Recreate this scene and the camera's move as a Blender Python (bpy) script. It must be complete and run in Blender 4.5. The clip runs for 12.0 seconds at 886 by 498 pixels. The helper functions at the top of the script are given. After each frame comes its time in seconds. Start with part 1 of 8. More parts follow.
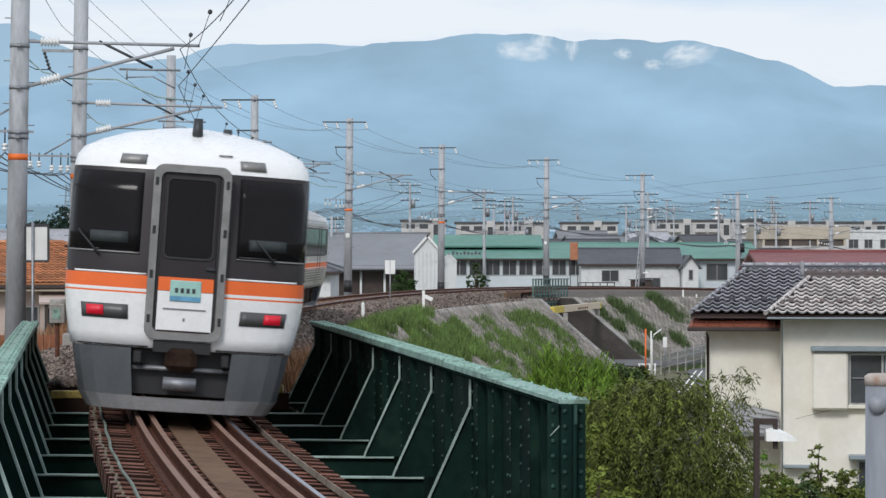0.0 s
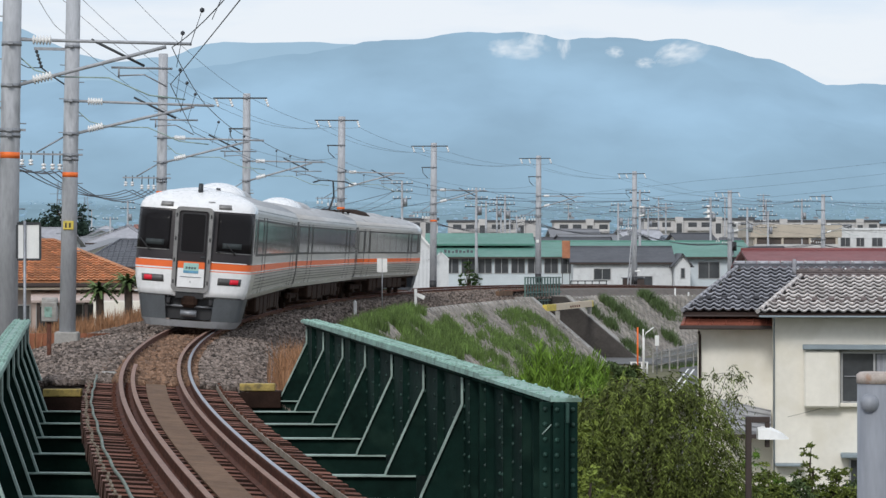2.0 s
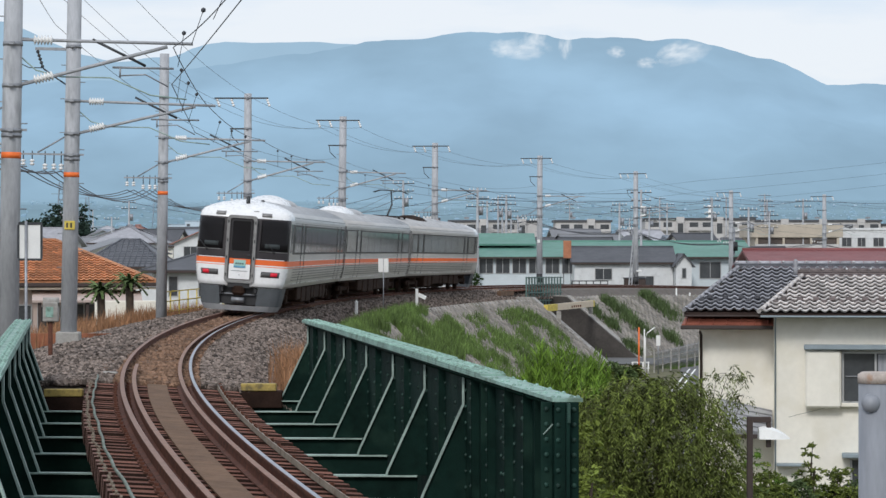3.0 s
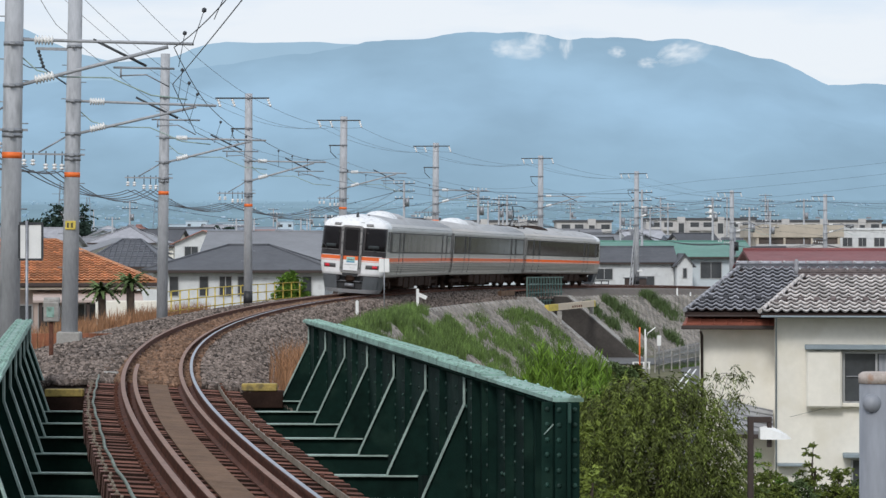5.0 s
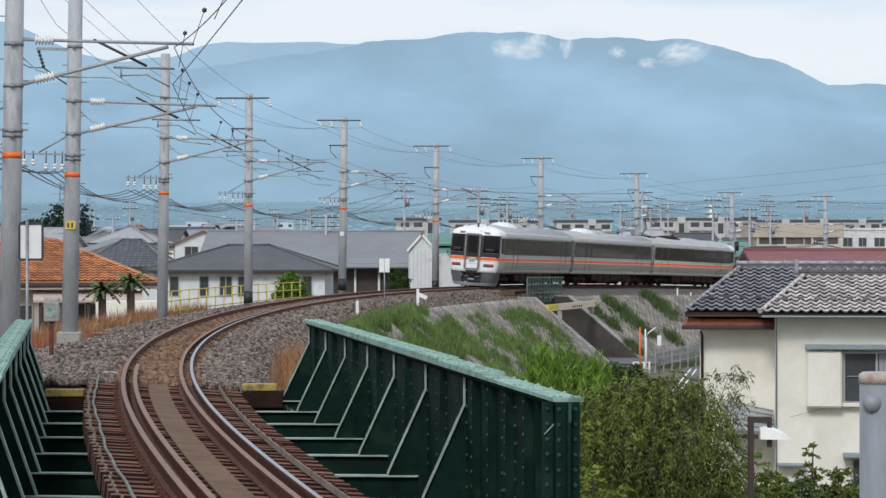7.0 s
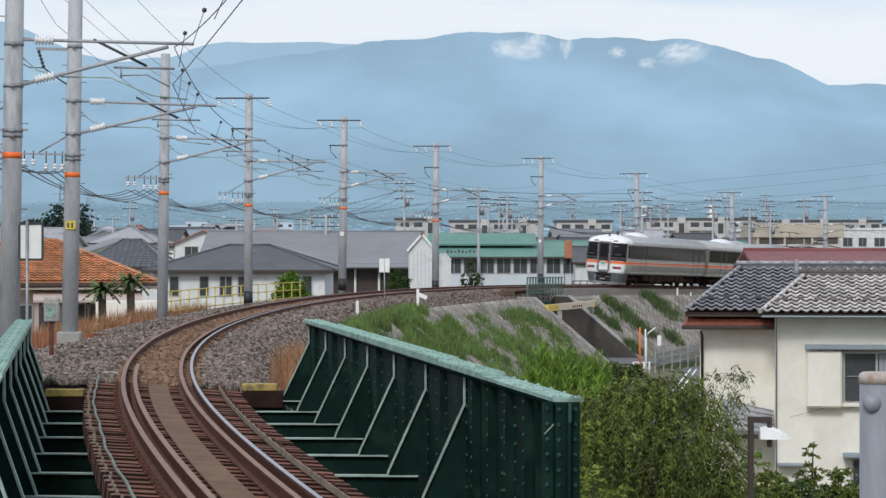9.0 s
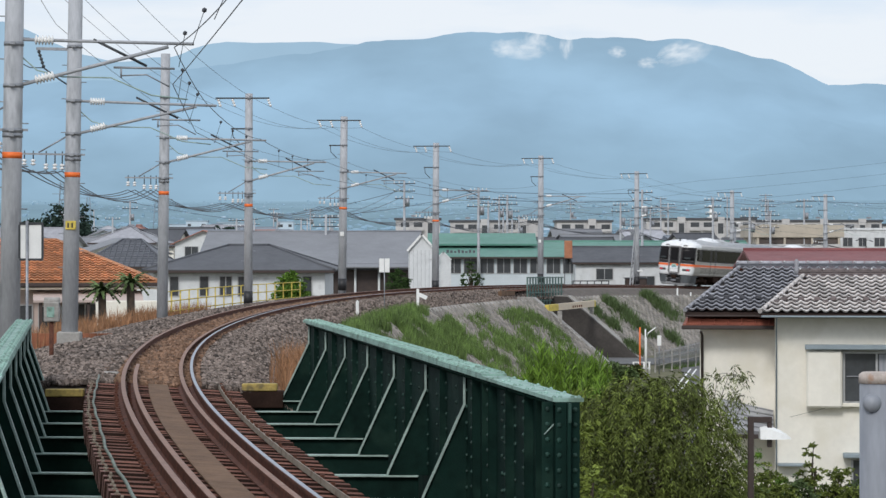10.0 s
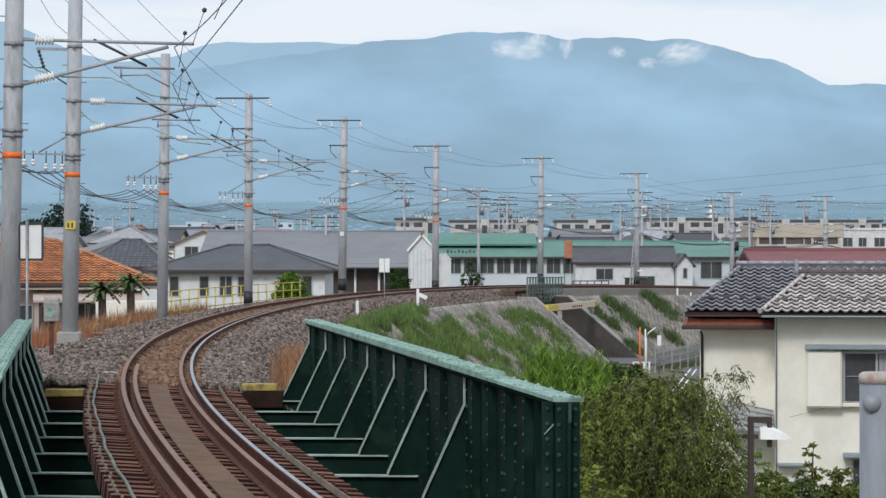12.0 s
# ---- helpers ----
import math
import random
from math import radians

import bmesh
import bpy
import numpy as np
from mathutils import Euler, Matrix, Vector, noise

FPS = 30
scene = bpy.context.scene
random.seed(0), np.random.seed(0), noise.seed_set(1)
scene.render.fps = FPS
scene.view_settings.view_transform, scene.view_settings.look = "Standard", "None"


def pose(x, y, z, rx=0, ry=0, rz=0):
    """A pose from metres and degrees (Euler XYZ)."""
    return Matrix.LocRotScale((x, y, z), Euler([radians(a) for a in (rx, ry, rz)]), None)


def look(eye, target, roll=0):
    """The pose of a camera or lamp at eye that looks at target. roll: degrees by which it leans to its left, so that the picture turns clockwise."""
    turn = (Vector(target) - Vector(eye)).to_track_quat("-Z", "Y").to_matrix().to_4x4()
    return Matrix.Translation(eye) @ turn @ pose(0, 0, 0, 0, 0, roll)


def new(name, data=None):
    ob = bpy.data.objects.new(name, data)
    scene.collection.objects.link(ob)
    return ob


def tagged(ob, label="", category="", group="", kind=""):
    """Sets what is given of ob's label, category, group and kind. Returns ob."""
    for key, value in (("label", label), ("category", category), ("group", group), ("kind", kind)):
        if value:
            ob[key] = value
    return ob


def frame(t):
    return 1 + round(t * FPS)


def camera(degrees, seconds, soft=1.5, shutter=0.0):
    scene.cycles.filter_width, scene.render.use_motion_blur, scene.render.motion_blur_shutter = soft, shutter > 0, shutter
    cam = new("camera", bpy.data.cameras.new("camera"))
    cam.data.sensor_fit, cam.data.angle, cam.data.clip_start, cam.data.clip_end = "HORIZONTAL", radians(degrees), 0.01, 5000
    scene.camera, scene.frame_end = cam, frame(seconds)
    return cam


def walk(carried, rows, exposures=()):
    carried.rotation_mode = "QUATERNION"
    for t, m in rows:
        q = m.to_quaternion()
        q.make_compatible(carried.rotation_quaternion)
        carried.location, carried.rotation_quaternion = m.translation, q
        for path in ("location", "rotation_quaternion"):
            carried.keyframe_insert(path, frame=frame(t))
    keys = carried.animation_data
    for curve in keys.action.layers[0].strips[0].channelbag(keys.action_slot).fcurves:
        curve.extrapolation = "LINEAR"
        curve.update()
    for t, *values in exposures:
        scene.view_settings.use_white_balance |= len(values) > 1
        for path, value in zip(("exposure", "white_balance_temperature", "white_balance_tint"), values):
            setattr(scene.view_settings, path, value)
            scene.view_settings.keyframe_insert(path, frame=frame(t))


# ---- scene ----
# ---- camera ----
EYE_Z = 2.06
cam = camera(19.49, 12.0, soft=1.45, shutter=0.5)


def aim(dx, dy):
    # the small turns of a tripod head at the start of the shot
    return look((0, 0, EYE_Z), (-dx / 4565 * 100, 100, EYE_Z + dy / 4565 * 100))


walk(cam, [(0.0, aim(10, 3)), (0.5, aim(4.5, 1.2)), (1.0, aim(-6.8, 0)), (1.5, aim(-5, 0)), (2.0, aim(-4, 0)),
           (2.5, aim(-2, 0)), (3.0, aim(-1.8, 0)), (5.0, aim(-0.4, 0)), (6.0, aim(0, 0)), (12.0, aim(0, 0))])

# ---- daylight: thin overcast, soft sun from behind and above ----
world = bpy.data.worlds.new("overcast_sky")
scene.world = world
world.use_nodes = True
wn, wl = world.node_tree.nodes, world.node_tree.links
wn.clear()
w_out = wn.new("ShaderNodeOutputWorld")
w_sky = wn.new("ShaderNodeTexSky")
w_sky.sky_type = "NISHITA"
w_sky.sun_disc = False
w_sky.sun_elevation, w_sky.sun_rotation = radians(37), radians(196)
w_bg = wn.new("ShaderNodeBackground")
w_bg.inputs["Strength"].default_value = 0.10
wl.new(w_sky.outputs["Color"], w_bg.inputs["Color"])
w_cloud = wn.new("ShaderNodeBackground")
w_cloud.inputs["Strength"].default_value = 0.96
w_geo = wn.new("ShaderNodeTexCoord")
w_map = wn.new("ShaderNodeMapping")
w_map.inputs["Scale"].default_value = (3.0, 3.0, 14.0)
wl.new(w_geo.outputs["Generated"], w_map.inputs["Vector"])
w_noise = wn.new("ShaderNodeTexNoise")
w_noise.inputs["Scale"].default_value = 2.1
w_noise.inputs["Detail"].default_value = 7
w_noise.inputs["Roughness"].default_value = 0.55
wl.new(w_map.outputs["Vector"], w_noise.inputs["Vector"])
w_ramp = wn.new("ShaderNodeValToRGB")
w_ramp.color_ramp.elements[0].position, w_ramp.color_ramp.elements[0].color = 0.36, (0.72, 0.84, 1.0, 1)
w_ramp.color_ramp.elements[1].position, w_ramp.color_ramp.elements[1].color = 0.58, (0.915, 0.96, 1.035, 1)
wl.new(w_noise.outputs["Fac"], w_ramp.inputs["Fac"])
wl.new(w_ramp.outputs["Color"], w_cloud.inputs["Color"])
w_mix = wn.new("ShaderNodeMixShader")
w_mix.inputs["Fac"].default_value = 0.86
wl.new(w_bg.outputs[0], w_mix.inputs[1])
wl.new(w_cloud.outputs[0], w_mix.inputs[2])
wl.new(w_mix.outputs[0], w_out.inputs["Surface"])

sun = new("sun", bpy.data.lights.new("sun", "SUN"))
sun.data.energy, sun.data.angle, sun.data.color = 1.65, radians(14), (1.0, 0.975, 0.945)
sun.matrix_basis = look((0, 0, 33), (12, 42, 0))
scene.view_settings.exposure = 0.0


# ---- materials ----
def material(name, color, rough=0.7, metal=0.0, vary=0.25, scale=6.0, bump=0.0, bump_scale=60.0, stain=None, coat=0.0, pieces=0.0, stretch=(1, 1, 1), spec=0.5):
    """A surface with broad patches, fine grain, relief and, if given, stains of another colour."""
    m = bpy.data.materials.new(name)
    m.use_nodes = True
    n, l = m.node_tree.nodes, m.node_tree.links
    b = n["Principled BSDF"]
    b.inputs["Roughness"].default_value, b.inputs["Metallic"].default_value = rough, metal
    b.inputs["Coat Weight"].default_value = coat
    b.inputs["Specular IOR Level"].default_value = spec
    tc = n.new("ShaderNodeTexCoord")
    mp = n.new("ShaderNodeMapping")
    mp.inputs["Scale"].default_value = stretch
    l.new(tc.outputs["Object"], mp.inputs["Vector"])

    def tex(s, d):
        t = n.new("ShaderNodeTexNoise")
        t.inputs["Scale"].default_value, t.inputs["Detail"].default_value = s, d
        l.new(mp.outputs["Vector"], t.inputs["Vector"])
        return t.outputs["Fac"]

    def mul(socket, fac):
        h = n.new("ShaderNodeMapRange")
        h.inputs["From Min"].default_value, h.inputs["From Max"].default_value = 0.25, 0.75
        h.inputs["To Min"].default_value, h.inputs["To Max"].default_value = 1 - fac, 1 + fac
        l.new(socket, h.inputs["Value"])
        x = n.new("ShaderNodeMix")
        x.data_type, x.blend_type = "RGBA", "MULTIPLY"
        x.inputs[0].default_value = 1.0
        return h.outputs[0], x

    last = None
    rgb = n.new("ShaderNodeRGB")
    rgb.outputs[0].default_value = (*color, 1)
    last = rgb.outputs[0]
    for s, f in ((scale, vary), (scale * 9, vary * 0.6)):
        if f:
            h, x = mul(tex(s, 5), f)
            l.new(last, x.inputs[6])
            l.new(h, x.inputs[7])
            last = x.outputs[2]
    if pieces:
        info = n.new("ShaderNodeObjectInfo")
        geo = n.new("ShaderNodeNewGeometry")
        add = n.new("ShaderNodeMath")
        add.operation = "ADD"
        l.new(info.outputs["Random"], add.inputs[0])
        l.new(geo.outputs["Random Per Island"], add.inputs[1])
        fr = n.new("ShaderNodeMath")
        fr.operation = "FRACT"
        l.new(add.outputs[0], fr.inputs[0])
        h = n.new("ShaderNodeMapRange")
        h.inputs["To Min"].default_value, h.inputs["To Max"].default_value = 1 - pieces, 1 + pieces
        l.new(fr.outputs[0], h.inputs["Value"])
        x = n.new("ShaderNodeMix")
        x.data_type, x.blend_type = "RGBA", "MULTIPLY"
        x.inputs[0].default_value = 1.0
        l.new(last, x.inputs[6])
        l.new(h.outputs[0], x.inputs[7])
        last = x.outputs[2]
    if stain:
        t = tex(scale * 1.7, 8)
        r = n.new("ShaderNodeValToRGB")
        r.color_ramp.elements[0].position, r.color_ramp.elements[1].position = 0.52, 0.7
        l.new(t, r.inputs["Fac"])
        x = n.new("ShaderNodeMix")
        x.data_type = "RGBA"
        l.new(r.outputs["Color"], x.inputs[0])
        l.new(last, x.inputs[6])
        x.inputs[7].default_value = (*stain, 1)
        last = x.outputs[2]
    l.new(last, b.inputs["Base Color"])
    rr, rx = tex(scale * 3, 4), n.new("ShaderNodeMapRange")
    rx.inputs["To Min"].default_value, rx.inputs["To Max"].default_value = max(rough - 0.12, 0.02), min(rough + 0.12, 1)
    l.new(rr, rx.inputs["Value"])
    l.new(rx.outputs[0], b.inputs["Roughness"])
    if bump:
        bp = n.new("ShaderNodeBump")
        bp.inputs["Strength"].default_value, bp.inputs["Distance"].default_value = bump, 0.02
        l.new(tex(bump_scale, 6), bp.inputs["Height"])
        l.new(bp.outputs[0], b.inputs["Normal"])
    return m


def glow(name, color, strength):
    m = material(name, color, 0.4, vary=0)
    b = m.node_tree.nodes["Principled BSDF"]
    b.inputs["Emission Color"].default_value = (*color, 1)
    b.inputs["Emission Strength"].default_value = strength
    return m


M = {
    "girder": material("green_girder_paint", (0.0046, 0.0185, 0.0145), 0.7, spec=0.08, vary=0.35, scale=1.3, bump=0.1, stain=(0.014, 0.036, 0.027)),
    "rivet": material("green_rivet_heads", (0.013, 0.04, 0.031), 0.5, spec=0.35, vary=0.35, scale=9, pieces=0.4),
    # flanges and edges take a far paler green than webs and braces
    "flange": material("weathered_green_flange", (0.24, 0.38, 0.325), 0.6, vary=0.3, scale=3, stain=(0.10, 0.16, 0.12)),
    "edge": material("pale_green_edge", (0.31, 0.41, 0.37), 0.6, vary=0.3, scale=4),
    "rail": material("rusty_rail", (0.11, 0.046, 0.031), 0.75, 0.0, spec=0.15, vary=0.35, scale=5, stain=(0.055, 0.028, 0.02)),
    "rail_top": material("polished_rail_head", (0.25, 0.15, 0.115), 0.6, 0.1, spec=0.25, vary=0.15, scale=4),
    "rail_dull": material("dull_guard_rail", (0.27, 0.165, 0.125), 0.65, 0.1, spec=0.25, vary=0.25, scale=5),
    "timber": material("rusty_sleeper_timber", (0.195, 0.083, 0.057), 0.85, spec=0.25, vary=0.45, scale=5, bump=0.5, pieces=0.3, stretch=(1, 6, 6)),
    "timber_end": material("pale_timber_end", (0.20, 0.10, 0.08), 0.9, vary=0.35, scale=9, pieces=0.3),
    # darker than creosote alone: shade between the sleepers is painted in
    "timber_side": material("dark_shade_and_creosote", (0.03, 0.017, 0.013), 0.9, spec=0.15, vary=0.35, scale=4),
    "rail_bright": material("bright_rail_head", (0.34, 0.36, 0.40), 0.33, 0.9, vary=0.12, scale=4),
    "sleeper": material("brown_sleeper", (0.16, 0.10, 0.07), 0.85, vary=0.4, scale=5, bump=0.4, pieces=0.25),
    "spacer": material("weathered_steel_angle", (0.27, 0.235, 0.19), 0.7, 0.1, spec=0.2, vary=0.3, scale=5, stain=(0.15, 0.10, 0.07)),
    "spacer_green": material("grey_green_pipe", (0.20, 0.235, 0.205), 0.7, spec=0.2, vary=0.3, scale=5, stain=(0.13, 0.12, 0.09)),
    "plate": material("rusty_chequer_plate", (0.165, 0.10, 0.063), 0.8, 0.0, spec=0.2, vary=0.3, scale=3, bump=0.5, bump_scale=40),
    # bed kept darker than the loose stones, painting shade into the gaps
    "ballast": material("grey_ballast", (0.115, 0.098, 0.086), 0.95, vary=0.3, scale=2, bump=1.0, bump_scale=9, stain=(0.12, 0.09, 0.07)),
    "ballast_rust": material("rust_stained_ballast", (0.17, 0.095, 0.058), 0.95, vary=0.35, scale=2, bump=1.0, bump_scale=9),
    "stone": material("ballast_stone", (0.185, 0.15, 0.13), 0.95, spec=0.2, vary=0.3, scale=3, pieces=0.75),
    "stone_rust": material("rusty_ballast_stone", (0.21, 0.125, 0.08), 0.95, vary=0.25, scale=3, pieces=0.45),
    "concrete": material("old_concrete", (0.36, 0.345, 0.32), 0.9, vary=0.25, scale=1.5, bump=0.3, stain=(0.22, 0.205, 0.185)),
    "concrete_dark": material("dark_concrete", (0.058, 0.051, 0.046), 0.9, vary=0.3, scale=0.8, bump=0.3),
    "pole": material("spun_concrete_pole", (0.38, 0.39, 0.41), 0.75, vary=0.2, scale=2.5, bump=0.15, stretch=(1, 1, 0.25), stain=(0.25, 0.26, 0.27)),
    "tube": material("pale_galvanised_tube", (0.36, 0.37, 0.39), 0.6, 0.1, vary=0.2, scale=6),
    "steel": material("galvanised_steel", (0.30, 0.31, 0.33), 0.5, 0.6, vary=0.25, scale=6),
    "dark_steel": material("dark_steel", (0.05, 0.055, 0.06), 0.55, 0.4, vary=0.25, scale=6),
    "wire": material("overhead_wire_metal", (0.06, 0.065, 0.075), 0.5, 0.5, vary=0.2, scale=8),
    "ceramic": material("white_porcelain", (0.78, 0.78, 0.77), 0.25, vary=0.06, scale=20),
    "orange_band": material("orange_band_paint", (0.85, 0.17, 0.03), 0.6, vary=0.12, scale=9),
    "yellow": material("yellow_paint", (0.66, 0.51, 0.09), 0.6, vary=0.25, scale=5, stain=(0.55, 0.40, 0.10)),
    "yellow_old": material("faded_yellow_paint", (0.42, 0.31, 0.09), 0.7, vary=0.3, scale=6, stain=(0.18, 0.14, 0.06)),
    "white": material("white_paint", (0.80, 0.80, 0.78), 0.5, vary=0.06, scale=4),
    "black": material("black_paint", (0.02, 0.02, 0.022), 0.5, vary=0.2, scale=6),
    "soil": material("soil_and_weeds", (0.10, 0.095, 0.05), 0.95, vary=0.5, scale=0.15, bump=0.6, bump_scale=3),
    "asphalt": material("grey_asphalt", (0.13, 0.13, 0.13), 0.9, vary=0.2, scale=0.6, bump=0.2),
    "grass": material("green_grass", (0.105, 0.17, 0.039), 0.8, vary=0.45, scale=0.5, pieces=0.5),
    "dry_grass": material("dry_brown_reeds", (0.31, 0.16, 0.08), 0.85, vary=0.3, scale=1.5, pieces=0.35),
    "tr_white": material("white_train_paint", (0.82, 0.82, 0.82), 0.28, vary=0.04, scale=2, coat=0.3),
    "tr_silver": material("brushed_stainless", (0.52, 0.50, 0.475), 0.36, 0.45, vary=0.14, scale=2, stretch=(1, 0.15, 3)),
    "tr_char": material("charcoal_train_paint", (0.035, 0.03, 0.032), 0.4, spec=0.25, vary=0.1, scale=2),
    "tr_skirt": material("grey_train_skirt", (0.185, 0.2, 0.215), 0.45, vary=0.12, scale=2),
    "tr_glass": material("dark_tinted_glass", (0.014, 0.013, 0.014), 0.12, spec=0.10, vary=0.1, scale=2),
    "tr_window": material("dark_side_window", (0.010, 0.0095, 0.0085), 0.05, spec=0.3, vary=0.2, scale=1.5),
    "tr_orange": material("orange_train_stripe", (0.84, 0.165, 0.045), 0.45, spec=0.25, vary=0.05, scale=3),
    "tr_frame": material("dull_door_frame_metal", (0.25, 0.245, 0.24), 0.5, 0.4, vary=0.2, scale=6),
    "tr_roof": material("grey_train_roof", (0.42, 0.425, 0.435), 0.6, vary=0.15, scale=1.5, stain=(0.27, 0.26, 0.25)),
    "tr_under": material("brown_dusty_underframe", (0.032, 0.019, 0.014), 0.9, spec=0.1, vary=0.5, scale=3),
    "tail": glow("red_tail_lamp", (0.55, 0.012, 0.03), 0.28),
    "tr_reflection": material("dull_grey_reflection", (0.05, 0.058, 0.06), 0.5, spec=0.1, vary=0.2, scale=6),
    "sign_blue": material("blue_sign_band", (0.12, 0.33, 0.50), 0.4, vary=0.2, scale=8),
    "tr_band": material("grey_brown_window_band", (0.045, 0.041, 0.037), 0.45, 0.0, spec=0.15, vary=0.12, scale=1.5),
    "tr_lip": material("pale_grey_skirt_lip", (0.56, 0.57, 0.59), 0.4, vary=0.15, scale=3),
    "lens": material("dark_lamp_glass", (0.08, 0.08, 0.08), 0.4, vary=0.1),
    "sign_green": material("pale_green_sign", (0.33, 0.55, 0.50), 0.4, vary=0.1, scale=6),
}


# ---- mesh helpers ----
def mesh_of(name, bm, mats, smooth=False):
    me = bpy.data.meshes.new(name)
    bm.to_mesh(me)
    bm.free()
    for m in mats if isinstance(mats, (list, tuple)) else [mats]:
        me.materials.append(m)
    if smooth:
        me.polygons.foreach_set("use_smooth", [True] * len(me.polygons))
    return me


def part(name, bm, mats, parent=None, label="", smooth=False, at=None):
    ob = new(name, mesh_of(name, bm, mats, smooth))
    if parent:
        ob.parent = parent
    if at is not None:
        ob.matrix_basis = at
    if label:
        ob["label"] = label
    return ob


def thing(name, label, category, group="", at=None, kind=""):
    ob = new(name)
    ob.empty_display_size = 0.2
    if at is not None:
        ob.matrix_basis = at
    return tagged(ob, label, category, group, kind)


def box(bm, x0, x1, y0, y1, z0, z1, mi=0, bevel=0.0, m=None):
    r = bmesh.ops.create_cube(bm, size=1)
    vs = r["verts"]
    for v in vs:
        v.co = Vector((x0 + (v.co.x + 0.5) * (x1 - x0), y0 + (v.co.y + 0.5) * (y1 - y0), z0 + (v.co.z + 0.5) * (z1 - z0)))
        if m is not None:
            v.co = m @ v.co
    fs = {f for v in vs for f in v.link_faces}
    for f in fs:
        f.material_index = mi
    if bevel:
        es = list({e for v in vs for e in v.link_edges})
        g = bmesh.ops.bevel(bm, geom=es, offset=bevel, segments=1, affect="EDGES")
        for f in g["faces"]:
            f.material_index = mi
    return bm


def tube(bm, pts, radii, n=8, mi=0, cap=True):
    """A round bar through points, with a radius at each."""
    pts = [Vector(p) for p in pts]
    if isinstance(radii, (int, float)):
        radii = [radii] * len(pts)
    rings = []
    for i, p in enumerate(pts):
        d = (pts[min(i + 1, len(pts) - 1)] - pts[max(i - 1, 0)]).normalized()
        a = d.cross(Vector((0, 0, 1)) if abs(d.z) < 0.9 else Vector((1, 0, 0))).normalized()
        b = d.cross(a)
        rings.append([bm.verts.new(p + radii[i] * (math.cos(6.28319 * k / n) * a + math.sin(6.28319 * k / n) * b)) for k in range(n)])
    for r0, r1 in zip(rings, rings[1:]):
        for k in range(n):
            f = bm.faces.new((r0[k], r0[(k + 1) % n], r1[(k + 1) % n], r1[k]))
            f.material_index, f.smooth = mi, True
    if cap:
        bm.faces.new(rings[0][::-1]).material_index = mi
        bm.faces.new(rings[-1]).material_index = mi
    return bm


def loft(bm, rows, mi=None, closed=True, cap=False, smooth=False):
    """Skins rows of points; mi(center) picks the material of each face."""
    vr = [[bm.verts.new(p) for p in r] for r in rows]
    k = len(rows[0])
    for r0, r1 in zip(vr, vr[1:]):
        for j in range(k if closed else k - 1):
            f = bm.faces.new((r0[j], r0[(j + 1) % k], r1[(j + 1) % k], r1[j]))
            f.smooth = smooth
            if mi:
                f.material_index = mi(f.calc_center_median())
    if cap:
        for r in (vr[0][::-1], vr[-1]):
            f = bm.faces.new(r)
            if mi:
                f.material_index = mi(f.calc_center_median())
    return bm


# ---- the line of the track: curvature along its length, integrated ----
ST = np.arange(-12.0, 340.0, 0.5)
KAPPA = np.interp(ST, [-10, 20, 55, 110, 170, 260], [0.0007, 0.0039, 0.0029, 0.0030, 0.0037, 0.0037])
_h = np.concatenate([[0], np.cumsum((KAPPA[1:] + KAPPA[:-1]) * 0.25)])
HEAD = _h - np.interp(-5.0, ST, _h) - 0.1859
_x = np.concatenate([[0], np.cumsum((np.sin(HEAD[1:]) + np.sin(HEAD[:-1])) * 0.25)])
_y = np.concatenate([[0], np.cumsum((np.cos(HEAD[1:]) + np.cos(HEAD[:-1])) * 0.25)])
CX, CY = _x - np.interp(0, ST, _x) - 1.3269, _y - np.interp(0, ST, _y) + 20.2
_u = np.minimum(ST, 230) / 100
CZ = -0.1562 * _u + 0.5131 * _u ** 2 - 0.3638 * _u ** 3
CANT = 0.068


def track(s):
    return [float(np.interp(s, ST, a)) for a in (CX, CY, CZ, HEAD)]


def spot(s, lat, up, cant=0.0):
    """A place beside the track: s along it, lat to its inner side, up above the rails."""
    x, y, z, h = track(s)
    l, u = lat * math.cos(cant) + up * math.sin(cant), up * math.cos(cant) - lat * math.sin(cant)
    return Vector((x + l * math.cos(h), y - l * math.sin(h), z + u))


def sweep(name, profile, s0, s1, step, mats, parent=None, cant=0.0, mi=None, smooth=False, kind="", label="", closed=True, category=""):
    bm = bmesh.new()
    n = max(2, int(round((s1 - s0) / step)) + 1)
    rows = []
    for i in range(n):
        s = s0 + (s1 - s0) * i / (n - 1)
        rows.append([spot(s, a, b, cant) for a, b in profile])
    loft(bm, rows, None, closed, closed)
    if mi:
        k = len(profile) if closed else len(profile) - 1
        for i, f in enumerate(bm.faces):
            if i < (n - 1) * k:
                f.material_index = mi[i % k]
    bmesh.ops.recalc_face_normals(bm, faces=bm.faces)
    ob = part(name, bm, mats, parent, label, smooth)
    if not parent:
        tagged(ob, label, category, "", kind)
    return ob


# ---- ground, far plain and mountains ----
GROUND_Z = -4.7


def rise(y):
    return float(np.interp(y, [0, 330, 700, 1500, 3400], [GROUND_Z, GROUND_Z, 1.5, 16.0, 66.0]))


def build_ground():
    bm = bmesh.new()
    ys = [-400, -60, 0, 40, 80, 140, 220, 330, 500, 700, 1100, 1500, 2400, 3400, 4800]
    loft(bm, [[(x * (300 + 0.9 * abs(y)), y, rise(y)) for x in (-1, -0.5, 0, 0.5, 1)] for y in ys], None, False)
    bmesh.ops.recalc_face_normals(bm, faces=bm.faces)
    tagged(part("ground", bm, M["soil"]), "dark weedy soil between houses and railway", "ground", kind="structure")


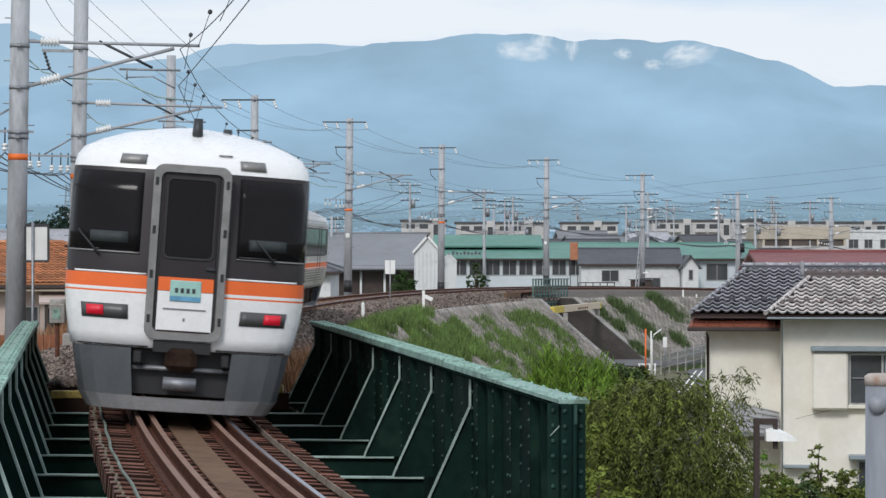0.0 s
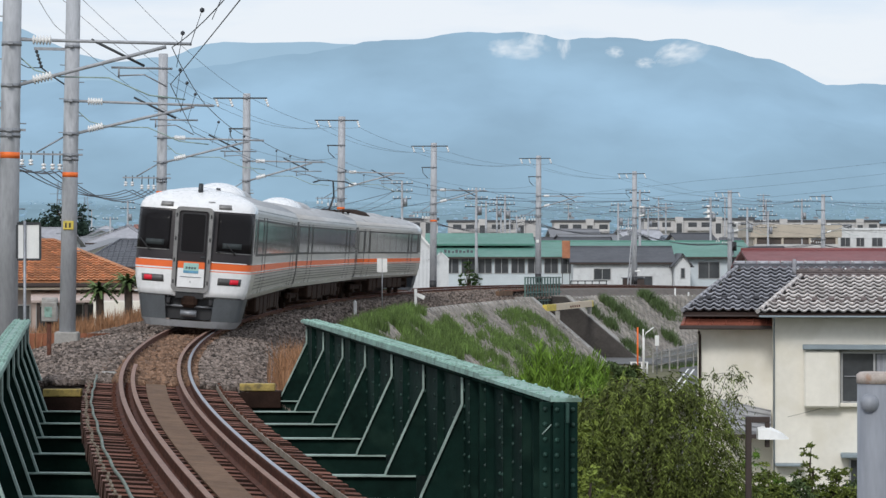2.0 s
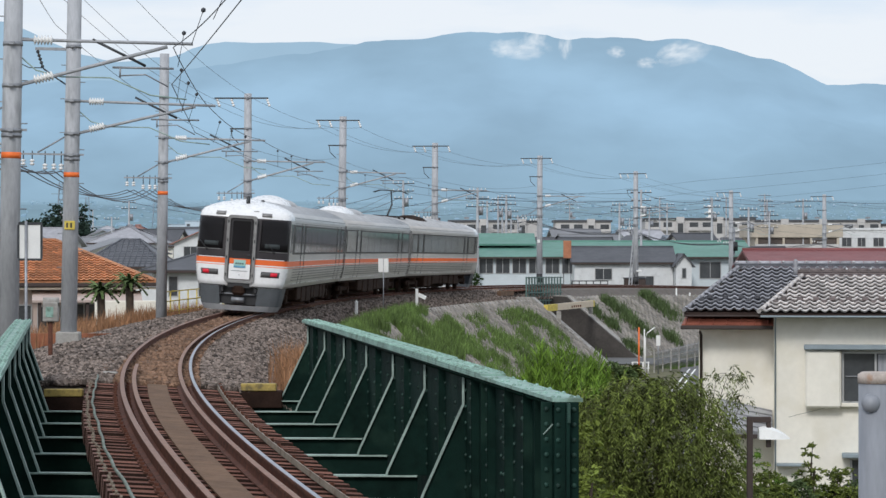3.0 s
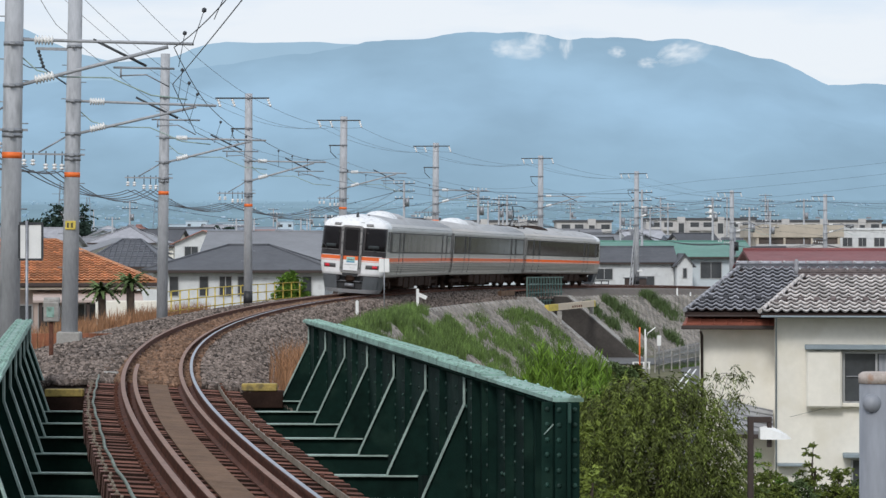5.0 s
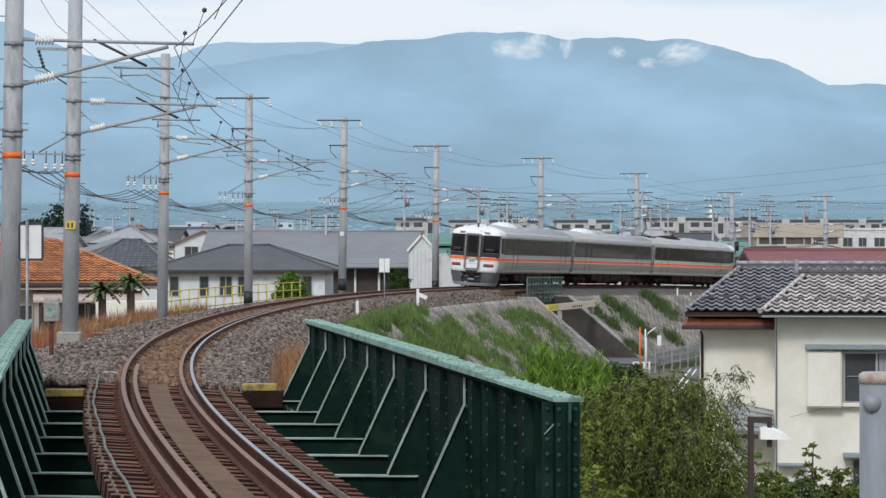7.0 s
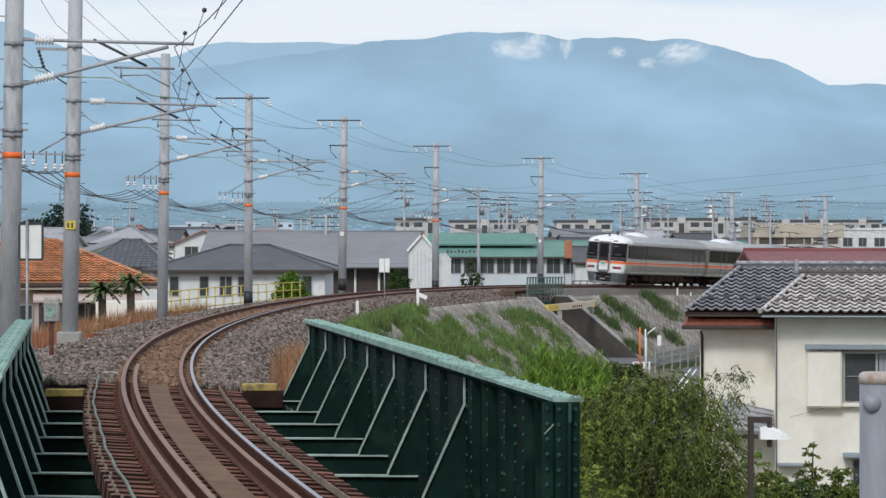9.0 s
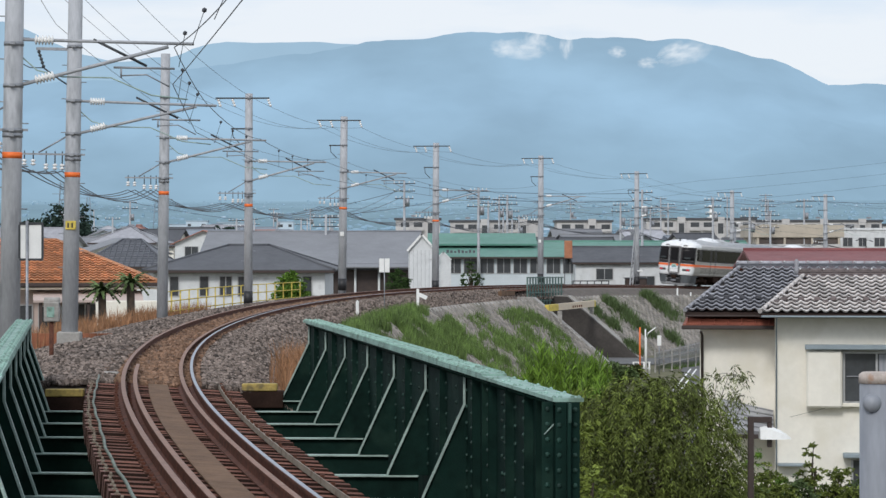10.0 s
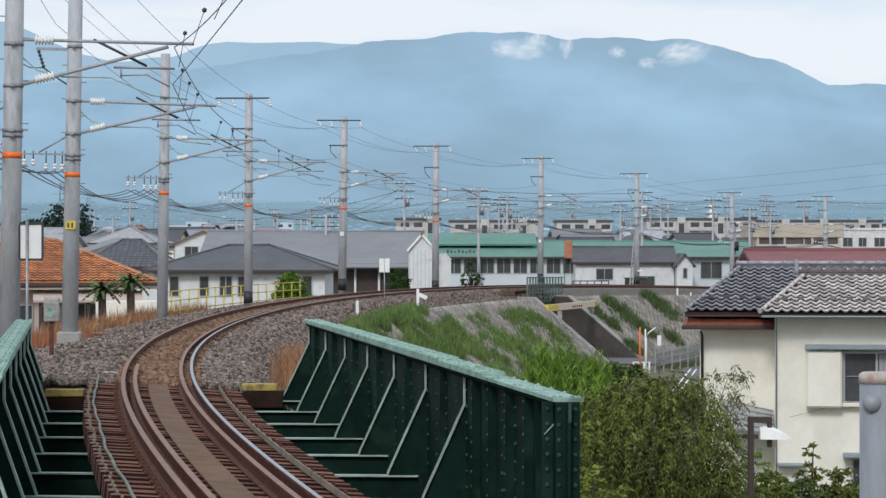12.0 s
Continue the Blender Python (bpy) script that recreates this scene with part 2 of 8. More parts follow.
# emission ramp by height: daylight and aerial haze are painted into the colour
def painted_haze_material(name, low, high, z_low, z_high, patch=0.0, mid=None):
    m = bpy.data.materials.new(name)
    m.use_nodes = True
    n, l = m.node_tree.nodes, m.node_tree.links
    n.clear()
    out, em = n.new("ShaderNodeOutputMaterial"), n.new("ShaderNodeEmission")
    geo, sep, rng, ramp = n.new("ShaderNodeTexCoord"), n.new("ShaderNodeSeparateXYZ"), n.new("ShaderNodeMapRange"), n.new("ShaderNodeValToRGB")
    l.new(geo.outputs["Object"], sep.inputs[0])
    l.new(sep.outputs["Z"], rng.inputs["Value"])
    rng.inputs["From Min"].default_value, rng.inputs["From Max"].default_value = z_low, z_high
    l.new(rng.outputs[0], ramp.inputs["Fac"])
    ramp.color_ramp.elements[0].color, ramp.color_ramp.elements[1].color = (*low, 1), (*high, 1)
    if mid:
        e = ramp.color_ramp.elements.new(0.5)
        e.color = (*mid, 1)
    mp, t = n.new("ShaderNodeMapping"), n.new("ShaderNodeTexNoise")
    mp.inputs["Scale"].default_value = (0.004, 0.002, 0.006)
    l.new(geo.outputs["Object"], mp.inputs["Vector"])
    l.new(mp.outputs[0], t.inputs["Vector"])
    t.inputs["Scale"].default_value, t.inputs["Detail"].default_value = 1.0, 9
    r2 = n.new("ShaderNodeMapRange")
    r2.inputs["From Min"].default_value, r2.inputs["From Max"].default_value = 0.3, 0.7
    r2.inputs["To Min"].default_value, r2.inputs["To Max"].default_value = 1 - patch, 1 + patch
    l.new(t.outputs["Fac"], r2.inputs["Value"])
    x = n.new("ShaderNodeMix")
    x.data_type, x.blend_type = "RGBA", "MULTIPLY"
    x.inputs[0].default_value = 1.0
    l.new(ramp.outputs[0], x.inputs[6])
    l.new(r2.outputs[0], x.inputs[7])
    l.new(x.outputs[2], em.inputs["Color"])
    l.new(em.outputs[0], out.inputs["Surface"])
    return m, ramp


def ridge_mesh(xs, zs, y_foot, y_top, z_foot, rough, seed):
    bm = bmesh.new()
    cols = np.linspace(-1500, 1500, 241)
    top = np.interp(cols, xs, zs)
    rows = []
    for j in range(15):
        f = j / 14
        r = []
        for x, t in zip(cols, top):
            n1 = noise.fractal(Vector((x * 0.011, f * 3.0 + seed, seed)), 1.0, 2.0, 5)
            z = z_foot + (t - z_foot) * f ** 1.15 + rough * n1 * (0.25 + 0.75 * math.sin(f * 3.1416)) + rough * 0.3 * n1
            r.append((x, y_foot + (y_top - y_foot) * f, z))
        rows.append(r)
    rows.append([(x, y_top + 60, z_foot) for x in cols])
    loft(bm, rows, None, False, smooth=True)
    return bm


def build_mountains():
    m, _ = painted_haze_material("hazy_blue_front_range", (0.285, 0.44, 0.575), (0.305, 0.465, 0.615), 66, 385, 0.12, (0.335, 0.515, 0.69))
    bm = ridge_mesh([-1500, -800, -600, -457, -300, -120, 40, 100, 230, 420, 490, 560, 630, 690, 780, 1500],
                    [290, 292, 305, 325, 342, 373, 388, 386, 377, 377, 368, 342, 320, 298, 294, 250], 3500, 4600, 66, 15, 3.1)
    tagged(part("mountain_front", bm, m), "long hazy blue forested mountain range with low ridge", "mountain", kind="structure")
    m2, _ = painted_haze_material("hazy_blue_back_range", (0.38, 0.555, 0.715), (0.355, 0.525, 0.68), 200, 380, 0.05)
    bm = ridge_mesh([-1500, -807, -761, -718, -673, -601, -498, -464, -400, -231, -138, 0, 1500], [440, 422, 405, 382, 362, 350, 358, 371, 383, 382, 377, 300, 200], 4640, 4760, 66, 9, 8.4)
    tagged(part("mountain_back", bm, m2), "paler blue mountain ridge behind, haze painted in its colour", "mountain", kind="structure")
    # far plain at the foot of the mountains, glowing with painted haze
    mp, _ = painted_haze_material("hazy_far_plain", (0.20, 0.31, 0.38), (0.28, 0.432, 0.56), 4, 68, 0.16)
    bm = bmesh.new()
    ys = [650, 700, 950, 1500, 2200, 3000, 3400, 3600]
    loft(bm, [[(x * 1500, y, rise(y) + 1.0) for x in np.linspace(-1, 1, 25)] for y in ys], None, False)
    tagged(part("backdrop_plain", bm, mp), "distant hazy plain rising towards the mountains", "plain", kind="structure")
    # small cloud shreds that hang below the crest, lit by their own emission
    mc = bpy.data.materials.new("white_cloud")
    mc.use_nodes = True
    n, l = mc.node_tree.nodes, mc.node_tree.links
    n.clear()
    out, mix, em, tr = n.new("ShaderNodeOutputMaterial"), n.new("ShaderNodeMixShader"), n.new("ShaderNodeEmission"), n.new("ShaderNodeBsdfTransparent")
    em.inputs["Color"].default_value, em.inputs["Strength"].default_value = (0.84, 0.90, 0.96, 1), 1.0
    tc, nz, gr, mth, rp, mp2 = (n.new("ShaderNodeTexCoord"), n.new("ShaderNodeTexNoise"), n.new("ShaderNodeTexGradient"), n.new("ShaderNodeMath"),
                                n.new("ShaderNodeMapRange"), n.new("ShaderNodeMapping"))
    gr.gradient_type = "SPHERICAL"
    nz.inputs["Scale"].default_value, nz.inputs["Detail"].default_value = 3.0, 6
    l.new(tc.outputs["Object"], gr.inputs["Vector"])
    l.new(tc.outputs["Object"], mp2.inputs["Vector"])
    info = n.new("ShaderNodeObjectInfo")
    l.new(info.outputs["Location"], mp2.inputs["Location"])
    l.new(mp2.outputs[0], nz.inputs["Vector"])
    mth.operation = "MULTIPLY"
    l.new(gr.outputs["Fac"], mth.inputs[0])
    l.new(nz.outputs["Fac"], mth.inputs[1])
    rp.inputs["From Min"].default_value, rp.inputs["From Max"].default_value = 0.12, 0.42
    rp.inputs["To Max"].default_value = 0.58
    l.new(mth.outputs[0], rp.inputs["Value"])
    l.new(rp.outputs[0], mix.inputs[0])
    l.new(tr.outputs[0], mix.inputs[1])
    l.new(em.outputs[0], mix.inputs[2])
    l.new(mix.outputs[0], out.inputs["Surface"])
    for x, z, w, h, turn in ((136, 335, 62, 26, 0), (155, 352, 26, 30, 10), (100, 336, 32, 22, 0), (400, 327, 66, 28, -14), (385, 334, 36, 18, -20), (290, 330, 22, 14, 0), (340, 312, 24, 14, 0), (205, 342, 16, 34, 0)):
        bm = bmesh.new()
        bmesh.ops.create_grid(bm, x_segments=6, y_segments=6, size=1)
        for v in bm.verts:
            v.co.z = 0.3 * (1 - v.co.x ** 2) * (1 - v.co.y ** 2)
        ob = part("cloud", bm, mc)
        ob.matrix_basis = Matrix.Translation((x, 4300, z)) @ Euler((radians(90), radians(turn), 0)).to_matrix().to_4x4() @ Matrix.Diagonal((w, h, 40, 1))
        tagged(ob, "small white shred of cloud below the mountain crest", "cloud", "clouds", "structure")


build_ground()
build_mountains()

# ---- embankment and track ----
S_ABUT = 23.0
RAIL = [(-0.06, -0.153), (-0.06, -0.14), (-0.012, -0.125), (-0.012, -0.045), (-0.033, -0.035), (-0.033, -0.004), (-0.025, 0), (0.025, 0), (0.033, -0.004),
        (0.033, -0.035), (0.012, -0.045), (0.012, -0.125), (0.06, -0.14), (0.06, -0.153)]


def build_embankment():
    prof = [(-7.6, -5.6), (-6.4, -2.4), (-4.4, -0.85), (-3.3, -0.52), (-2.3, -0.30), (-1.75, -0.20), (-0.72, -0.16), (0.72, -0.16), (1.6, -0.2), (2.35, -0.6), (2.62, -0.7), (2.64, -0.6), (3.3, -0.62),
            (9.2, -5.7)]
    mats = [M["soil"], M["ballast"], M["ballast_rust"], M["concrete"]]
    mi = [3, 0, 1, 1, 1, 1, 2, 1, 1, 1, 3, 3, 3]
    for a, b in ((S_ABUT - 0.7, 132.9), (142.5, 338)):
        bm = bmesh.new()
        n = int((b - a) / 1.5) + 1
        rows = []
        for i in range(n):
            s = a + (b - a) * i / (n - 1)
            # the bank is narrow beside the bridge end
            narrow = float(np.interp(s, [23, 28, 42], [0.55, 0.62, 1.0]))
            row = []
            for lat, up in prof:
                l = -1.75 + (lat + 1.75) * narrow if lat < -1.75 else lat
                row.append(spot(s, l, up, 0.05))
            rows.append(row)
        loft(bm, rows, None, False)
        for i, f in enumerate(bm.faces):
            f.material_index = mi[i % len(mi)]
        bm.verts.ensure_lookup_table()
        cap = bm.faces.new([bm.verts[k] for k in range(len(prof))])
        cap.material_index = 1
        bmesh.ops.recalc_face_normals(bm, faces=bm.faces)
        tagged(part("embankment", bm, mats), "railway embankment with grey ballast and a stone-pitched slope", "embankment", kind="structure")
    # near approach behind the bridge, under the viewpoint
    bm = bmesh.new()
    box(bm, -9, 1.6, -14, 19.6, GROUND_Z - 0.3, -0.42, bevel=0.1)
    tagged(part("abutment_near", bm, M["concrete"]), "old concrete bridge abutment and approach", "abutment", kind="structure")
    # face given dark concrete to stand for the shade below the ballast
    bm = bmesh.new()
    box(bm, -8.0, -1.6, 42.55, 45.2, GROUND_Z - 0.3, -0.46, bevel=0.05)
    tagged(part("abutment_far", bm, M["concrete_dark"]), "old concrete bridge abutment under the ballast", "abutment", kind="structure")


def build_rails():
    for side in (-1, 1):
        r = sweep("rail", [(a + side * 0.566, b) for a, b in RAIL], -11, 335, 0.75, [M["rail"], M["rail_top" if side < 0 else "rail_bright"]], cant=CANT,
                  mi=[0, 0, 0, 0, 0, 1 if side < 0 else 0, 1, 1 if side < 0 else 0, 0, 0, 0, 0, 0, 0], label="rust-brown steel running rail with polished head", category="rail")
    sweep("guard_rail", [(a + 0.38, b - 0.005) for a, b in RAIL], -11, 335, 0.75, [M["rail"], M["rail_dull"]], cant=CANT, mi=[0, 0, 0, 0, 0, 1, 1, 1, 0, 0, 0, 0, 0, 0],
          label="dull steel guard rail inside the inner rail", category="rail")
    sweep("guard_rail", [(a - 0.38, b - 0.005) for a, b in RAIL], -11, S_ABUT + 3.2, 0.75, [M["rail"], M["rail_dull"]], cant=CANT, mi=[0, 0, 0, 0, 0, 1, 1, 1, 0, 0, 0, 0, 0, 0],
          label="dull steel guard rail ending past the bridge", category="rail")


def sleeper_mesh(w, l, z0, z1, name, mats, ends):
    bm = bmesh.new()
    box(bm, -l / 2 + (0.045 if ends else 0), l / 2 + (0.2 if ends else 0), -w / 2, w / 2, z0, z1, bevel=0.004)
    if ends:
        box(bm, -l / 2, -l / 2 + 0.043, -w / 2, w / 2, z0, z1, mi=1, bevel=0.004)
    # long sides take the dark material, painted shade on top of creosote
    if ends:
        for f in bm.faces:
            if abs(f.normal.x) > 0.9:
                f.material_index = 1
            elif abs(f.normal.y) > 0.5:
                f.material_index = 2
    return mesh_of(name, bm, mats)


def track_pose(s, lat=0.0, up=0.0, cant=CANT):
    p = spot(s, lat, up, cant)
    h = track(s)[3]
    return Matrix.Translation(p) @ Euler((0, cant, -h)).to_matrix().to_4x4()


def build_sleepers():
    me = sleeper_mesh(0.2, 2.24, -0.36, -0.153, "bridge_sleeper", [M["timber"], M["timber_end"], M["timber_side"]], True)
    plate = bmesh.new()
    box(plate, -0.13, 0.13, -0.09, 0.09, -0.153, -0.138)
    for e in (-0.1, 0.1):
        box(plate, e - 0.02, e + 0.02, -0.03, 0.03, -0.139, -0.11)
    spikes = mesh_of("tie_plate", plate, M["rail"])
    nb = bmesh.new()
    box(nb, -0.026, 0.026, -0.026, 0.026, -0.152, -0.143)
    tube(nb, [(0, 0, -0.143), (0, 0, -0.115)], 0.015, 6)
    nut = mesh_of("hook_bolt", nb, M["spacer"])
    s = -6.0
    while s < S_ABUT - 0.75:
        ob = tagged(new("sleeper", me), "rust-brown timber bridge sleeper with pale ends", "sleeper", "bridge sleepers")
        ob.matrix_basis = track_pose(s + random.uniform(-0.02, 0.02)) @ pose(random.uniform(-0.008, 0.008), 0, random.uniform(-0.02, 0.0), random.uniform(-2, 2), 0, random.uniform(-0.6, 0.6))
        for sx in (-0.566, 0.566):
            tp = new("tie_plate", spikes)
            tp.parent = ob
            tp.location.x = sx
        hb = new("hook_bolt", nut)
        hb.parent = ob
        hb.location = (random.uniform(-1.075, -1.045), random.uniform(-0.03, 0.03), 0)
        s += 0.46
    me2 = sleeper_mesh(0.24, 2.1, -0.3, -0.145, "track_sleeper", [M["sleeper"]], False)
    s = S_ABUT + 0.4
    while s < 110:
        ob = tagged(new("sleeper", me2), "brown sleeper half buried in ballast", "sleeper", "ballasted sleepers")
        ob.matrix_basis = track_pose(s)
        s += 0.62


def build_ballast_stones():
    # loose stones on the crown and shoulders
    cube = [Vector((x, y, z)) for x in (-1, 1) for y in (-1, 1) for z in (-1, 1)]
    quads = ((0, 1, 3, 2), (4, 6, 7, 5), (0, 4, 5, 1), (2, 3, 7, 6), (0, 2, 6, 4), (1, 5, 7, 3))
    rng = random.Random(5)
    groups = (("ballast_stones", M["stone"], ((-4.0, -0.75, 0.8), (0.75, 2.6, 1.0)), 44000), ("rusty_stones", M["stone_rust"], ((-0.7, 0.7, 1.0),), 7000))
    zs = ([-4.0, -3.3, -2.3, -1.75, -0.72, 0.72, 1.6, 2.35, 2.6], [-0.74, -0.52, -0.30, -0.20, -0.16, -0.16, -0.2, -0.55, -0.66])
    for name, m, spans, count in groups:
        verts, faces = [], []
        for k in range(count):
            s = S_ABUT - 0.75 + 120 * rng.random() ** 1.9
            a, b, _ = spans[rng.randrange(len(spans))]
            lat = rng.uniform(a, b)
            r = rng.uniform(0.018, 0.048)
            q = Euler((rng.uniform(0, 6), rng.uniform(0, 6), rng.uniform(0, 6))).to_matrix()
            up = float(np.interp(lat, zs[0], zs[1])) + r * 0.35
            if lat < -1.75:
                lat = -1.75 + (lat + 1.75) * float(np.interp(s, [23, 28, 42], [0.55, 0.62, 1.0]))
            c = spot(s, lat, up, 0.05)
            i = len(verts)
            for v in cube:
                verts.append(c + q @ Vector((v.x * r * rng.uniform(0.7, 1.25), v.y * r * rng.uniform(0.6, 1.1), v.z * r * rng.uniform(0.5, 0.9))))
            faces += [tuple(i + j for j in f) for f in quads]
        me = bpy.data.meshes.new(name)
        me.from_pydata(verts, [], faces)
        me.materials.append(m)
        tagged(new(name, me), "angular crushed-stone ballast beside the rails", "ballast", kind="stuff")


build_embankment()
build_rails()
build_sleepers()
build_ballast_stones()


# ---- plate girder bridge ----
BRIDGE_FAR, BRIDGE_NEAR, BEAM = 42.4, 20.4, 2.72


def toe(side, d):
    """Inner foot of the knee braces: side -1 outer girder, 1 inner girder."""
    return -2.65 + 0.1454 * (BRIDGE_FAR - d) if side > 0 else -6.45 + 0.1435 * (BRIDGE_FAR - d)


def build_bridge():
    br = thing("girder_bridge", "dark green riveted half-through plate girder railway bridge", "bridge")
    zt, zf = 0.88, -0.43
    slope = -0.1435
    for side in (-1, 1):
        web_x = lambda d: toe(side, d) + (0.48 - 0.0016 * (BRIDGE_FAR - d) if side > 0 else -0.43)
        beam = 2.8 if side > 0 else BEAM
        hug = 0.035 if side > 0 else 0.10
        far, near = BRIDGE_FAR + 0.12, BRIDGE_NEAR
        # web, flanges
        bm = bmesh.new()
        xa, xb = web_x(near), web_x(far)
        for x0, x1, z0, z1, mi in ((-0.012, 0.012, -1.35, zt - 0.03, 0),):
            vs = [bm.verts.new(p) for p in ((xa + x0, near, z0), (xa + x1, near, z0), (xb + x1, far, z0), (xb + x0, far, z0), (xa + x0, near, z1), (xa + x1, near, z1), (xb + x1, far, z1), (xb + x0, far, z1))]
            for f in ((0, 1, 2, 3), (4, 7, 6, 5), (0, 4, 5, 1), (2, 6, 7, 3), (1, 5, 6, 2), (0, 3, 7, 4)):
                bm.faces.new([vs[i] for i in f])
        part("web", bm, M["girder"], br)
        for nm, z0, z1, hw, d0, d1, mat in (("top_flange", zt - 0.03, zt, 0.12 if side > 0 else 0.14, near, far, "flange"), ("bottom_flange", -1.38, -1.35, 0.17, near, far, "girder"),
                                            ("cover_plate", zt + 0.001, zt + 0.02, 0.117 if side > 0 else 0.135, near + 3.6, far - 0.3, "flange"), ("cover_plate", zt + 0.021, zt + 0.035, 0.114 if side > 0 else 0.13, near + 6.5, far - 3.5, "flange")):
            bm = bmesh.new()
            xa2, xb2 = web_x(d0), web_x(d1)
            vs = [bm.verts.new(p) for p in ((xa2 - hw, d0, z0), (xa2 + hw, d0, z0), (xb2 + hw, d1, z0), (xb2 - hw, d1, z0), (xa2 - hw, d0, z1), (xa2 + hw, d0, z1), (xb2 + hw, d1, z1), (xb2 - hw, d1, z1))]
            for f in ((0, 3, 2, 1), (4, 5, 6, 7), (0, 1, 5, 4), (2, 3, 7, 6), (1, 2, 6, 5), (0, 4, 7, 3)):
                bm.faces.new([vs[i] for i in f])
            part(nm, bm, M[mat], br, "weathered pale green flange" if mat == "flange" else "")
        # angle irons under the top flange
        bm = bmesh.new()
        tube(bm, [(web_x(near) - side * 0.05, near, zt - 0.06), (web_x(far) - side * 0.05, far, zt - 0.06)], 0.03, 4)
        part("angle_iron", bm, M["girder"], br)
        # rivets along flanges
        rv = bmesh.new()
        d = near + 0.1
        while d < far:
            for off in (-0.1, -0.05, 0.05, 0.1):
                z = zt + (0.035 if near + 6.5 < d < far - 3.5 else 0.02 if near + 3.6 < d < far - 0.3 else 0.0)
                bmesh.ops.create_icosphere(rv, subdivisions=1, radius=0.021, matrix=Matrix.Translation((web_x(d) + off, d, z)))
            d += 0.16 if d > near + 3.6 else 0.6
        part("flange_rivets", rv, M["flange"], br)["kind"] = "stuff"
        rv = bmesh.new()
        d = near + 0.25
        while d < far:
            z = -0.3
            while z < zt - 0.08:
                bmesh.ops.create_icosphere(rv, subdivisions=1, radius=0.021, matrix=Matrix.Translation((web_x(d) - side * 0.014, d, z)))
                z += 0.16
            d += beam / 4
        part("web_rivets", rv, M["rivet"], br)["kind"] = "stuff"
        # knee braces with stiffeners
        d = BRIDGE_FAR
        while d > near - 6:
            if d > near + 3.0 or side < 0:
                wx, tx = web_x(d), toe(side, d)
                bm = bmesh.new()
                prof = [(wx, zf), (tx - side * 0.0, zf), (tx + side * 0.02, zf + 0.06), (wx - side * hug, zt - 0.36), (wx - side * hug, zt - 0.05), (wx, zt - 0.05)]
                loft(bm, [[(x, d - 0.008, z) for x, z in prof], [(x, d + 0.008, z) for x, z in prof]], None, True, True)
                bmesh.ops.recalc_face_normals(bm, faces=bm.faces)
                part("knee_brace", bm, M["girder"], br)
                bm = bmesh.new()
                for (x0, z0), (x1, z1) in zip(prof[1:], prof[2:5]):
                    nx, nz = (z1 - z0), -(x1 - x0)
                    ln = math.hypot(nx, nz)
                    nx, nz = nx / ln * 0.012, nz / ln * 0.012
                    rim = -0.045 if side > 0 else -0.018
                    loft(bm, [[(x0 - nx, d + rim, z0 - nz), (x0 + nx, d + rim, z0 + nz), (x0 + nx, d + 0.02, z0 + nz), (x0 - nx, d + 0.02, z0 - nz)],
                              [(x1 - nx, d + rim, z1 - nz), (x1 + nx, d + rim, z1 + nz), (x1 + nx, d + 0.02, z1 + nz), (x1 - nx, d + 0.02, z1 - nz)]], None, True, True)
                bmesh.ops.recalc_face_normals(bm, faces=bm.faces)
                part("brace_edge", bm, M["edge"], br, "pale green brace edge")
            # stiffeners between the braces
            for q in (0.5,):
                dd = d - beam * q
                if dd > near + 0.2:
                    bm = bmesh.new()
                    box(bm, web_x(dd) - side * 0.075 - 0.006, web_x(dd) + 0.006, dd - 0.006, dd + 0.006, -1.3, zt - 0.05)
                    part("stiffener", bm, M["girder"], br)
            d -= beam
        # end post: a riveted end plate, its corner angles and a gusseted stiffener behind it
        x = web_x(near)
        bm = bmesh.new()
        box(bm, x + 0.004, x + 0.088, near - 0.02, near - 0.004, -1.35, zt - 0.03, bevel=0.004)
        post = part("end_post", bm, M["girder"], br, "riveted end post")
        for x0, x1, y0, y1 in ((x - 0.014, x + 0.014, near - 0.10, near - 0.021), (x - 0.105, x - 0.016, near - 0.03, near - 0.018), (x - 0.21, x - 0.118, near + 0.06, near + 0.075)):
            bm = bmesh.new()
            box(bm, x0, x1, y0, y1, -1.35, zt - 0.033, bevel=0.004)
            part("angle_iron", bm, M["girder"], post)
        bm = bmesh.new()
        box(bm, x - 0.008, x + 0.018, near - 0.12, near - 0.10, zt - 0.19, zt - 0.035, bevel=0.004)
        part("patch_plate", bm, M["rivet"], post, "worn patch plate on the post")
        bm = bmesh.new()
        tube(bm, [(x - 0.115, near + 0.05, zt - 0.21), (x - 0.19, near + 0.05, zt - 0.29)], 0.006, 5)
        part("gusset_edge", bm, M["edge"], post, "pale gusset edge")
        rv = bmesh.new()
        for e, yy, step in ((0.05, near - 0.02, 0.12), (-0.075, near - 0.03, 0.12), (-0.165, near + 0.06, 0.12)):
            z = -1.25
            while z < zt - 0.06:
                bmesh.ops.create_uvsphere(rv, u_segments=8, v_segments=5, radius=0.021, matrix=Matrix.Translation((x + e, yy, z)))
                z += step
        part("rivets", rv, M["rivet"], post)["kind"] = "stuff"
        # more angle irons and rivet lines on the plain end panel of the web
        if side > 0:
            d = near + 0.55
            while d < near + 4.4:
                bm = bmesh.new()
                box(bm, web_x(d) - 0.085, web_x(d) - 0.002, d - 0.007, d + 0.007, -1.3, zt - 0.045)
                box(bm, web_x(d) - 0.090, web_x(d) - 0.083, d - 0.007, d + 0.05, -1.3, zt - 0.06)
                part("stiffener", bm, M["girder"], br)
                rv = bmesh.new()
                z = -1.2
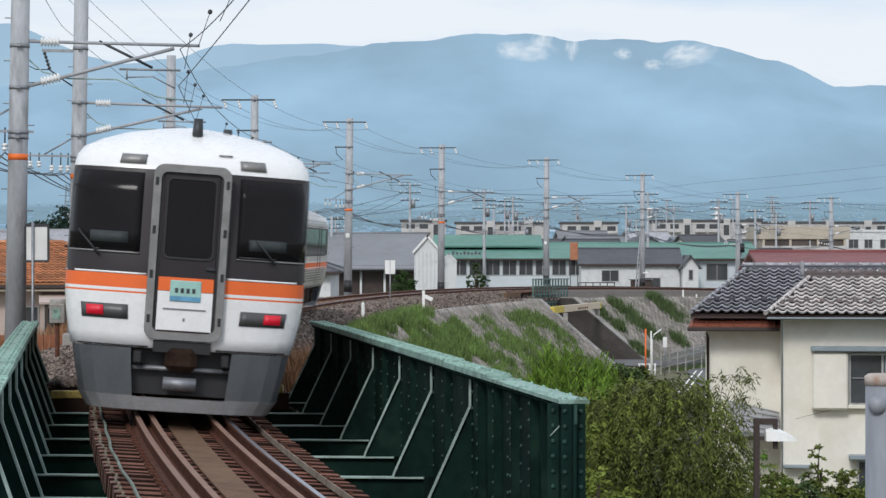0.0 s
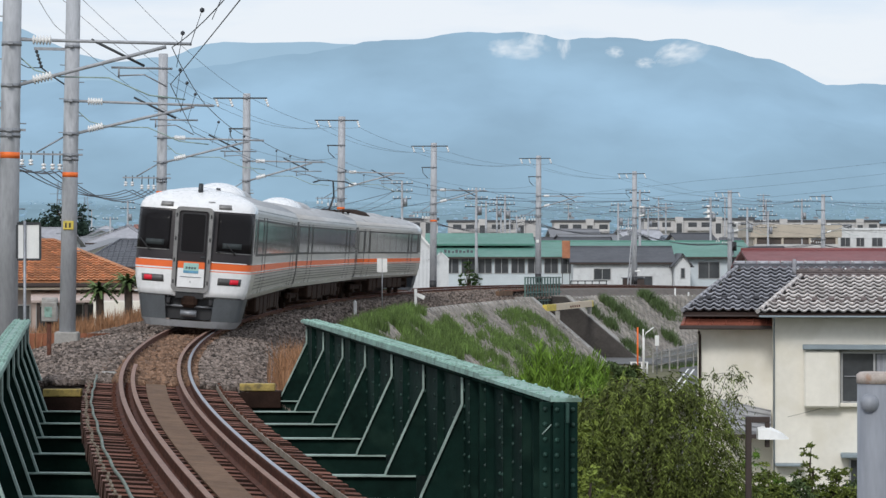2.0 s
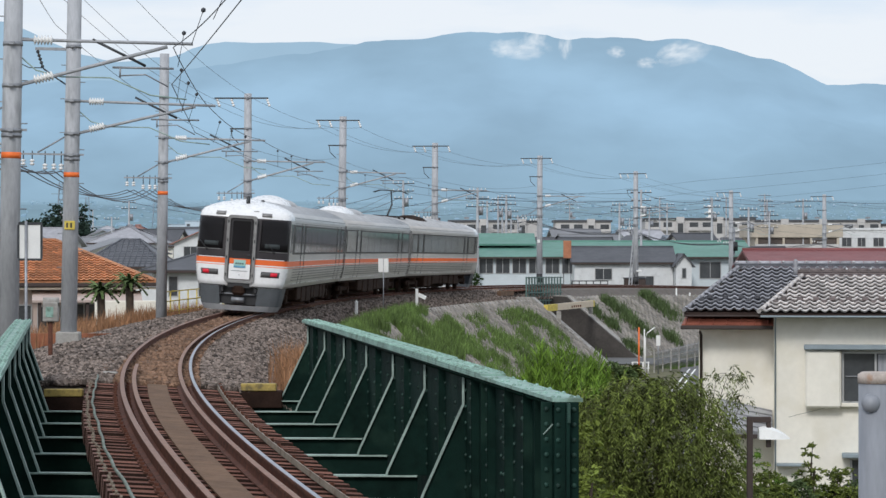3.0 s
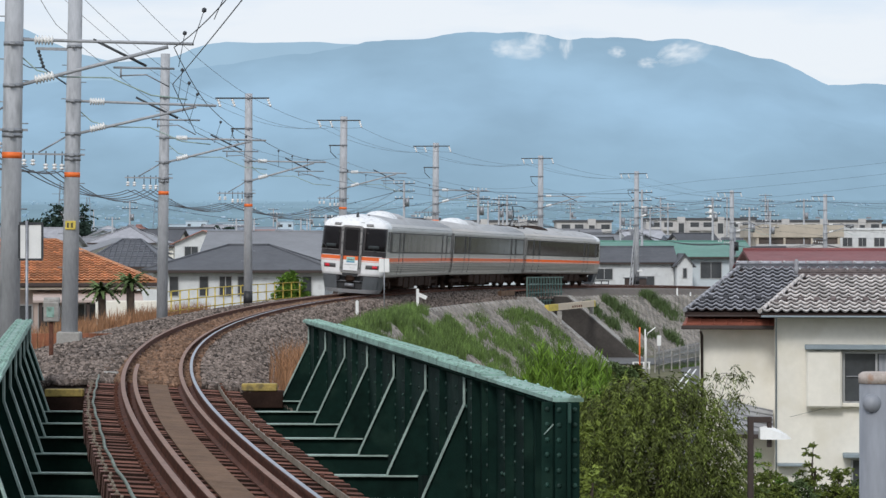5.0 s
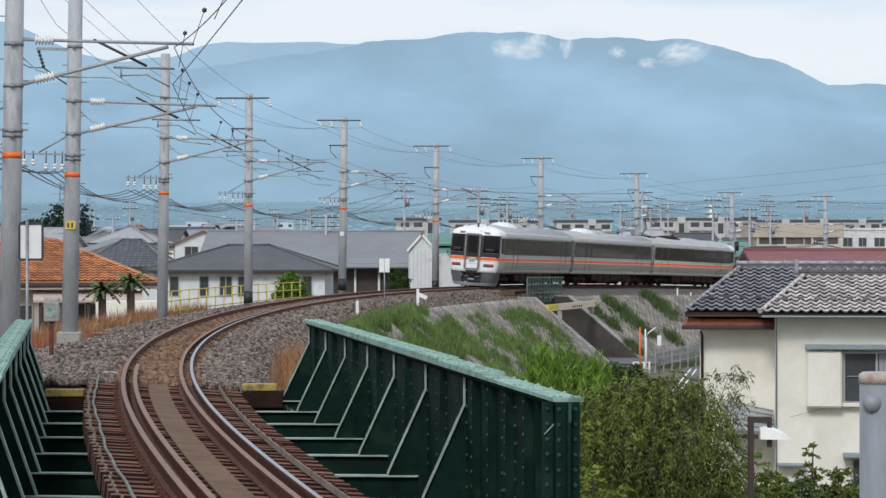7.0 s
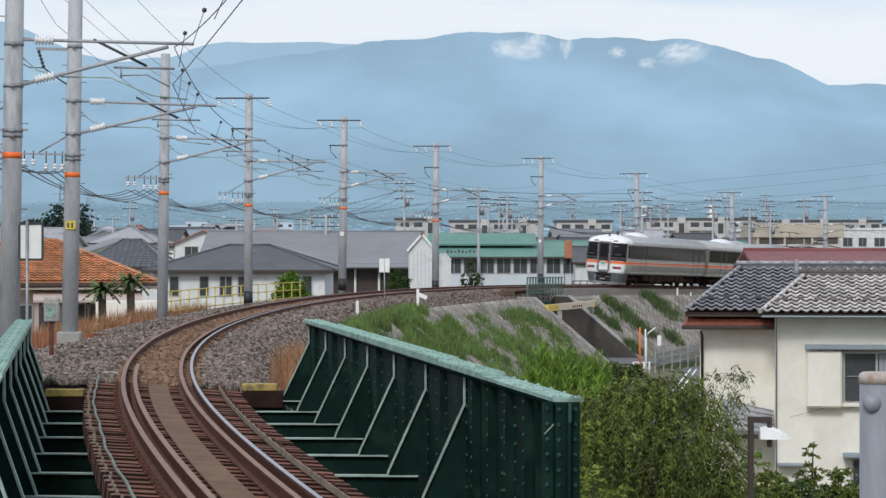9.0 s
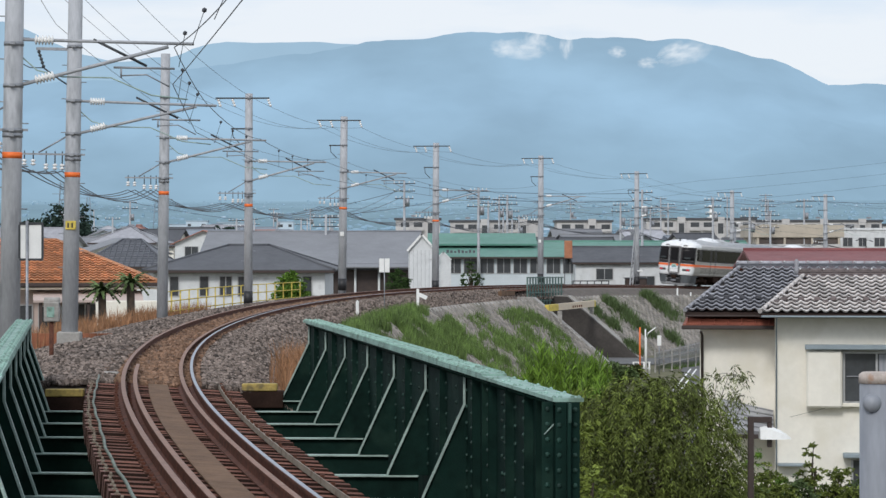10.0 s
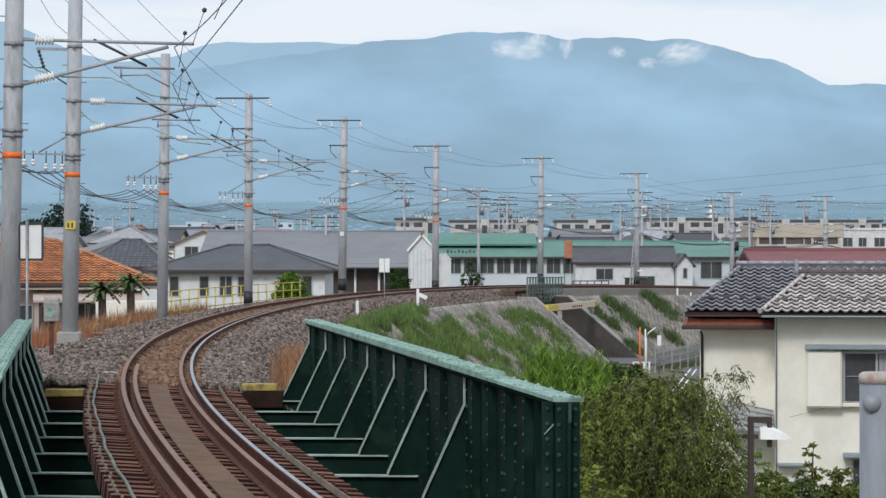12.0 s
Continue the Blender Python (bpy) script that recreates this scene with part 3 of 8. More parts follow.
                while z < zt - 0.1:
                    bmesh.ops.create_icosphere(rv, subdivisions=1, radius=0.02, matrix=Matrix.Translation((web_x(d) - 0.091, d + 0.026, z)))
                    z += 0.14
                part("web_rivets", rv, M["rivet"], br)["kind"] = "stuff"
                d += 0.95
    # floor beams
    d = BRIDGE_FAR
    while d > BRIDGE_NEAR - 1:
        xl, xr = toe(-1, d) - 0.42, toe(1, d) + 0.42
        bm = bmesh.new()
        skew = Matrix.Translation((xl, d, 0)) @ Matrix.Rotation(-0.08 * (BRIDGE_FAR - d) / BEAM / (xr - xl), 4, "Z") @ Matrix.Translation((-xl, -d, 0))
        box(bm, xl, xr, d - 0.006, d + 0.006, -1.15, zf - 0.02, m=skew)
        box(bm, xl, xr, d - 0.10, d + 0.10, -1.17, -1.15, m=skew)
        part("floor_beam", bm, M["girder"], br)
        bm = bmesh.new()
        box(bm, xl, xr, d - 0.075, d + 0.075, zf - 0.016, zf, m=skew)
        part("floor_beam_flange", bm, M["edge"], br, "pale green beam flange")
        d -= BEAM
    # stringers under the rails
    for lat in (-0.6, 0.6):
        sweep("stringer", [(lat - 0.1, -0.36), (lat + 0.1, -0.36), (lat + 0.1, -1.0), (lat - 0.1, -1.0)], -1, S_ABUT - 0.2, 1.2, M["girder"], br, cant=CANT)
    # chequer plate walkway between the rails
    wk = thing("track_walkway", "rusty brown chequer-plate walkway between the bridge rails", "walkway")
    s = -3.0
    while s < S_ABUT - 0.3:
        e = min(s + 2.4, S_ABUT - 0.3)
        sweep("walkway_plate", [(-0.16, -0.150), (0.16, -0.150), (0.16, -0.135), (-0.16, -0.135)], s, e - 0.012, 0.6, M["plate"], wk, cant=CANT)
        s = e
    # side bars over the sleeper ends
    sb = thing("sleeper_spacer", "grey steel angle bolted over the sleeper ends", "spacer bar")
    sweep("angle_bar", [(0.98, -0.150), (1.08, -0.150), (1.08, -0.140), (0.992, -0.140), (0.992, -0.085), (0.98, -0.085)], -4, S_ABUT, 0.8, M["spacer"], sb, cant=CANT)
    bm = bmesh.new()
    s = -2.5
    while s < S_ABUT:
        p = spot(s, 1.04, -0.12, CANT)
        box(bm, p.x - 0.02, p.x + 0.02, p.y - 0.02, p.y + 0.02, p.z - 0.03, p.z + 0.04)
        s += 0.84
    part("bolts", bm, M["rail"], sb)["kind"] = "stuff"
    # cable trough on the outer side, sagging between its supports
    bm = bmesh.new()
    pts = []
    s = -4.0
    while s < S_ABUT + 0.6:
        pts.append(spot(s, -0.98 + 0.012 * math.sin(s * 0.7) + 0.008 * math.sin(s * 2.3), -0.11, CANT))
        s += 0.5
    tube(bm, pts, 0.018, 6)
    tagged(part("cable_pipe", bm, M["spacer_green"], smooth=True), "grey-green cable pipe lying along the sleeper ends", "cable pipe")
    for x0, x1, d, z in ((-6.36, -5.75, 41.2, -0.30), (-3.3, -2.72, 42.3, -0.27)):
        bm = bmesh.new()
        box(bm, x0, x1, d, d + 0.2, z, z + 0.12, bevel=0.01)
        # added block, dark for the shaded gap under the yellow beam
        kerb = bmesh.new()
        box(kerb, x0 - 0.1, x1 + 0.1, d + 0.02, 42.6, -0.55, z - 0.002, bevel=0.01)
        tagged(part("abutment_kerb", kerb, M["timber_side"]), "dark block standing for the shaded gap under the stop beam", "kerb", kind="structure")
        tagged(part("ballast_stop", bm, M["yellow_old"]), "faded yellow painted ballast stop beam", "beam", "ballast stops")


build_bridge()


# ---- the three-car train ----
CAR, PITCH = 21.0, 21.3
SHELL_Z = [0.88, 1.05, 1.30, 1.50, 1.545, 1.567, 1.605, 1.775, 1.82, 2.04, 2.5, 2.95, 3.10, 3.24, 3.36, 3.47, 3.585, 3.675, 3.73]
SHELL_W = [1.36, 1.40, 1.45, 1.47, 1.472, 1.475, 1.475, 1.475, 1.475, 1.475, 1.475, 1.47, 1.465, 1.44, 1.36, 1.16, 0.86, 0.46, 0.02]
NOSE_BACK = [0.0, 0.0, 0.0, 0.0, 0.0, 0.0, 0.0, 0.0, 0.0, 0.03, 0.09, 0.16, 0.19, 0.25, 0.36, 0.55, 0.85, 1.3, 1.9]
NOSE_U = [0, 0.3, 0.42, 0.62, 0.8, 0.9, 0.96, 1.0]
NOSE_X = [0, 0.30, 0.42, 0.62, 0.815, 0.93, 0.985, 1.0]
NOSE_Y = [0, 0.012, 0.03, 0.09, 0.19, 0.30, 0.44, 0.62]


def nose(u, z, out=0.0):
    """A place on the cab end: u across it from -1 to 1, z above the rails."""
    w, b = float(np.interp(z, SHELL_Z, SHELL_W)), float(np.interp(z, SHELL_Z, NOSE_BACK))
    a = abs(u)
    x = w * float(np.interp(a, NOSE_U, NOSE_X)) * (1 if u > 0 else -1)
    y = b + float(np.interp(a, NOSE_U, NOSE_Y))
    n = Vector((0.35 * u ** 3, -1, 0)).normalized() if a < 0.97 else Vector((u, -0.2, 0)).normalized()
    return Vector((x, y - CAR / 2, z)) + n * out


def nose_patch(u0, u1, z0, z1, out, nu=6, nz=4):
    bm = bmesh.new()
    rows = []
    for k in (0, 1):
        for j in range(nz + 1) if k == 0 else ():
            rows.append([nose(u0 + (u1 - u0) * i / nu, z0 + (z1 - z0) * j / nz, out) for i in range(nu + 1)])
    loft(bm, rows, None, False, smooth=True)
    # a rim that reaches back to the shell
    g = bmesh.ops.extrude_edge_only(bm, edges=[e for e in bm.edges if e.is_boundary])
    for v in g["geom"]:
        if isinstance(v, bmesh.types.BMVert):
            v.co.y += out + 0.02
    bmesh.ops.recalc_face_normals(bm, faces=bm.faces)
    return bm


def shell(cab):
    bm = bmesh.new()
    rows = []
    us = sorted({-u for u in NOSE_U} | set(NOSE_U))
    for z, w in zip(SHELL_Z, SHELL_W):
        if cab:
            front = [nose(u, z) for u in us]
            r = [Vector((-w, CAR / 2, z)), Vector((-w, -CAR / 2 + 2.2, z)), Vector((-w, -CAR / 2 + 1.95, z))]
            if z > 3.5:
                front = [Vector((p.x, min(p.y, -CAR / 2 + 1.9), p.z)) for p in front]
            r += front + [Vector((w, -CAR / 2 + 1.95, z)), Vector((w, -CAR / 2 + 2.2, z)), Vector((w, CAR / 2, z))]
        else:
            r = [Vector((-w, CAR / 2, z)), Vector((-w, 0, z)), Vector((-w, -CAR / 2, z)), Vector((w, -CAR / 2, z)), Vector((w, 0, z)), Vector((w, CAR / 2, z))]
        rows.append(r)

    def mi(c):
        y = c.y + CAR / 2
        if 1.605 < c.z < 1.775 or 1.545 < c.z < 1.567:
            return 2
        if cab and (y < 0.85 or (c.z > 3.1 and y < 1.96)):
            if c.z < 1.6:
                return 0
            if c.z < 3.10:
                return 3
            return 0
        if c.z > 3.3:
            return 4
        return 1

    loft(bm, rows, mi, True, True, smooth=False)
    for f in bm.faces:
        f.smooth = len(f.verts) == 4 and (cab or f.calc_center_median().z > 3.1)
    bmesh.ops.recalc_face_normals(bm, faces=bm.faces)
    return bm


def side_x(z):
    return float(np.interp(z, SHELL_Z, SHELL_W))


def side_panel(y0, y1, z0, z1, out, side, nz=3):
    bm = bmesh.new()
    outer = [[(side * (side_x(z0 + (z1 - z0) * j / nz) + out), y, z0 + (z1 - z0) * j / nz) for j in range(nz + 1)] for y in (y0, y1)]
    loft(bm, outer, None, False)
    g = bmesh.ops.extrude_edge_only(bm, edges=[e for e in bm.edges if e.is_boundary])
    for v in g["geom"]:
        if isinstance(v, bmesh.types.BMVert):
            v.co.x -= side * (out + 0.02)
    bmesh.ops.recalc_face_normals(bm, faces=bm.faces)
    return bm


def bogie(car, y):
    bm = bmesh.new()
    for sx in (-1, 1):
        box(bm, sx * 0.98 - 0.07, sx * 0.98 + 0.07, y - 1.55, y + 1.55, 0.42, 0.62, bevel=0.03)
        for e in (-1.05, 1.05):
            box(bm, sx * 0.98 - 0.12, sx * 0.98 + 0.12, y + e - 0.2, y + e + 0.2, 0.28, 0.58, bevel=0.03)
        tube(bm, [(sx * 0.98, y, 0.62), (sx * 0.98, y, 0.92)], 0.26, 12)
    box(bm, -0.9, 0.9, y - 0.3, y + 0.3, 0.4, 0.66, bevel=0.03)
    b = part("bogie", bm, M["tr_under"], car, "dusty brown bogie")
    for e in (-1.05, 1.05):
        wb = bmesh.new()
        for sx in (-1, 1):
            tube(wb, [(sx * 0.50, y + e, 0.43), (sx * 0.53, y + e, 0.43), (sx * 0.535, y + e, 0.43), (sx * 0.65, y + e, 0.43)], [0.455, 0.455, 0.43, 0.42], 24)
        tube(wb, [(-0.6, y + e, 0.43), (0.6, y + e, 0.43)], 0.08, 10)
        part("wheelset", wb, M["tr_under"], b, "steel wheelset")


def rounded_ring(bm, half, z0, z1, width, r, ya, yb):
    """An upright frame whose corners are rounded, open in the middle."""
    def outline(h, a, b, rad):
        pts = []
        for cx, cz, start in ((h - rad, b - rad, 0), (-h + rad, b - rad, 90), (-h + rad, a + rad, 180), (h - rad, a + rad, 270)):
            for k in range(5):
                g = radians(start + 22.5 * k)
                pts.append((cx + rad * math.cos(g), cz + rad * math.sin(g)))
        return pts
    outer, inner = outline(half, z0, z1, r), outline(half - width, z0 + width, z1 - width, max(0.02, r - width * 0.5))
    rows = [[(x, yb, z) for x, z in outer], [(x, ya + 0.012, z) for x, z in outer], [(x * 0.985, ya, z) for x, z in outer], [(x, ya, z) for x, z in inner], [(x, yb, z) for x, z in inner]]
    loft(bm, rows, None, True)
    bmesh.ops.recalc_face_normals(bm, faces=bm.faces)


def cab_end(car):
    y0 = -CAR / 2
    for sx in (-1, 1):
        u0, u1 = sorted((sx * 0.40, sx * 0.955))
        ws = part("windscreen", nose_patch(u0, u1, 2.06, 3.05, 0.012, 9), M["tr_glass"], car, "dark windscreen")
        # grey strip laid over the glass: the desk's reflection painted in, then a sill
        u0, u1 = sorted((sx * 0.50, sx * 0.80))
        part("desk_reflection", nose_patch(u0, u1, 2.16, 2.30, 0.015, 4, 1), M["tr_reflection"], ws, "dull grey strip on the glass as painted desk reflection")
        u0, u1 = sorted((sx * 0.40, sx * 0.955))
        part("windscreen_sill", nose_patch(u0, u1, 2.035, 2.055, 0.02, 8, 1), M["tr_frame"], ws, "thin metal sill")
    # gangway door and its heavy frame with rounded upper corners
    bm = bmesh.new()
    rounded_ring(bm, 0.475, 1.0, 3.17, 0.095, 0.13, y0 - 0.075, y0 + 0.2)
    fr = part("gangway_frame", bm, M["tr_frame"], car, "dull metal gangway frame")
    for sx in (-1, 1):
        for z in (1.2, 1.75, 2.3, 2.9):
            bm = bmesh.new()
            box(bm, sx * 0.43 - 0.02, sx * 0.43 + 0.02, y0 - 0.085, y0 - 0.07, z, z + 0.1, bevel=0.004)
            part("latch", bm, M["black"], fr)
    bm = bmesh.new()
    box(bm, -0.385, 0.385, y0 - 0.03, y0 + 0.15, 1.08, 3.09)
    part("door_seal", bm, M["black"], car, "black rubber door seal")
    bm = bmesh.new()
    box(bm, -0.345, 0.345, y0 - 0.045, y0 + 0.15, 1.10, 3.045, bevel=0.012)
    dr = part("gangway_door", bm, M["tr_char"], car, "charcoal gangway door")
    # white lines on the cab end
    for sx in (-1, 1):
        u0, u1 = sorted((sx * 0.33, sx * 0.97))
        part("pinstripe", nose_patch(u0, u1, 1.778, 1.802, 0.006, 8, 1), M["tr_white"], car)
        u0, u1 = sorted((sx * 0.30, sx * 0.985))
        part("skirt_seal", nose_patch(u0, u1, 0.885, 0.905, 0.006, 8, 1), M["black"], car)
    for z0, z1, m in ((1.605, 1.775, "tr_orange"), (1.115, 1.60, "tr_white")):
        bm = bmesh.new()
        box(bm, -0.335, 0.335, y0 - 0.051, y0 - 0.04, z0, z1)
        part("door_panel", bm, M[m], dr, "orange door stripe" if m == "tr_orange" else "white lower door panel")
    bm = bmesh.new()
    rounded_ring(bm, 0.315, 2.0, 3.02, 0.03, 0.07, y0 - 0.062, y0 - 0.04)
    part("window_gasket", bm, M["black"], dr)
    bm = bmesh.new()
    box(bm, -0.287, 0.287, y0 - 0.056, y0 - 0.04, 2.03, 2.99, bevel=0.006)
    part("door_window", bm, M["tr_glass"], dr, "dark door window")
    bm = bmesh.new()
    box(bm, -0.19, 0.19, y0 - 0.066, y0 - 0.045, 1.48, 1.74, bevel=0.01)
    sg = part("destination_sign", bm, M["sign_green"], dr, "pale green train name board")
    bm = bmesh.new()
    for k in range(4):
        box(bm, -0.13 + 0.07 * k, -0.09 + 0.07 * k, y0 - 0.069, y0 - 0.066, 1.585, 1.645)
    part("sign_bars", bm, M["dark_steel"], sg)
    bm = bmesh.new()
    box(bm, -0.185, 0.185, y0 - 0.0675, y0 - 0.066, 1.485, 1.545)
    part("sign_band", bm, M["sign_blue"], sg, "blue lower band")
    bm = bmesh.new()
    box(bm, -0.26, 0.26, y0 - 0.062, y0 - 0.045, 1.375, 1.392)
    box(bm, -0.012, 0.012, y0 - 0.06, y0 - 0.05, 1.235, 1.275)
    part("door_groove", bm, M["tr_skirt"], dr)
    bm = bmesh.new()
    box(bm, -0.32, 0.32, y0 - 0.06, y0 - 0.045, 1.095, 1.118)
    part("door_foot", bm, M["tr_under"], dr, "dark strip along the door foot")
    bm = bmesh.new()
    box(bm, 0.23, 0.34, y0 - 0.08, y0 - 0.045, 1.88, 1.92, bevel=0.008)
    part("door_handle", bm, M["dark_steel"], dr)
    # tail lamps
    for sx in (-1, 1):
        a, b = sorted((sx * 0.47, sx * 0.84))
        lamp = part("lamp_housing", nose_patch(a, b, 1.22, 1.40, 0.014, 6, 1), M["lens"], car, "dark lamp housing")
        a, b = sorted((sx * 0.67, sx * 0.80))
        part("tail_lamp", nose_patch(a, b, 1.255, 1.375, 0.03, 3, 1), M["tail"], lamp, "lit red tail lamp")
    bm = bmesh.new()
    tube(bm, [nose(0.22, 3.33, 0.03), nose(0.34, 3.33, 0.03)], 0.012, 6)
    part("brow_grip", bm, M["tr_frame"], car)
    # marker panels on the brow
    for u0 in (-0.62, 0.40):
        part("brow_lamp", nose_patch(u0, u0 + 0.22, 3.16, 3.28, 0.02, 3, 1), M["tr_frame"], car, "grey brow lamp")
    # wipers
    for sx in (-1, 1):
        bm = bmesh.new()
        p = nose(sx * 0.72, 2.0, 0.05)
        q = nose(sx * 0.72 - 0.16, 2.3, 0.05)
        tube(bm, [p, q], 0.014, 6)
        tube(bm, [nose(sx * 0.72 - 0.30, 2.07, 0.04), nose(sx * 0.72, 2.07, 0.04)], 0.012, 6)
        part("wiper", bm, M["black"], car)
    # skirt with its opening for the coupler
    bm = bmesh.new()
    us = [-1, -0.96, -0.9, -0.8, -0.62, -0.46]

    def sk(u, z):
        w = float(np.interp(z, [0.1, 0.3, 0.87], [1.12, 1.24, 1.34]))
        b = float(np.interp(z, [0.1, 0.3, 0.87], [0.10, 0.03, 0.0]))
        a = abs(u)
        return Vector((w * float(np.interp(a, NOSE_U, NOSE_X)) * (1 if u > 0 else -1), -CAR / 2 + b + float(np.interp(a, NOSE_U, NOSE_Y)), z))

    for sgn in (-1, 1):
        uu = us if sgn < 0 else [-u for u in us]
        loft(bm, [[sk(u, z) for u in uu] for z in (0.1, 0.28, 0.6, 0.87)], None, False)
        loft(bm, [[Vector((sgn * w, -CAR / 2 + yy, z)) for yy in (0.62, 1.6)] for z, w in ((0.1, 1.12), (0.28, 1.23), (0.6, 1.29), (0.87, 1.34))], None, False)
    loft(bm, [[sk(u, z) + Vector((0, 0.004, 0)) for u in (-0.46, -0.3, 0, 0.3, 0.46)] for z in (0.1, 0.27)], None, False)
    for f in bm.faces:
        f.material_index = 1 if f.calc_center_median().z < 0.27 else 0
    g = bmesh.ops.solidify(bm, geom=bm.faces[:], thickness=0.02)
    bmesh.ops.recalc_face_normals(bm, faces=bm.faces)
    part("skirt", bm, [M["tr_skirt"], M["tr_lip"]], car, "grey skirt")
    # black blocks painted as the shade inside the coupler opening
    bm = bmesh.new()
    box(bm, -0.62, 0.62, -CAR / 2 + 0.25, -CAR / 2 + 0.9, 0.3, 0.9)
    box(bm, -0.35, 0.35, -CAR / 2 - 0.03, -CAR / 2 + 0.3, 0.84, 0.985)
    part("coupler_recess", bm, M["black"], car)
    bm = bmesh.new()
    tube(bm, [(-0.2, -CAR / 2 + 0.02, 0.45), (0.2, -CAR / 2 + 0.02, 0.45)], 0.085, 12)
    tube(bm, [(-0.6, -CAR / 2 + 0.16, 0.63), (0.6, -CAR / 2 + 0.16, 0.63)], 0.032, 8)
    box(bm, -0.2, 0.2, -CAR / 2 - 0.08, -CAR / 2 + 0.5, 0.6, 0.93, mi=1, bevel=0.08)
    for sx in (-1, 1):
        box(bm, sx * 0.53 - 0.05, sx * 0.53 + 0.06, -CAR / 2 + 0.02, -CAR / 2 + 0.3, 0.68, 0.84, mi=2, bevel=0.02)
    part("coupler", bm, [M["steel"], M["tr_under"], M["black"]], car, "grey coupler")
    # aerials
    for x, yy, h in ((0.03, 0.85, 0.22), (0.42, 1.5, 0.14)):
        bm = bmesh.new()
        tube(bm, [(x, y0 + yy, 3.5), (x, y0 + yy, 3.58 + h)], [0.075, 0.055], 8)
        part("aerial", bm, M["dark_steel"], car)


def dome(bm, y0, y1, w, z1, mi):
    """A low rounded roof cover with soft ends."""
    rows = []
    for f in (0, 0.03, 0.08, 0.16, 0.28, 0.45, 0.65, 0.8, 0.9, 0.96, 1):
        k = max(0.04, (1 - abs(2 * f - 1) ** 3.2)) ** 0.6
        y, h, ww = y0 + (y1 - y0) * f, (z1 - 3.42) * k, w * (0.72 + 0.28 * k)
        rows.append([(-ww * math.cos(math.pi * j / 12), y, 3.42 + h * math.sin(math.pi * j / 12) ** 0.7) for j in range(13)])
    loft(bm, rows, lambda c: mi, True, True, smooth=True)
    bmesh.ops.recalc_face_normals(bm, faces=bm.faces)


def build_car(label, cab, roof, pantograph=0.0, flip=False):
    car = thing("train_car", label, "train car", "cars of the train")
    part("body", shell(cab), [M["tr_white"], M["tr_silver"], M["tr_orange"], M["tr_char"], M["tr_roof"]], car, "stainless steel body with orange stripes")
    first = -CAR / 2 + (2.0 if cab else 0.5)
    for side in (-1, 1):
        # dark window band with its panes, passenger doors with seams
        spans = [(first + 0.15, first + 2.0), (first + 3.5, CAR / 2 - 3.7), (CAR / 2 - 1.8, CAR / 2 - 0.5)] if cab else [(first, first + 2.5), (first + 4.1, CAR / 2 - 4.6), (CAR / 2 - 2.8, CAR / 2 - 0.55)]
        band = part("window_band", side_panel(-CAR / 2 + (1.6 if cab else 0.35), CAR / 2 - 0.35, 2.0, 2.98, 0.005, side), M["tr_band"], car, "grey-brown window band")
        for a, b in spans:
            n = max(1, round((b - a) / 2.1))
            for k in range(n):
                w0, w1 = a + (b - a) * k / n + 0.03, a + (b - a) * (k + 1) / n - 0.03
                part("side_window", side_panel(w0, w1, 2.07, 2.92, 0.011, side), M["tr_window"], band, "dark reflective window")
        for z, m in ((1.778, "tr_white"), (1.577, "tr_white"), (1.01, "tr_white")):
            part("pinstripe", side_panel(first, CAR / 2 - 0.05, z, z + 0.026, 0.007, side, 1), M[m], car)
        doors = [(first + 2.2, first + 3.3), (CAR / 2 - 3.5, CAR / 2 - 2.0)] if cab else [(first + 2.7, first + 3.9), (CAR / 2 - 4.4, CAR / 2 - 3.0)]
        for a, b in doors:
            for e in (a, b):
                part("door_seam", side_panel(e - 0.035, e + 0.035, 1.0, 3.05, 0.012, side, 6), M["black"], car)
            dp = part("door_window", side_panel(a + 0.25, b - 0.25, 2.06, 2.95, 0.010, side), M["tr_window"], car, "dark door window")
        for z in (1.08, 1.17, 1.26, 1.35, 1.44):
            part("corrugation", side_panel(first, CAR / 2 - 0.05, z, z + 0.045, 0.008, side, 1), M["tr_silver"], car)
            # charcoal strip painted as the shade between corrugations
            part("groove", side_panel(first, CAR / 2 - 0.05, z + 0.052, z + 0.072, 0.004, side, 1), M["tr_char"], car)
        # two more painted shade lines above the windows
        for z in (3.02, 3.2):
            part("groove", side_panel(first, CAR / 2 - 0.05, z, z + 0.015, 0.004, side, 1), M["tr_char"], car)
        for y1 in [CAR / 2 - 0.01] if cab else [CAR / 2 - 0.01, -CAR / 2 + 0.2]:
            part("end_pillar", side_panel(y1 - 0.19, y1, 1.0, 3.1, 0.012, side, 6), M["tr_char"], car, "dark car end pillar")
        part("gutter", side_panel(first, CAR / 2 - 0.02, 3.12, 3.17, 0.02, side, 1), M["tr_silver"], car)
        if cab:
            part("cab_side_window", side_panel(-CAR / 2 + 0.95, -CAR / 2 + 1.55, 2.05, 2.98, 0.008, side), M["tr_glass"], car, "dark cab side window")
    for yb in (-7.2, 7.2):
        bogie(car, yb)
    rng = random.Random(11)
    y = -4.9
    while y < 4.6:
        l = rng.uniform(0.7, 1.9)
        for side in (-1, 1):
            bm = bmesh.new()
            box(bm, side * 0.75 - 0.55, side * 0.75 + 0.55, y, y + l, rng.uniform(0.28, 0.42), 0.88, bevel=0.04)
            part("equipment_box", bm, M["tr_under"], car)
        y += l + rng.uniform(0.15, 0.5)
    bm = bmesh.new()
    box(bm, -1.2, 1.2, -CAR / 2 + 0.9, CAR / 2, 0.78, 0.9)
    part("underframe", bm, M["tr_under"], car)
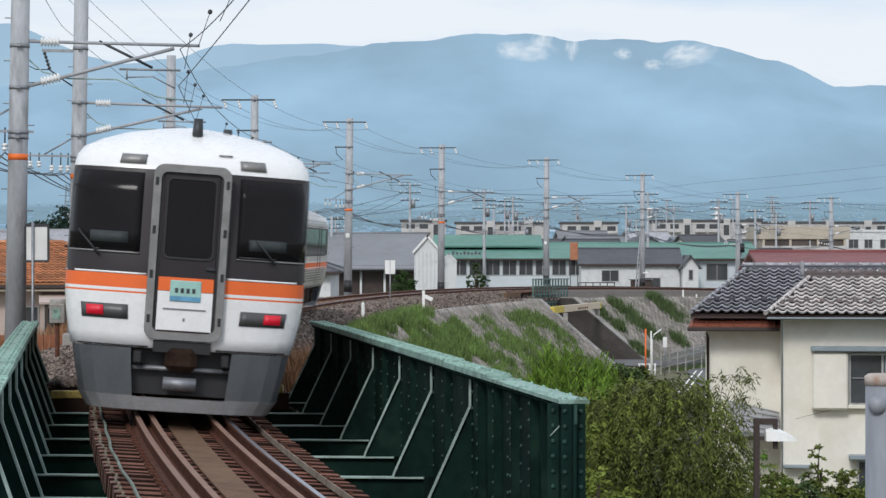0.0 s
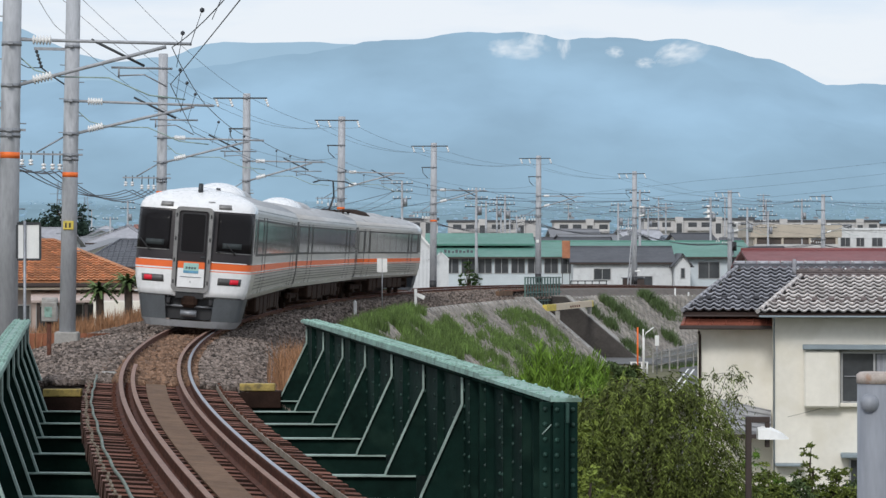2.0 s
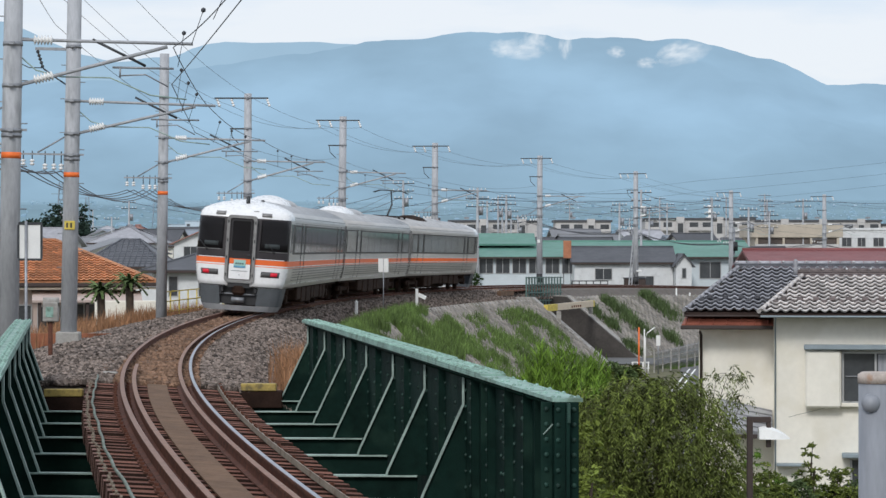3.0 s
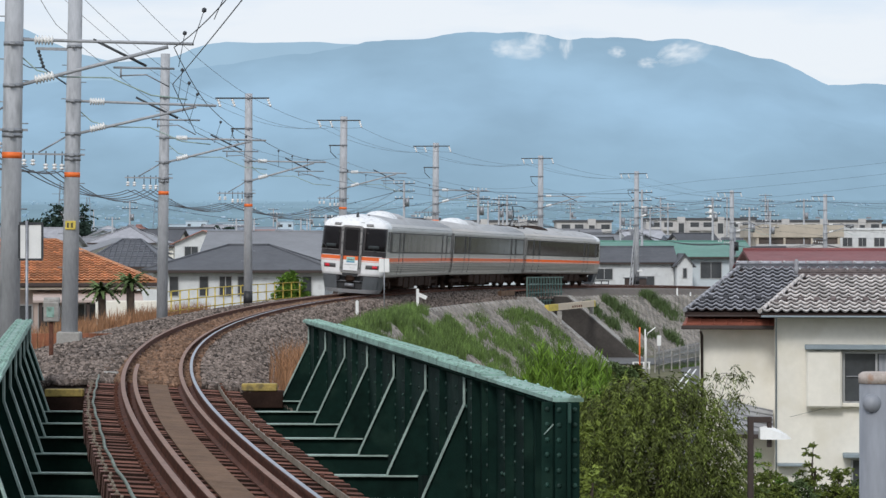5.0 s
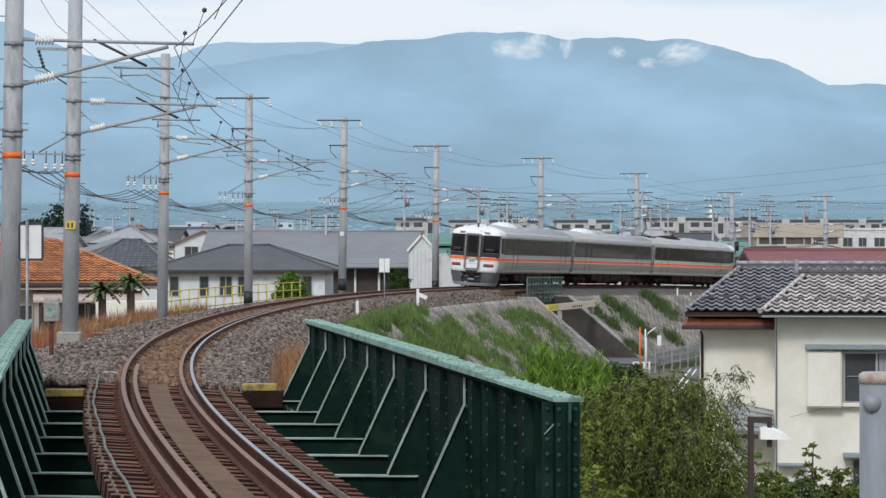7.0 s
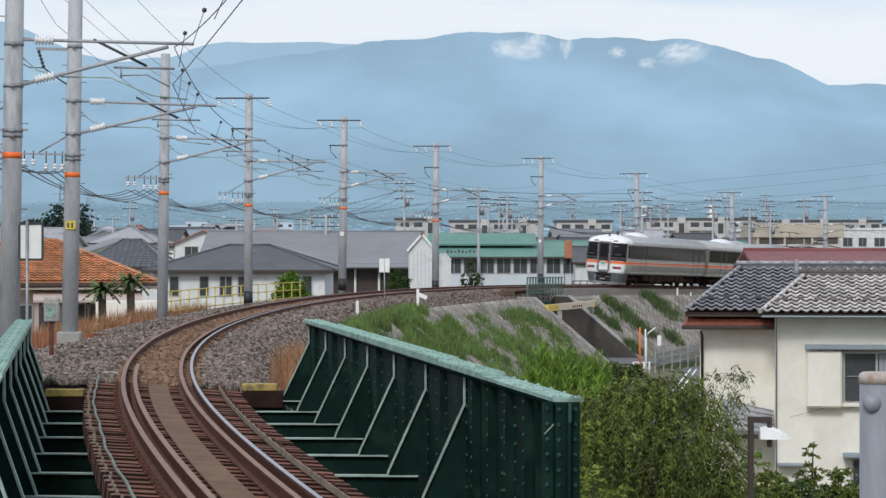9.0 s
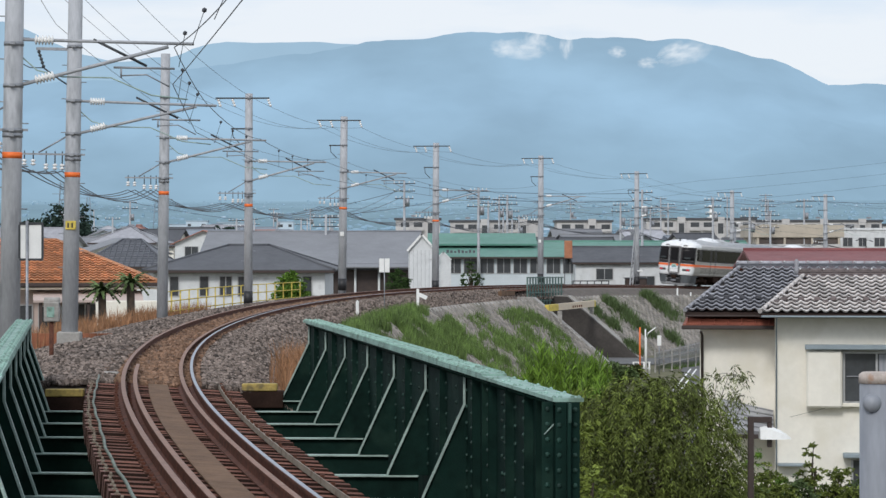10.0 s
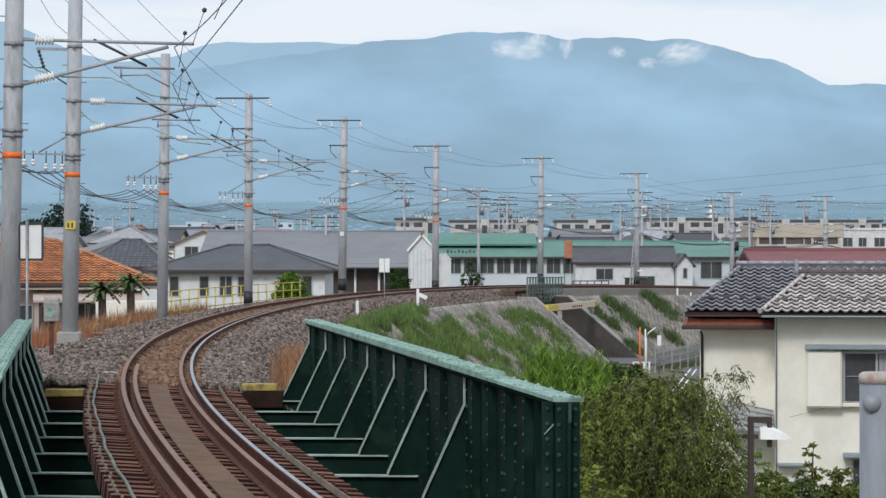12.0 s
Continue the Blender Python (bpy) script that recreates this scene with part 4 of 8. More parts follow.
    # pipes and gear along the middle of the floor, down to axle height
    for y0, y1, z0 in ((-CAR / 2 + 1.0, -8.9, 0.22), (-8.85, -5.5, 0.30), (-5.45, 5.45, 0.14), (5.5, 8.85, 0.30), (8.9, CAR / 2 - 0.1, 0.22)):
        bm = bmesh.new()
        box(bm, -0.42, 0.42, y0, y1, z0, 0.80, bevel=0.03)
        part("underfloor_gear", bm, M["tr_under"], car, "dark underfloor gear")
    if cab:
        cab_end(car)
    ends = [CAR / 2] if cab else [-CAR / 2, CAR / 2]
    for e in ends:
        bm = bmesh.new()
        box(bm, -0.6, 0.6, min(e, e * 1.015), max(e, e * 1.015), 1.0, 3.1, bevel=0.02)
        part("gangway_bellows", bm, M["black"], car)
    for y0, y1, z1, mat in roof:
        bm = bmesh.new()
        dome(bm, y0, y1, 0.72, z1, 0)
        part("roof_unit", bm, M[mat], car, "white rounded roof cover" if mat == "tr_white" else "grey roof air conditioner")
    if pantograph:
        p = pantograph
        bm = bmesh.new()
        box(bm, -0.7, 0.7, p - 0.8, p + 0.8, 3.72, 3.78, bevel=0.01)
        for sx in (-0.6, 0.6):
            for e in (-0.7, 0.7):
                tube(bm, [(sx, p + e, 3.5), (sx, p + e, 3.75)], 0.05, 6)
        base = part("pantograph_base", bm, M["tr_under"], car)
        bm = bmesh.new()
        tube(bm, [(0, p + 0.6, 3.8), (0, p - 0.35, 4.35)], 0.05, 6)
        tube(bm, [(0, p - 0.35, 4.35), (0, p + 0.1, 5.0)], 0.035, 6)
        part("pantograph_arm", bm, M["dark_steel"], base)
        bm = bmesh.new()
        for e in (-0.14, 0.14):
            tube(bm, [(-0.85, p + 0.1 + e, 4.9), (-0.55, p + 0.1 + e, 5.02), (0.55, p + 0.1 + e, 5.02), (0.85, p + 0.1 + e, 4.9)], 0.025, 6)
        part("pantograph_head", bm, M["dark_steel"], base)
    return car


# ---- one height gauge for all parts of a car ----
def lower_car(car):
    for ob in car.children_recursive:
        ob.data.transform(Matrix.Diagonal((1, 1, 0.983, 1)))


cars = [build_car("white-ended stainless rear car with orange stripes and lit tail lamps", True, [(-4.9, -1.9, 3.97, "tr_white"), (-1.95, 0.4, 3.91, "tr_roof"), (2.0, 5.0, 3.74, "tr_roof")]),
        build_car("stainless steel middle car with orange stripes and dark windows", False, [(-5.4, -2.2, 3.97, "tr_white"), (-2.25, 1.1, 3.91, "tr_roof"), (5.4, 7.2, 3.74, "tr_roof")]),
        build_car("white-ended stainless leading car with a raised pantograph", True, [(-4.5, 0.9, 3.82, "tr_roof"), (1.0, 5.4, 3.9, "tr_under")], 8.6)]


for _car in cars:
    lower_car(_car)


def train_reach(t):
    return 11.4 + 16.6 * t + 0.055 * t * t


def motions():
    for k, car in enumerate(cars):
        rows = []
        for i in range(49):
            t = i * 0.25
            mid = train_reach(t) + CAR / 2 + PITCH * k
            a, b = spot(mid - 7.2, 0, 0), spot(mid + 7.2, 0, 0)
            d = b - a
            if k == 2:
                m = Matrix.Translation((a + b) / 2) @ Euler((math.asin(-d.z / d.length), -CANT, math.pi - math.atan2(d.x, d.y))).to_matrix().to_4x4()
            else:
                m = Matrix.Translation((a + b) / 2) @ Euler((math.asin(d.z / d.length), CANT, -math.atan2(d.x, d.y))).to_matrix().to_4x4()
            rows.append((t, m))
        walk(car, rows)


# ---- overhead line: masts, brackets, wires ----
MAST_UP = [0, 0, 0, -0.05, 0.25, 0, 0.42, 0.36, -0.18, 0.5, 0.3]
REACH = [0.27, 0.30, 0.15]
MASTS = [(31.0, 0.016, 0.35), (44.5, 0.018, 0), (66.0, 0.013, 0), (87.0, 0.004, 0), (110.5, 0.012, 0), (134.0, 0.006, 0), (160.0, 0.004, 0), (183.0, 0.0, 0), (205.0, 0.0, 0), (226.0, 0.0, 0), (250, 0, 0)]


def insulator(bm, p, q, r, n, mi=0):
    """A string of porcelain sheds from p to q."""
    p, q = Vector(p), Vector(q)
    pts, rad = [], []
    for k in range(n):
        for f, rr in ((0.0, 0.4), (0.35, 1.0), (0.6, 1.0), (0.95, 0.4)):
            pts.append(p.lerp(q, (k + f) / n))
            rad.append(r * rr)
    tube(bm, pts, rad, 8, mi)


def build_mast(i, s, lean, dz):
    base = spot(s, -3.05, -0.6 + MAST_UP[i])
    h = track(s)[3]
    top = 9.1 if i < 2 else 8.55
    m = Matrix.Translation(base) @ Euler((0, lean, -h)).to_matrix().to_4x4()
    mast = thing("catenary_mast", "grey spun-concrete overhead line mast with orange band", "mast", "overhead line masts", at=m)
    L = top + 0.6
    bm = bmesh.new()
    wd = 0.02 if i < 2 else 0.0 if i < 4 else 0.025
    tube(bm, [(0, 0, -0.8), (0, 0, L)], [0.19 + wd, 0.155 + wd], 20)
    part("shaft", bm, M["pole"], mast)
    rr = lambda z: 0.19 + wd - 0.035 * (z + 0.8) / (L + 0.8)
    bm = bmesh.new()
    tube(bm, [(0, 0, 4.45), (0, 0, 4.57)], rr(4.4) + 0.004, 20)
    if i < 6:
        part("orange_band", bm, M["orange_band"], mast, "bright orange band")
    else:
        bm.free()
    zb = 6.35 + dz
    for z in (zb, zb - 0.82, 5.0, 4.9, 7.7) + ((8.97,) if i >= 3 else ()):
        bm = bmesh.new()
        tube(bm, [(0, 0, z - 0.04), (0, 0, z + 0.04)], rr(z) + 0.012, 16)
        for sy in (-1, 1):
            box(bm, -0.05, 0.05, sy * (rr(z) + 0.05) - 0.05, sy * (rr(z) + 0.05) + 0.05, z - 0.03, z + 0.03)
        part("clamp", bm, M["steel"], mast)
    for k in range(13):
        z = 2.2 + k * 0.42
        sx = 1 if k % 2 else -1
        bm = bmesh.new()
        tube(bm, [(0, 0, z), (sx * (rr(z) + 0.12), 0, z)], 0.012, 5)
        part("climbing_peg", bm, M["steel"], mast)
    # hinged bracket over the track
    bm = bmesh.new()
    ex = REACH[i] if i < 3 else 0.0
    tip = 0.09 if i == 0 else 0.0
    tube(bm, [(0.15, 0, zb + tip), (3.25 + ex, 0, zb - 0.05 + 1.4 * tip)], 0.032, 8)
    tube(bm, [(0.15, 0, zb - 0.8), (2.75 + ex, 0, zb - 0.08 + tip)], 0.036, 8)
    br = part("bracket", bm, M["tube"], mast, "galvanised tube bracket")
    bm = bmesh.new()
    tube(bm, [(1.55, 0, zb + 0.12), (2.6, 0, zb - 0.38)], 0.03, 6)
    part("stay", bm, M["dark_steel"], br)
    bm = bmesh.new()
    tube(bm, [(1.95, 0, zb - 0.42), (3.15, 0, zb - 0.42)], 0.024, 6)
    tube(bm, [(2.1, 0, zb - 0.58), (2.6, 0, zb - 0.55), (3.05, 0, zb - 0.78)], 0.016, 6)
    tube(bm, [(2.1, 0, zb - 0.42), (2.1, 0, zb - 0.62)], 0.02, 6)
    part("registration_arm", bm, M["steel"], br)
    for z0, z1, x0, x1 in ((zb + tip, zb + tip, 0.40, 0.78), (zb - 0.70, zb - 0.60, 0.42, 0.80)):
        bm = bmesh.new()
        insulator(bm, (x0, 0, z0), (x1, 0, z1), 0.095, 6)
        part("insulator", bm, M["ceramic"], br, "white porcelain insulator")
    bm = bmesh.new()
    tube(bm, [(0.12, 0.1, zb - 0.22), (0.45, 0.1, zb - 0.5), (0.95, 0.1, zb - 0.62), (1.9, 0.08, zb - 0.62), (2.7, 0.05, zb - 0.95), (3.4, 0.4, zb - 1.0)], 0.016, 6)
    part("jumper_cable", bm, M["edge"], br, "pale insulated jumper cable")
    # cable arm on the outer side
    bm = bmesh.new()
    box(bm, -1.3, 0.3, -0.03, 0.03, 4.99, 5.035)
    tube(bm, [(-0.85, 0, 5.05), (-0.1, 0, 5.5)], 0.022, 6)
    arm = part("cable_arm", bm, M["steel"], mast)
    for k in range(5):
        x = (-1.2, -0.98, -0.66, -0.44, -0.26)[k]
        bm = bmesh.new()
        low = 0.10 if k in (0, 1) else 0.0
        tube(bm, [(x, 0, 5.09), (x, 0, 4.74 + low)], 0.016, 6)
        pin = part("hanger", bm, M["dark_steel"], arm)
        bm = bmesh.new()
        insulator(bm, (x, 0, 4.78 + low), (x, 0, 4.62 + low), 0.062, 2)
        part("insulator", bm, M["ceramic"], pin, "white porcelain insulator")
    if i == 1:
        bm = bmesh.new()
        box(bm, -0.95, -0.1, -0.035, 0.035, 7.60, 7.67)
        oa = part("cross_arm", bm, M["steel"], mast)
        bm = bmesh.new()
        insulator(bm, (-0.9, 0, 7.6), (-0.75, 0, 7.15), 0.045, 5)
        part("insulator", bm, M["dark_steel"], oa, "dark insulator string")
        bm = bmesh.new()
        tube(bm, [(-0.75, 0, 7.15), (-0.4, 0, 6.9), (-0.12, 0, 6.72)], 0.022, 6)
        tube(bm, [(-0.78, 0.02, 7.16), (-1.1, 0.02, 7.16), (-1.4, 0.02, 7.3)], 0.014, 6)
        part("jumper_cable", bm, M["wire"], oa)
    if i >= 3:
        bm = bmesh.new()
        box(bm, -1.4, 0.85, -0.04, 0.04, 8.93, 8.99)
        ca = part("cross_arm", bm, M["dark_steel"], mast)
        bm = bmesh.new()
        box(bm, -0.75, -0.1, -0.035, 0.035, 7.66, 7.72)
        tube(bm, [(-0.7, 0, 7.7), (-0.66, 0, 7.35), (-0.35, 0, 7.05)], 0.02, 5)
        part("cross_arm", bm, M["dark_steel"], mast)
        for x in (-1.3, -0.7, 0.8):
            bm = bmesh.new()
            insulator(bm, (x, 0, 8.93), (x + 0.12, 0, 8.6), 0.06, 3)
            part("insulator", bm, M["ceramic"], ca, "white porcelain insulator")
        if i >= 3:
            bm = bmesh.new()
            tube(bm, [(0, 0, 0.35), (0, 0, 0.95)], rr(0.5) + 0.006, 20)
            part("foot_band", bm, M["black"], mast, "black band at the foot")
    if i == 1:
        bm = bmesh.new()
        box(bm, -0.13, 0.13, -rr(3.2) - 0.03, -rr(3.2) + 0.02, 3.14, 3.36, bevel=0.01)
        pl = part("number_plate", bm, M["yellow"], mast, "small yellow plate")
        bm = bmesh.new()
        for k in (-0.06, 0.04):
            box(bm, k - 0.02, k + 0.02, -rr(3.2) - 0.034, -rr(3.2) - 0.029, 3.19, 3.31)
        part("plate_bars", bm, M["black"], pl)
        bm = bmesh.new()
        box(bm, -0.29, 0.29, -0.29, 0.29, -0.6, 0.6, bevel=0.03)
        part("footing", bm, M["concrete"], mast, "square concrete footing")
    if i in (4, 6):
        bm = bmesh.new()
        box(bm, -0.1, 0.1, -rr(3.2) - 0.03, -rr(3.2) + 0.02, 3.1, 3.32, bevel=0.01)
        part("number_plate", bm, M["white"], mast, "small white plate")
    return m


mast_frames = [build_mast(i, s, lean, dz) for i, (s, lean, dz) in enumerate(MASTS)]


def wire(name, label, nodes, sag, r, group="", n=10, mat="wire"):
    bm = bmesh.new()
    pts = []
    for a, b in zip(nodes, nodes[1:]):
        a, b = Vector(a), Vector(b)
        for k in range(n):
            f = k / n
            p = a.lerp(b, f)
            p.z -= 4 * sag * min(1.5, ((b - a).length / 23) ** 2) * f * (1 - f)
            pts.append(p)
    pts.append(Vector(nodes[-1]))
    tube(bm, pts, r, 5)
    return tagged(part(name, bm, M[mat]), label, "wire", group)


def build_wires():
    ss = [-9.0, 10.0] + [m[0] for m in MASTS] + [275, 300]
    dz = [0.35, 0.35, 0.35] + [0] * 20
    zig = [1.75, 0.92, 0.16, 0.10, 0.25] + [0.25 if k % 2 else 0.1 for k in range(len(ss) - 5)]
    aside = [0.5, 0.36, 0.03, 0.26] + [0.0] * (len(ss) - 4)
    wire("contact_wire", "dark copper contact wire above the track", [spot(s, z, 4.97 + d) for s, z, d in zip(ss, zig, dz)], 0.03, 0.009, "overhead wires")
    wire("messenger_wire", "dark stranded messenger wire sagging above the contact wire", [spot(s, z + e, 5.70 + d) for s, z, e, d in zip(ss, zig, aside, dz)], 0.22, 0.010, "overhead wires")
    # droppers with small clips
    for a, b in list(zip(ss, ss[1:]))[1:9]:
        for f in (0.3, 0.52, 0.76):
            s = a + (b - a) * f
            ds = float(np.interp(s, ss, dz[:len(ss)]))
            bm = bmesh.new()
            zl, off = float(np.interp(s, ss, zig)), float(np.interp(s, ss, aside))
            sag = 0.88 * min(1.5, ((b - a) / 23) ** 2) * f * (1 - f)
            lo, hi = spot(s, zl, 4.96 + ds), spot(s, zl + off, 5.70 + ds - sag)
            tube(bm, [lo, hi], 0.006, 4)
            bmesh.ops.create_icosphere(bm, subdivisions=1, radius=0.045, matrix=Matrix.Translation(hi))
            tagged(part("dropper", bm, M["wire"]), "thin wire dropper between messenger and contact wire", "dropper", "droppers")
    for x, z, i0, sg in ((-1.2, 8.6, 3, 0.55), (-0.58, 8.6, 3, 0.6), (0.92, 8.6, 3, 0.5), (-0.35, 7.05, 3, 0.5)):
        nodes = [mast_frames[i] @ Vector((x, 0, z)) for i in range(i0, len(MASTS))]
        first = [spot(6, -3.0 + x, z + 1.6), spot(44.5, -3.05 + x * 0.9, z + 0.6)]
        wire("feeder_wire", "thin feeder wire strung from mast to mast", first + nodes, sg * 0.6, 0.007, "overhead wires")
    for k, x in enumerate((-1.2, -0.98, -0.66, -0.44, -0.26)):
        nodes = [spot(6, -3.05 + x, 4.2)] + [mast_frames[i] @ Vector((x, 0, 4.60)) for i in range(0, len(MASTS))]
        wire("signal_cable", "black cable sagging below the mast arms", nodes, 0.42 + 0.05 * k, 0.014, "mast cables")


build_wires()


# ---- buildings ----
B = {
    "cream": material("cream_render_wall", (0.80, 0.765, 0.68), 0.85, vary=0.06, scale=0.8, bump=0.15, bump_scale=40, stain=(0.74, 0.70, 0.60)),
    "pink": material("pinkish_plaster", (0.52, 0.42, 0.38), 0.85, vary=0.08, scale=1),
    "offwhite": material("off_white_siding", (0.66, 0.675, 0.68), 0.8, vary=0.08, scale=1.2, stain=(0.57, 0.58, 0.585)),
    "bluewhite": material("pale_blue_siding", (0.58, 0.64, 0.67), 0.7, vary=0.08, scale=0.8),
    "beige": material("beige_concrete_wall", (0.50, 0.44, 0.36), 0.85, vary=0.1, scale=0.4),
    "greybeige": material("pale_apartment_wall", (0.53, 0.515, 0.505), 0.85, vary=0.1, scale=0.25),
    "tile_grey": material("light_grey_roof_tile", (0.62, 0.58, 0.56), 0.5, vary=0.2, scale=2, pieces=0.25),
    "tile_dark": material("dark_grey_roof_tile", (0.31, 0.31, 0.335), 0.45, vary=0.2, scale=2, pieces=0.25),
    "tile_orange": material("orange_roof_tile", (0.56, 0.255, 0.125), 0.55, vary=0.25, scale=2, pieces=0.3),
    "ridge_brown": material("brown_grey_ridge_tile", (0.125, 0.10, 0.098), 0.6, vary=0.25, scale=3, pieces=0.2),
    # blue distance haze is put into this roof colour
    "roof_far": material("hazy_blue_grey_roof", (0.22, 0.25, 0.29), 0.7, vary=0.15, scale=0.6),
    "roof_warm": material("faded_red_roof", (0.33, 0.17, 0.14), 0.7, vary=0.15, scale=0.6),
    # lattice colour with distance haze painted in
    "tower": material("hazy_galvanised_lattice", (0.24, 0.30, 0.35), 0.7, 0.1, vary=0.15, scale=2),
    "recess": material("brown_shaded_wall", (0.10, 0.08, 0.07), 0.8, vary=0.2, scale=0.6),
    "tile_far": material("dark_blue_grey_tile", (0.10, 0.105, 0.12), 0.5, vary=0.2, scale=2),
    # far walls carry painted haze: bluer copies of white and grey
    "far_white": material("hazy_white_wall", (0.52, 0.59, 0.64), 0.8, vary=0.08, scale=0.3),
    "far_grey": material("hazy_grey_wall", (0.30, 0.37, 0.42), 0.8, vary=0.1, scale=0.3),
    "stud": material("pale_mortar_stud", (0.62, 0.62, 0.62), 0.7, vary=0.15, scale=9),
    "snow": material("black_snow_guard", (0.05, 0.05, 0.058), 0.6, vary=0.2, scale=9),
    "slate": material("dark_slate_roof", (0.075, 0.078, 0.088), 0.6, vary=0.18, scale=0.7),
    "curtain": material("grey_net_curtain", (0.30, 0.31, 0.34), 0.9, vary=0.3, scale=5, stretch=(6, 1, 0.3)),
    "slate_mid": material("grey_metal_roof", (0.20, 0.205, 0.22), 0.6, vary=0.12, scale=0.5),
    "green": material("green_metal_roof", (0.095, 0.235, 0.185), 0.55, vary=0.14, scale=0.4, stain=(0.12, 0.25, 0.205)),
    "red": material("dark_red_metal_roof", (0.19, 0.055, 0.055), 0.55, vary=0.18, scale=0.7),
    "lean": material("pale_grey_lean_to_roof", (0.34, 0.345, 0.36), 0.6, vary=0.15, scale=1.5),
    "rust": material("brown_red_metal_canopy", (0.26, 0.085, 0.055), 0.5, vary=0.2, scale=2),
    "trim": material("dark_brown_trim", (0.045, 0.03, 0.026), 0.6, vary=0.2, scale=3),
    "pane": material("dark_window_glass", (0.06, 0.065, 0.07), 0.12, vary=0.25, scale=0.8),
    "brick": material("faded_brick_red_paint", (0.42, 0.17, 0.09), 0.7, vary=0.2, scale=2),
    "alu": material("aluminium_frame", (0.42, 0.42, 0.42), 0.45, 0.3, vary=0.1),
    "ochre_wall": material("rusty_board_fence", (0.27, 0.10, 0.05), 0.8, vary=0.25, scale=1.5),
    "canopy": material("blue_grey_metal_canopy", (0.25, 0.30, 0.33), 0.5, vary=0.12, scale=3),
}


def slab(bm, pts, thick, mi=0):
    """A plate with the given top outline and thickness downwards."""
    pts = [Vector(p) for p in pts]
    n = (pts[1] - pts[0]).cross(pts[2] - pts[0]).normalized()
    if n.z < 0:
        pts = pts[::-1]
        n = -n
    a = [bm.verts.new(p) for p in pts]
    b = [bm.verts.new(p - n * thick) for p in pts]
    bm.faces.new(a).material_index = mi
    bm.faces.new(b[::-1]).material_index = mi
    for k in range(len(a)):
        bm.faces.new((a[k], b[k], b[(k + 1) % len(a)], a[(k + 1) % len(a)])).material_index = mi


def add_window(parent, x0, x1, y, z0, z1, panes=2, frame_mat="alu"):
    bm = bmesh.new()
    t = 0.05
    for a, b, c, d in ((x0 - t, x1 + t, z0 - t, z0), (x0 - t, x1 + t, z1, z1 + t), (x0 - t, x0, z0, z1), (x1, x1 + t, z0, z1)):
        box(bm, a, b, y - 0.06, y + 0.02, c, d)
    for k in range(1, panes):
        xm = x0 + (x1 - x0) * k / panes
        box(bm, xm - 0.025, xm + 0.025, y - 0.05, y + 0.02, z0, z1)
    w = part("window", bm, B[frame_mat], parent, "metal-framed window")
    for k in range(panes):
        bm = bmesh.new()
        box(bm, x0 + (x1 - x0) * k / panes + 0.005, x0 + (x1 - x0) * (k + 1) / panes - 0.005, y - 0.025, y - 0.012, z0, z1)
        part("pane", bm, B["pane"], w, "dark glass pane")


def roof_ribs(bm, a, b, c, d, n, r, mi=0):
    """Raised ribs on the roof plane a-b (eave) to d-c (ridge)."""
    a, b, c, d = map(Vector, (a, b, c, d))
    for k in range(n + 1):
        f = k / n
        tube(bm, [a.lerp(b, f), d.lerp(c, f)], r, 4, mi)


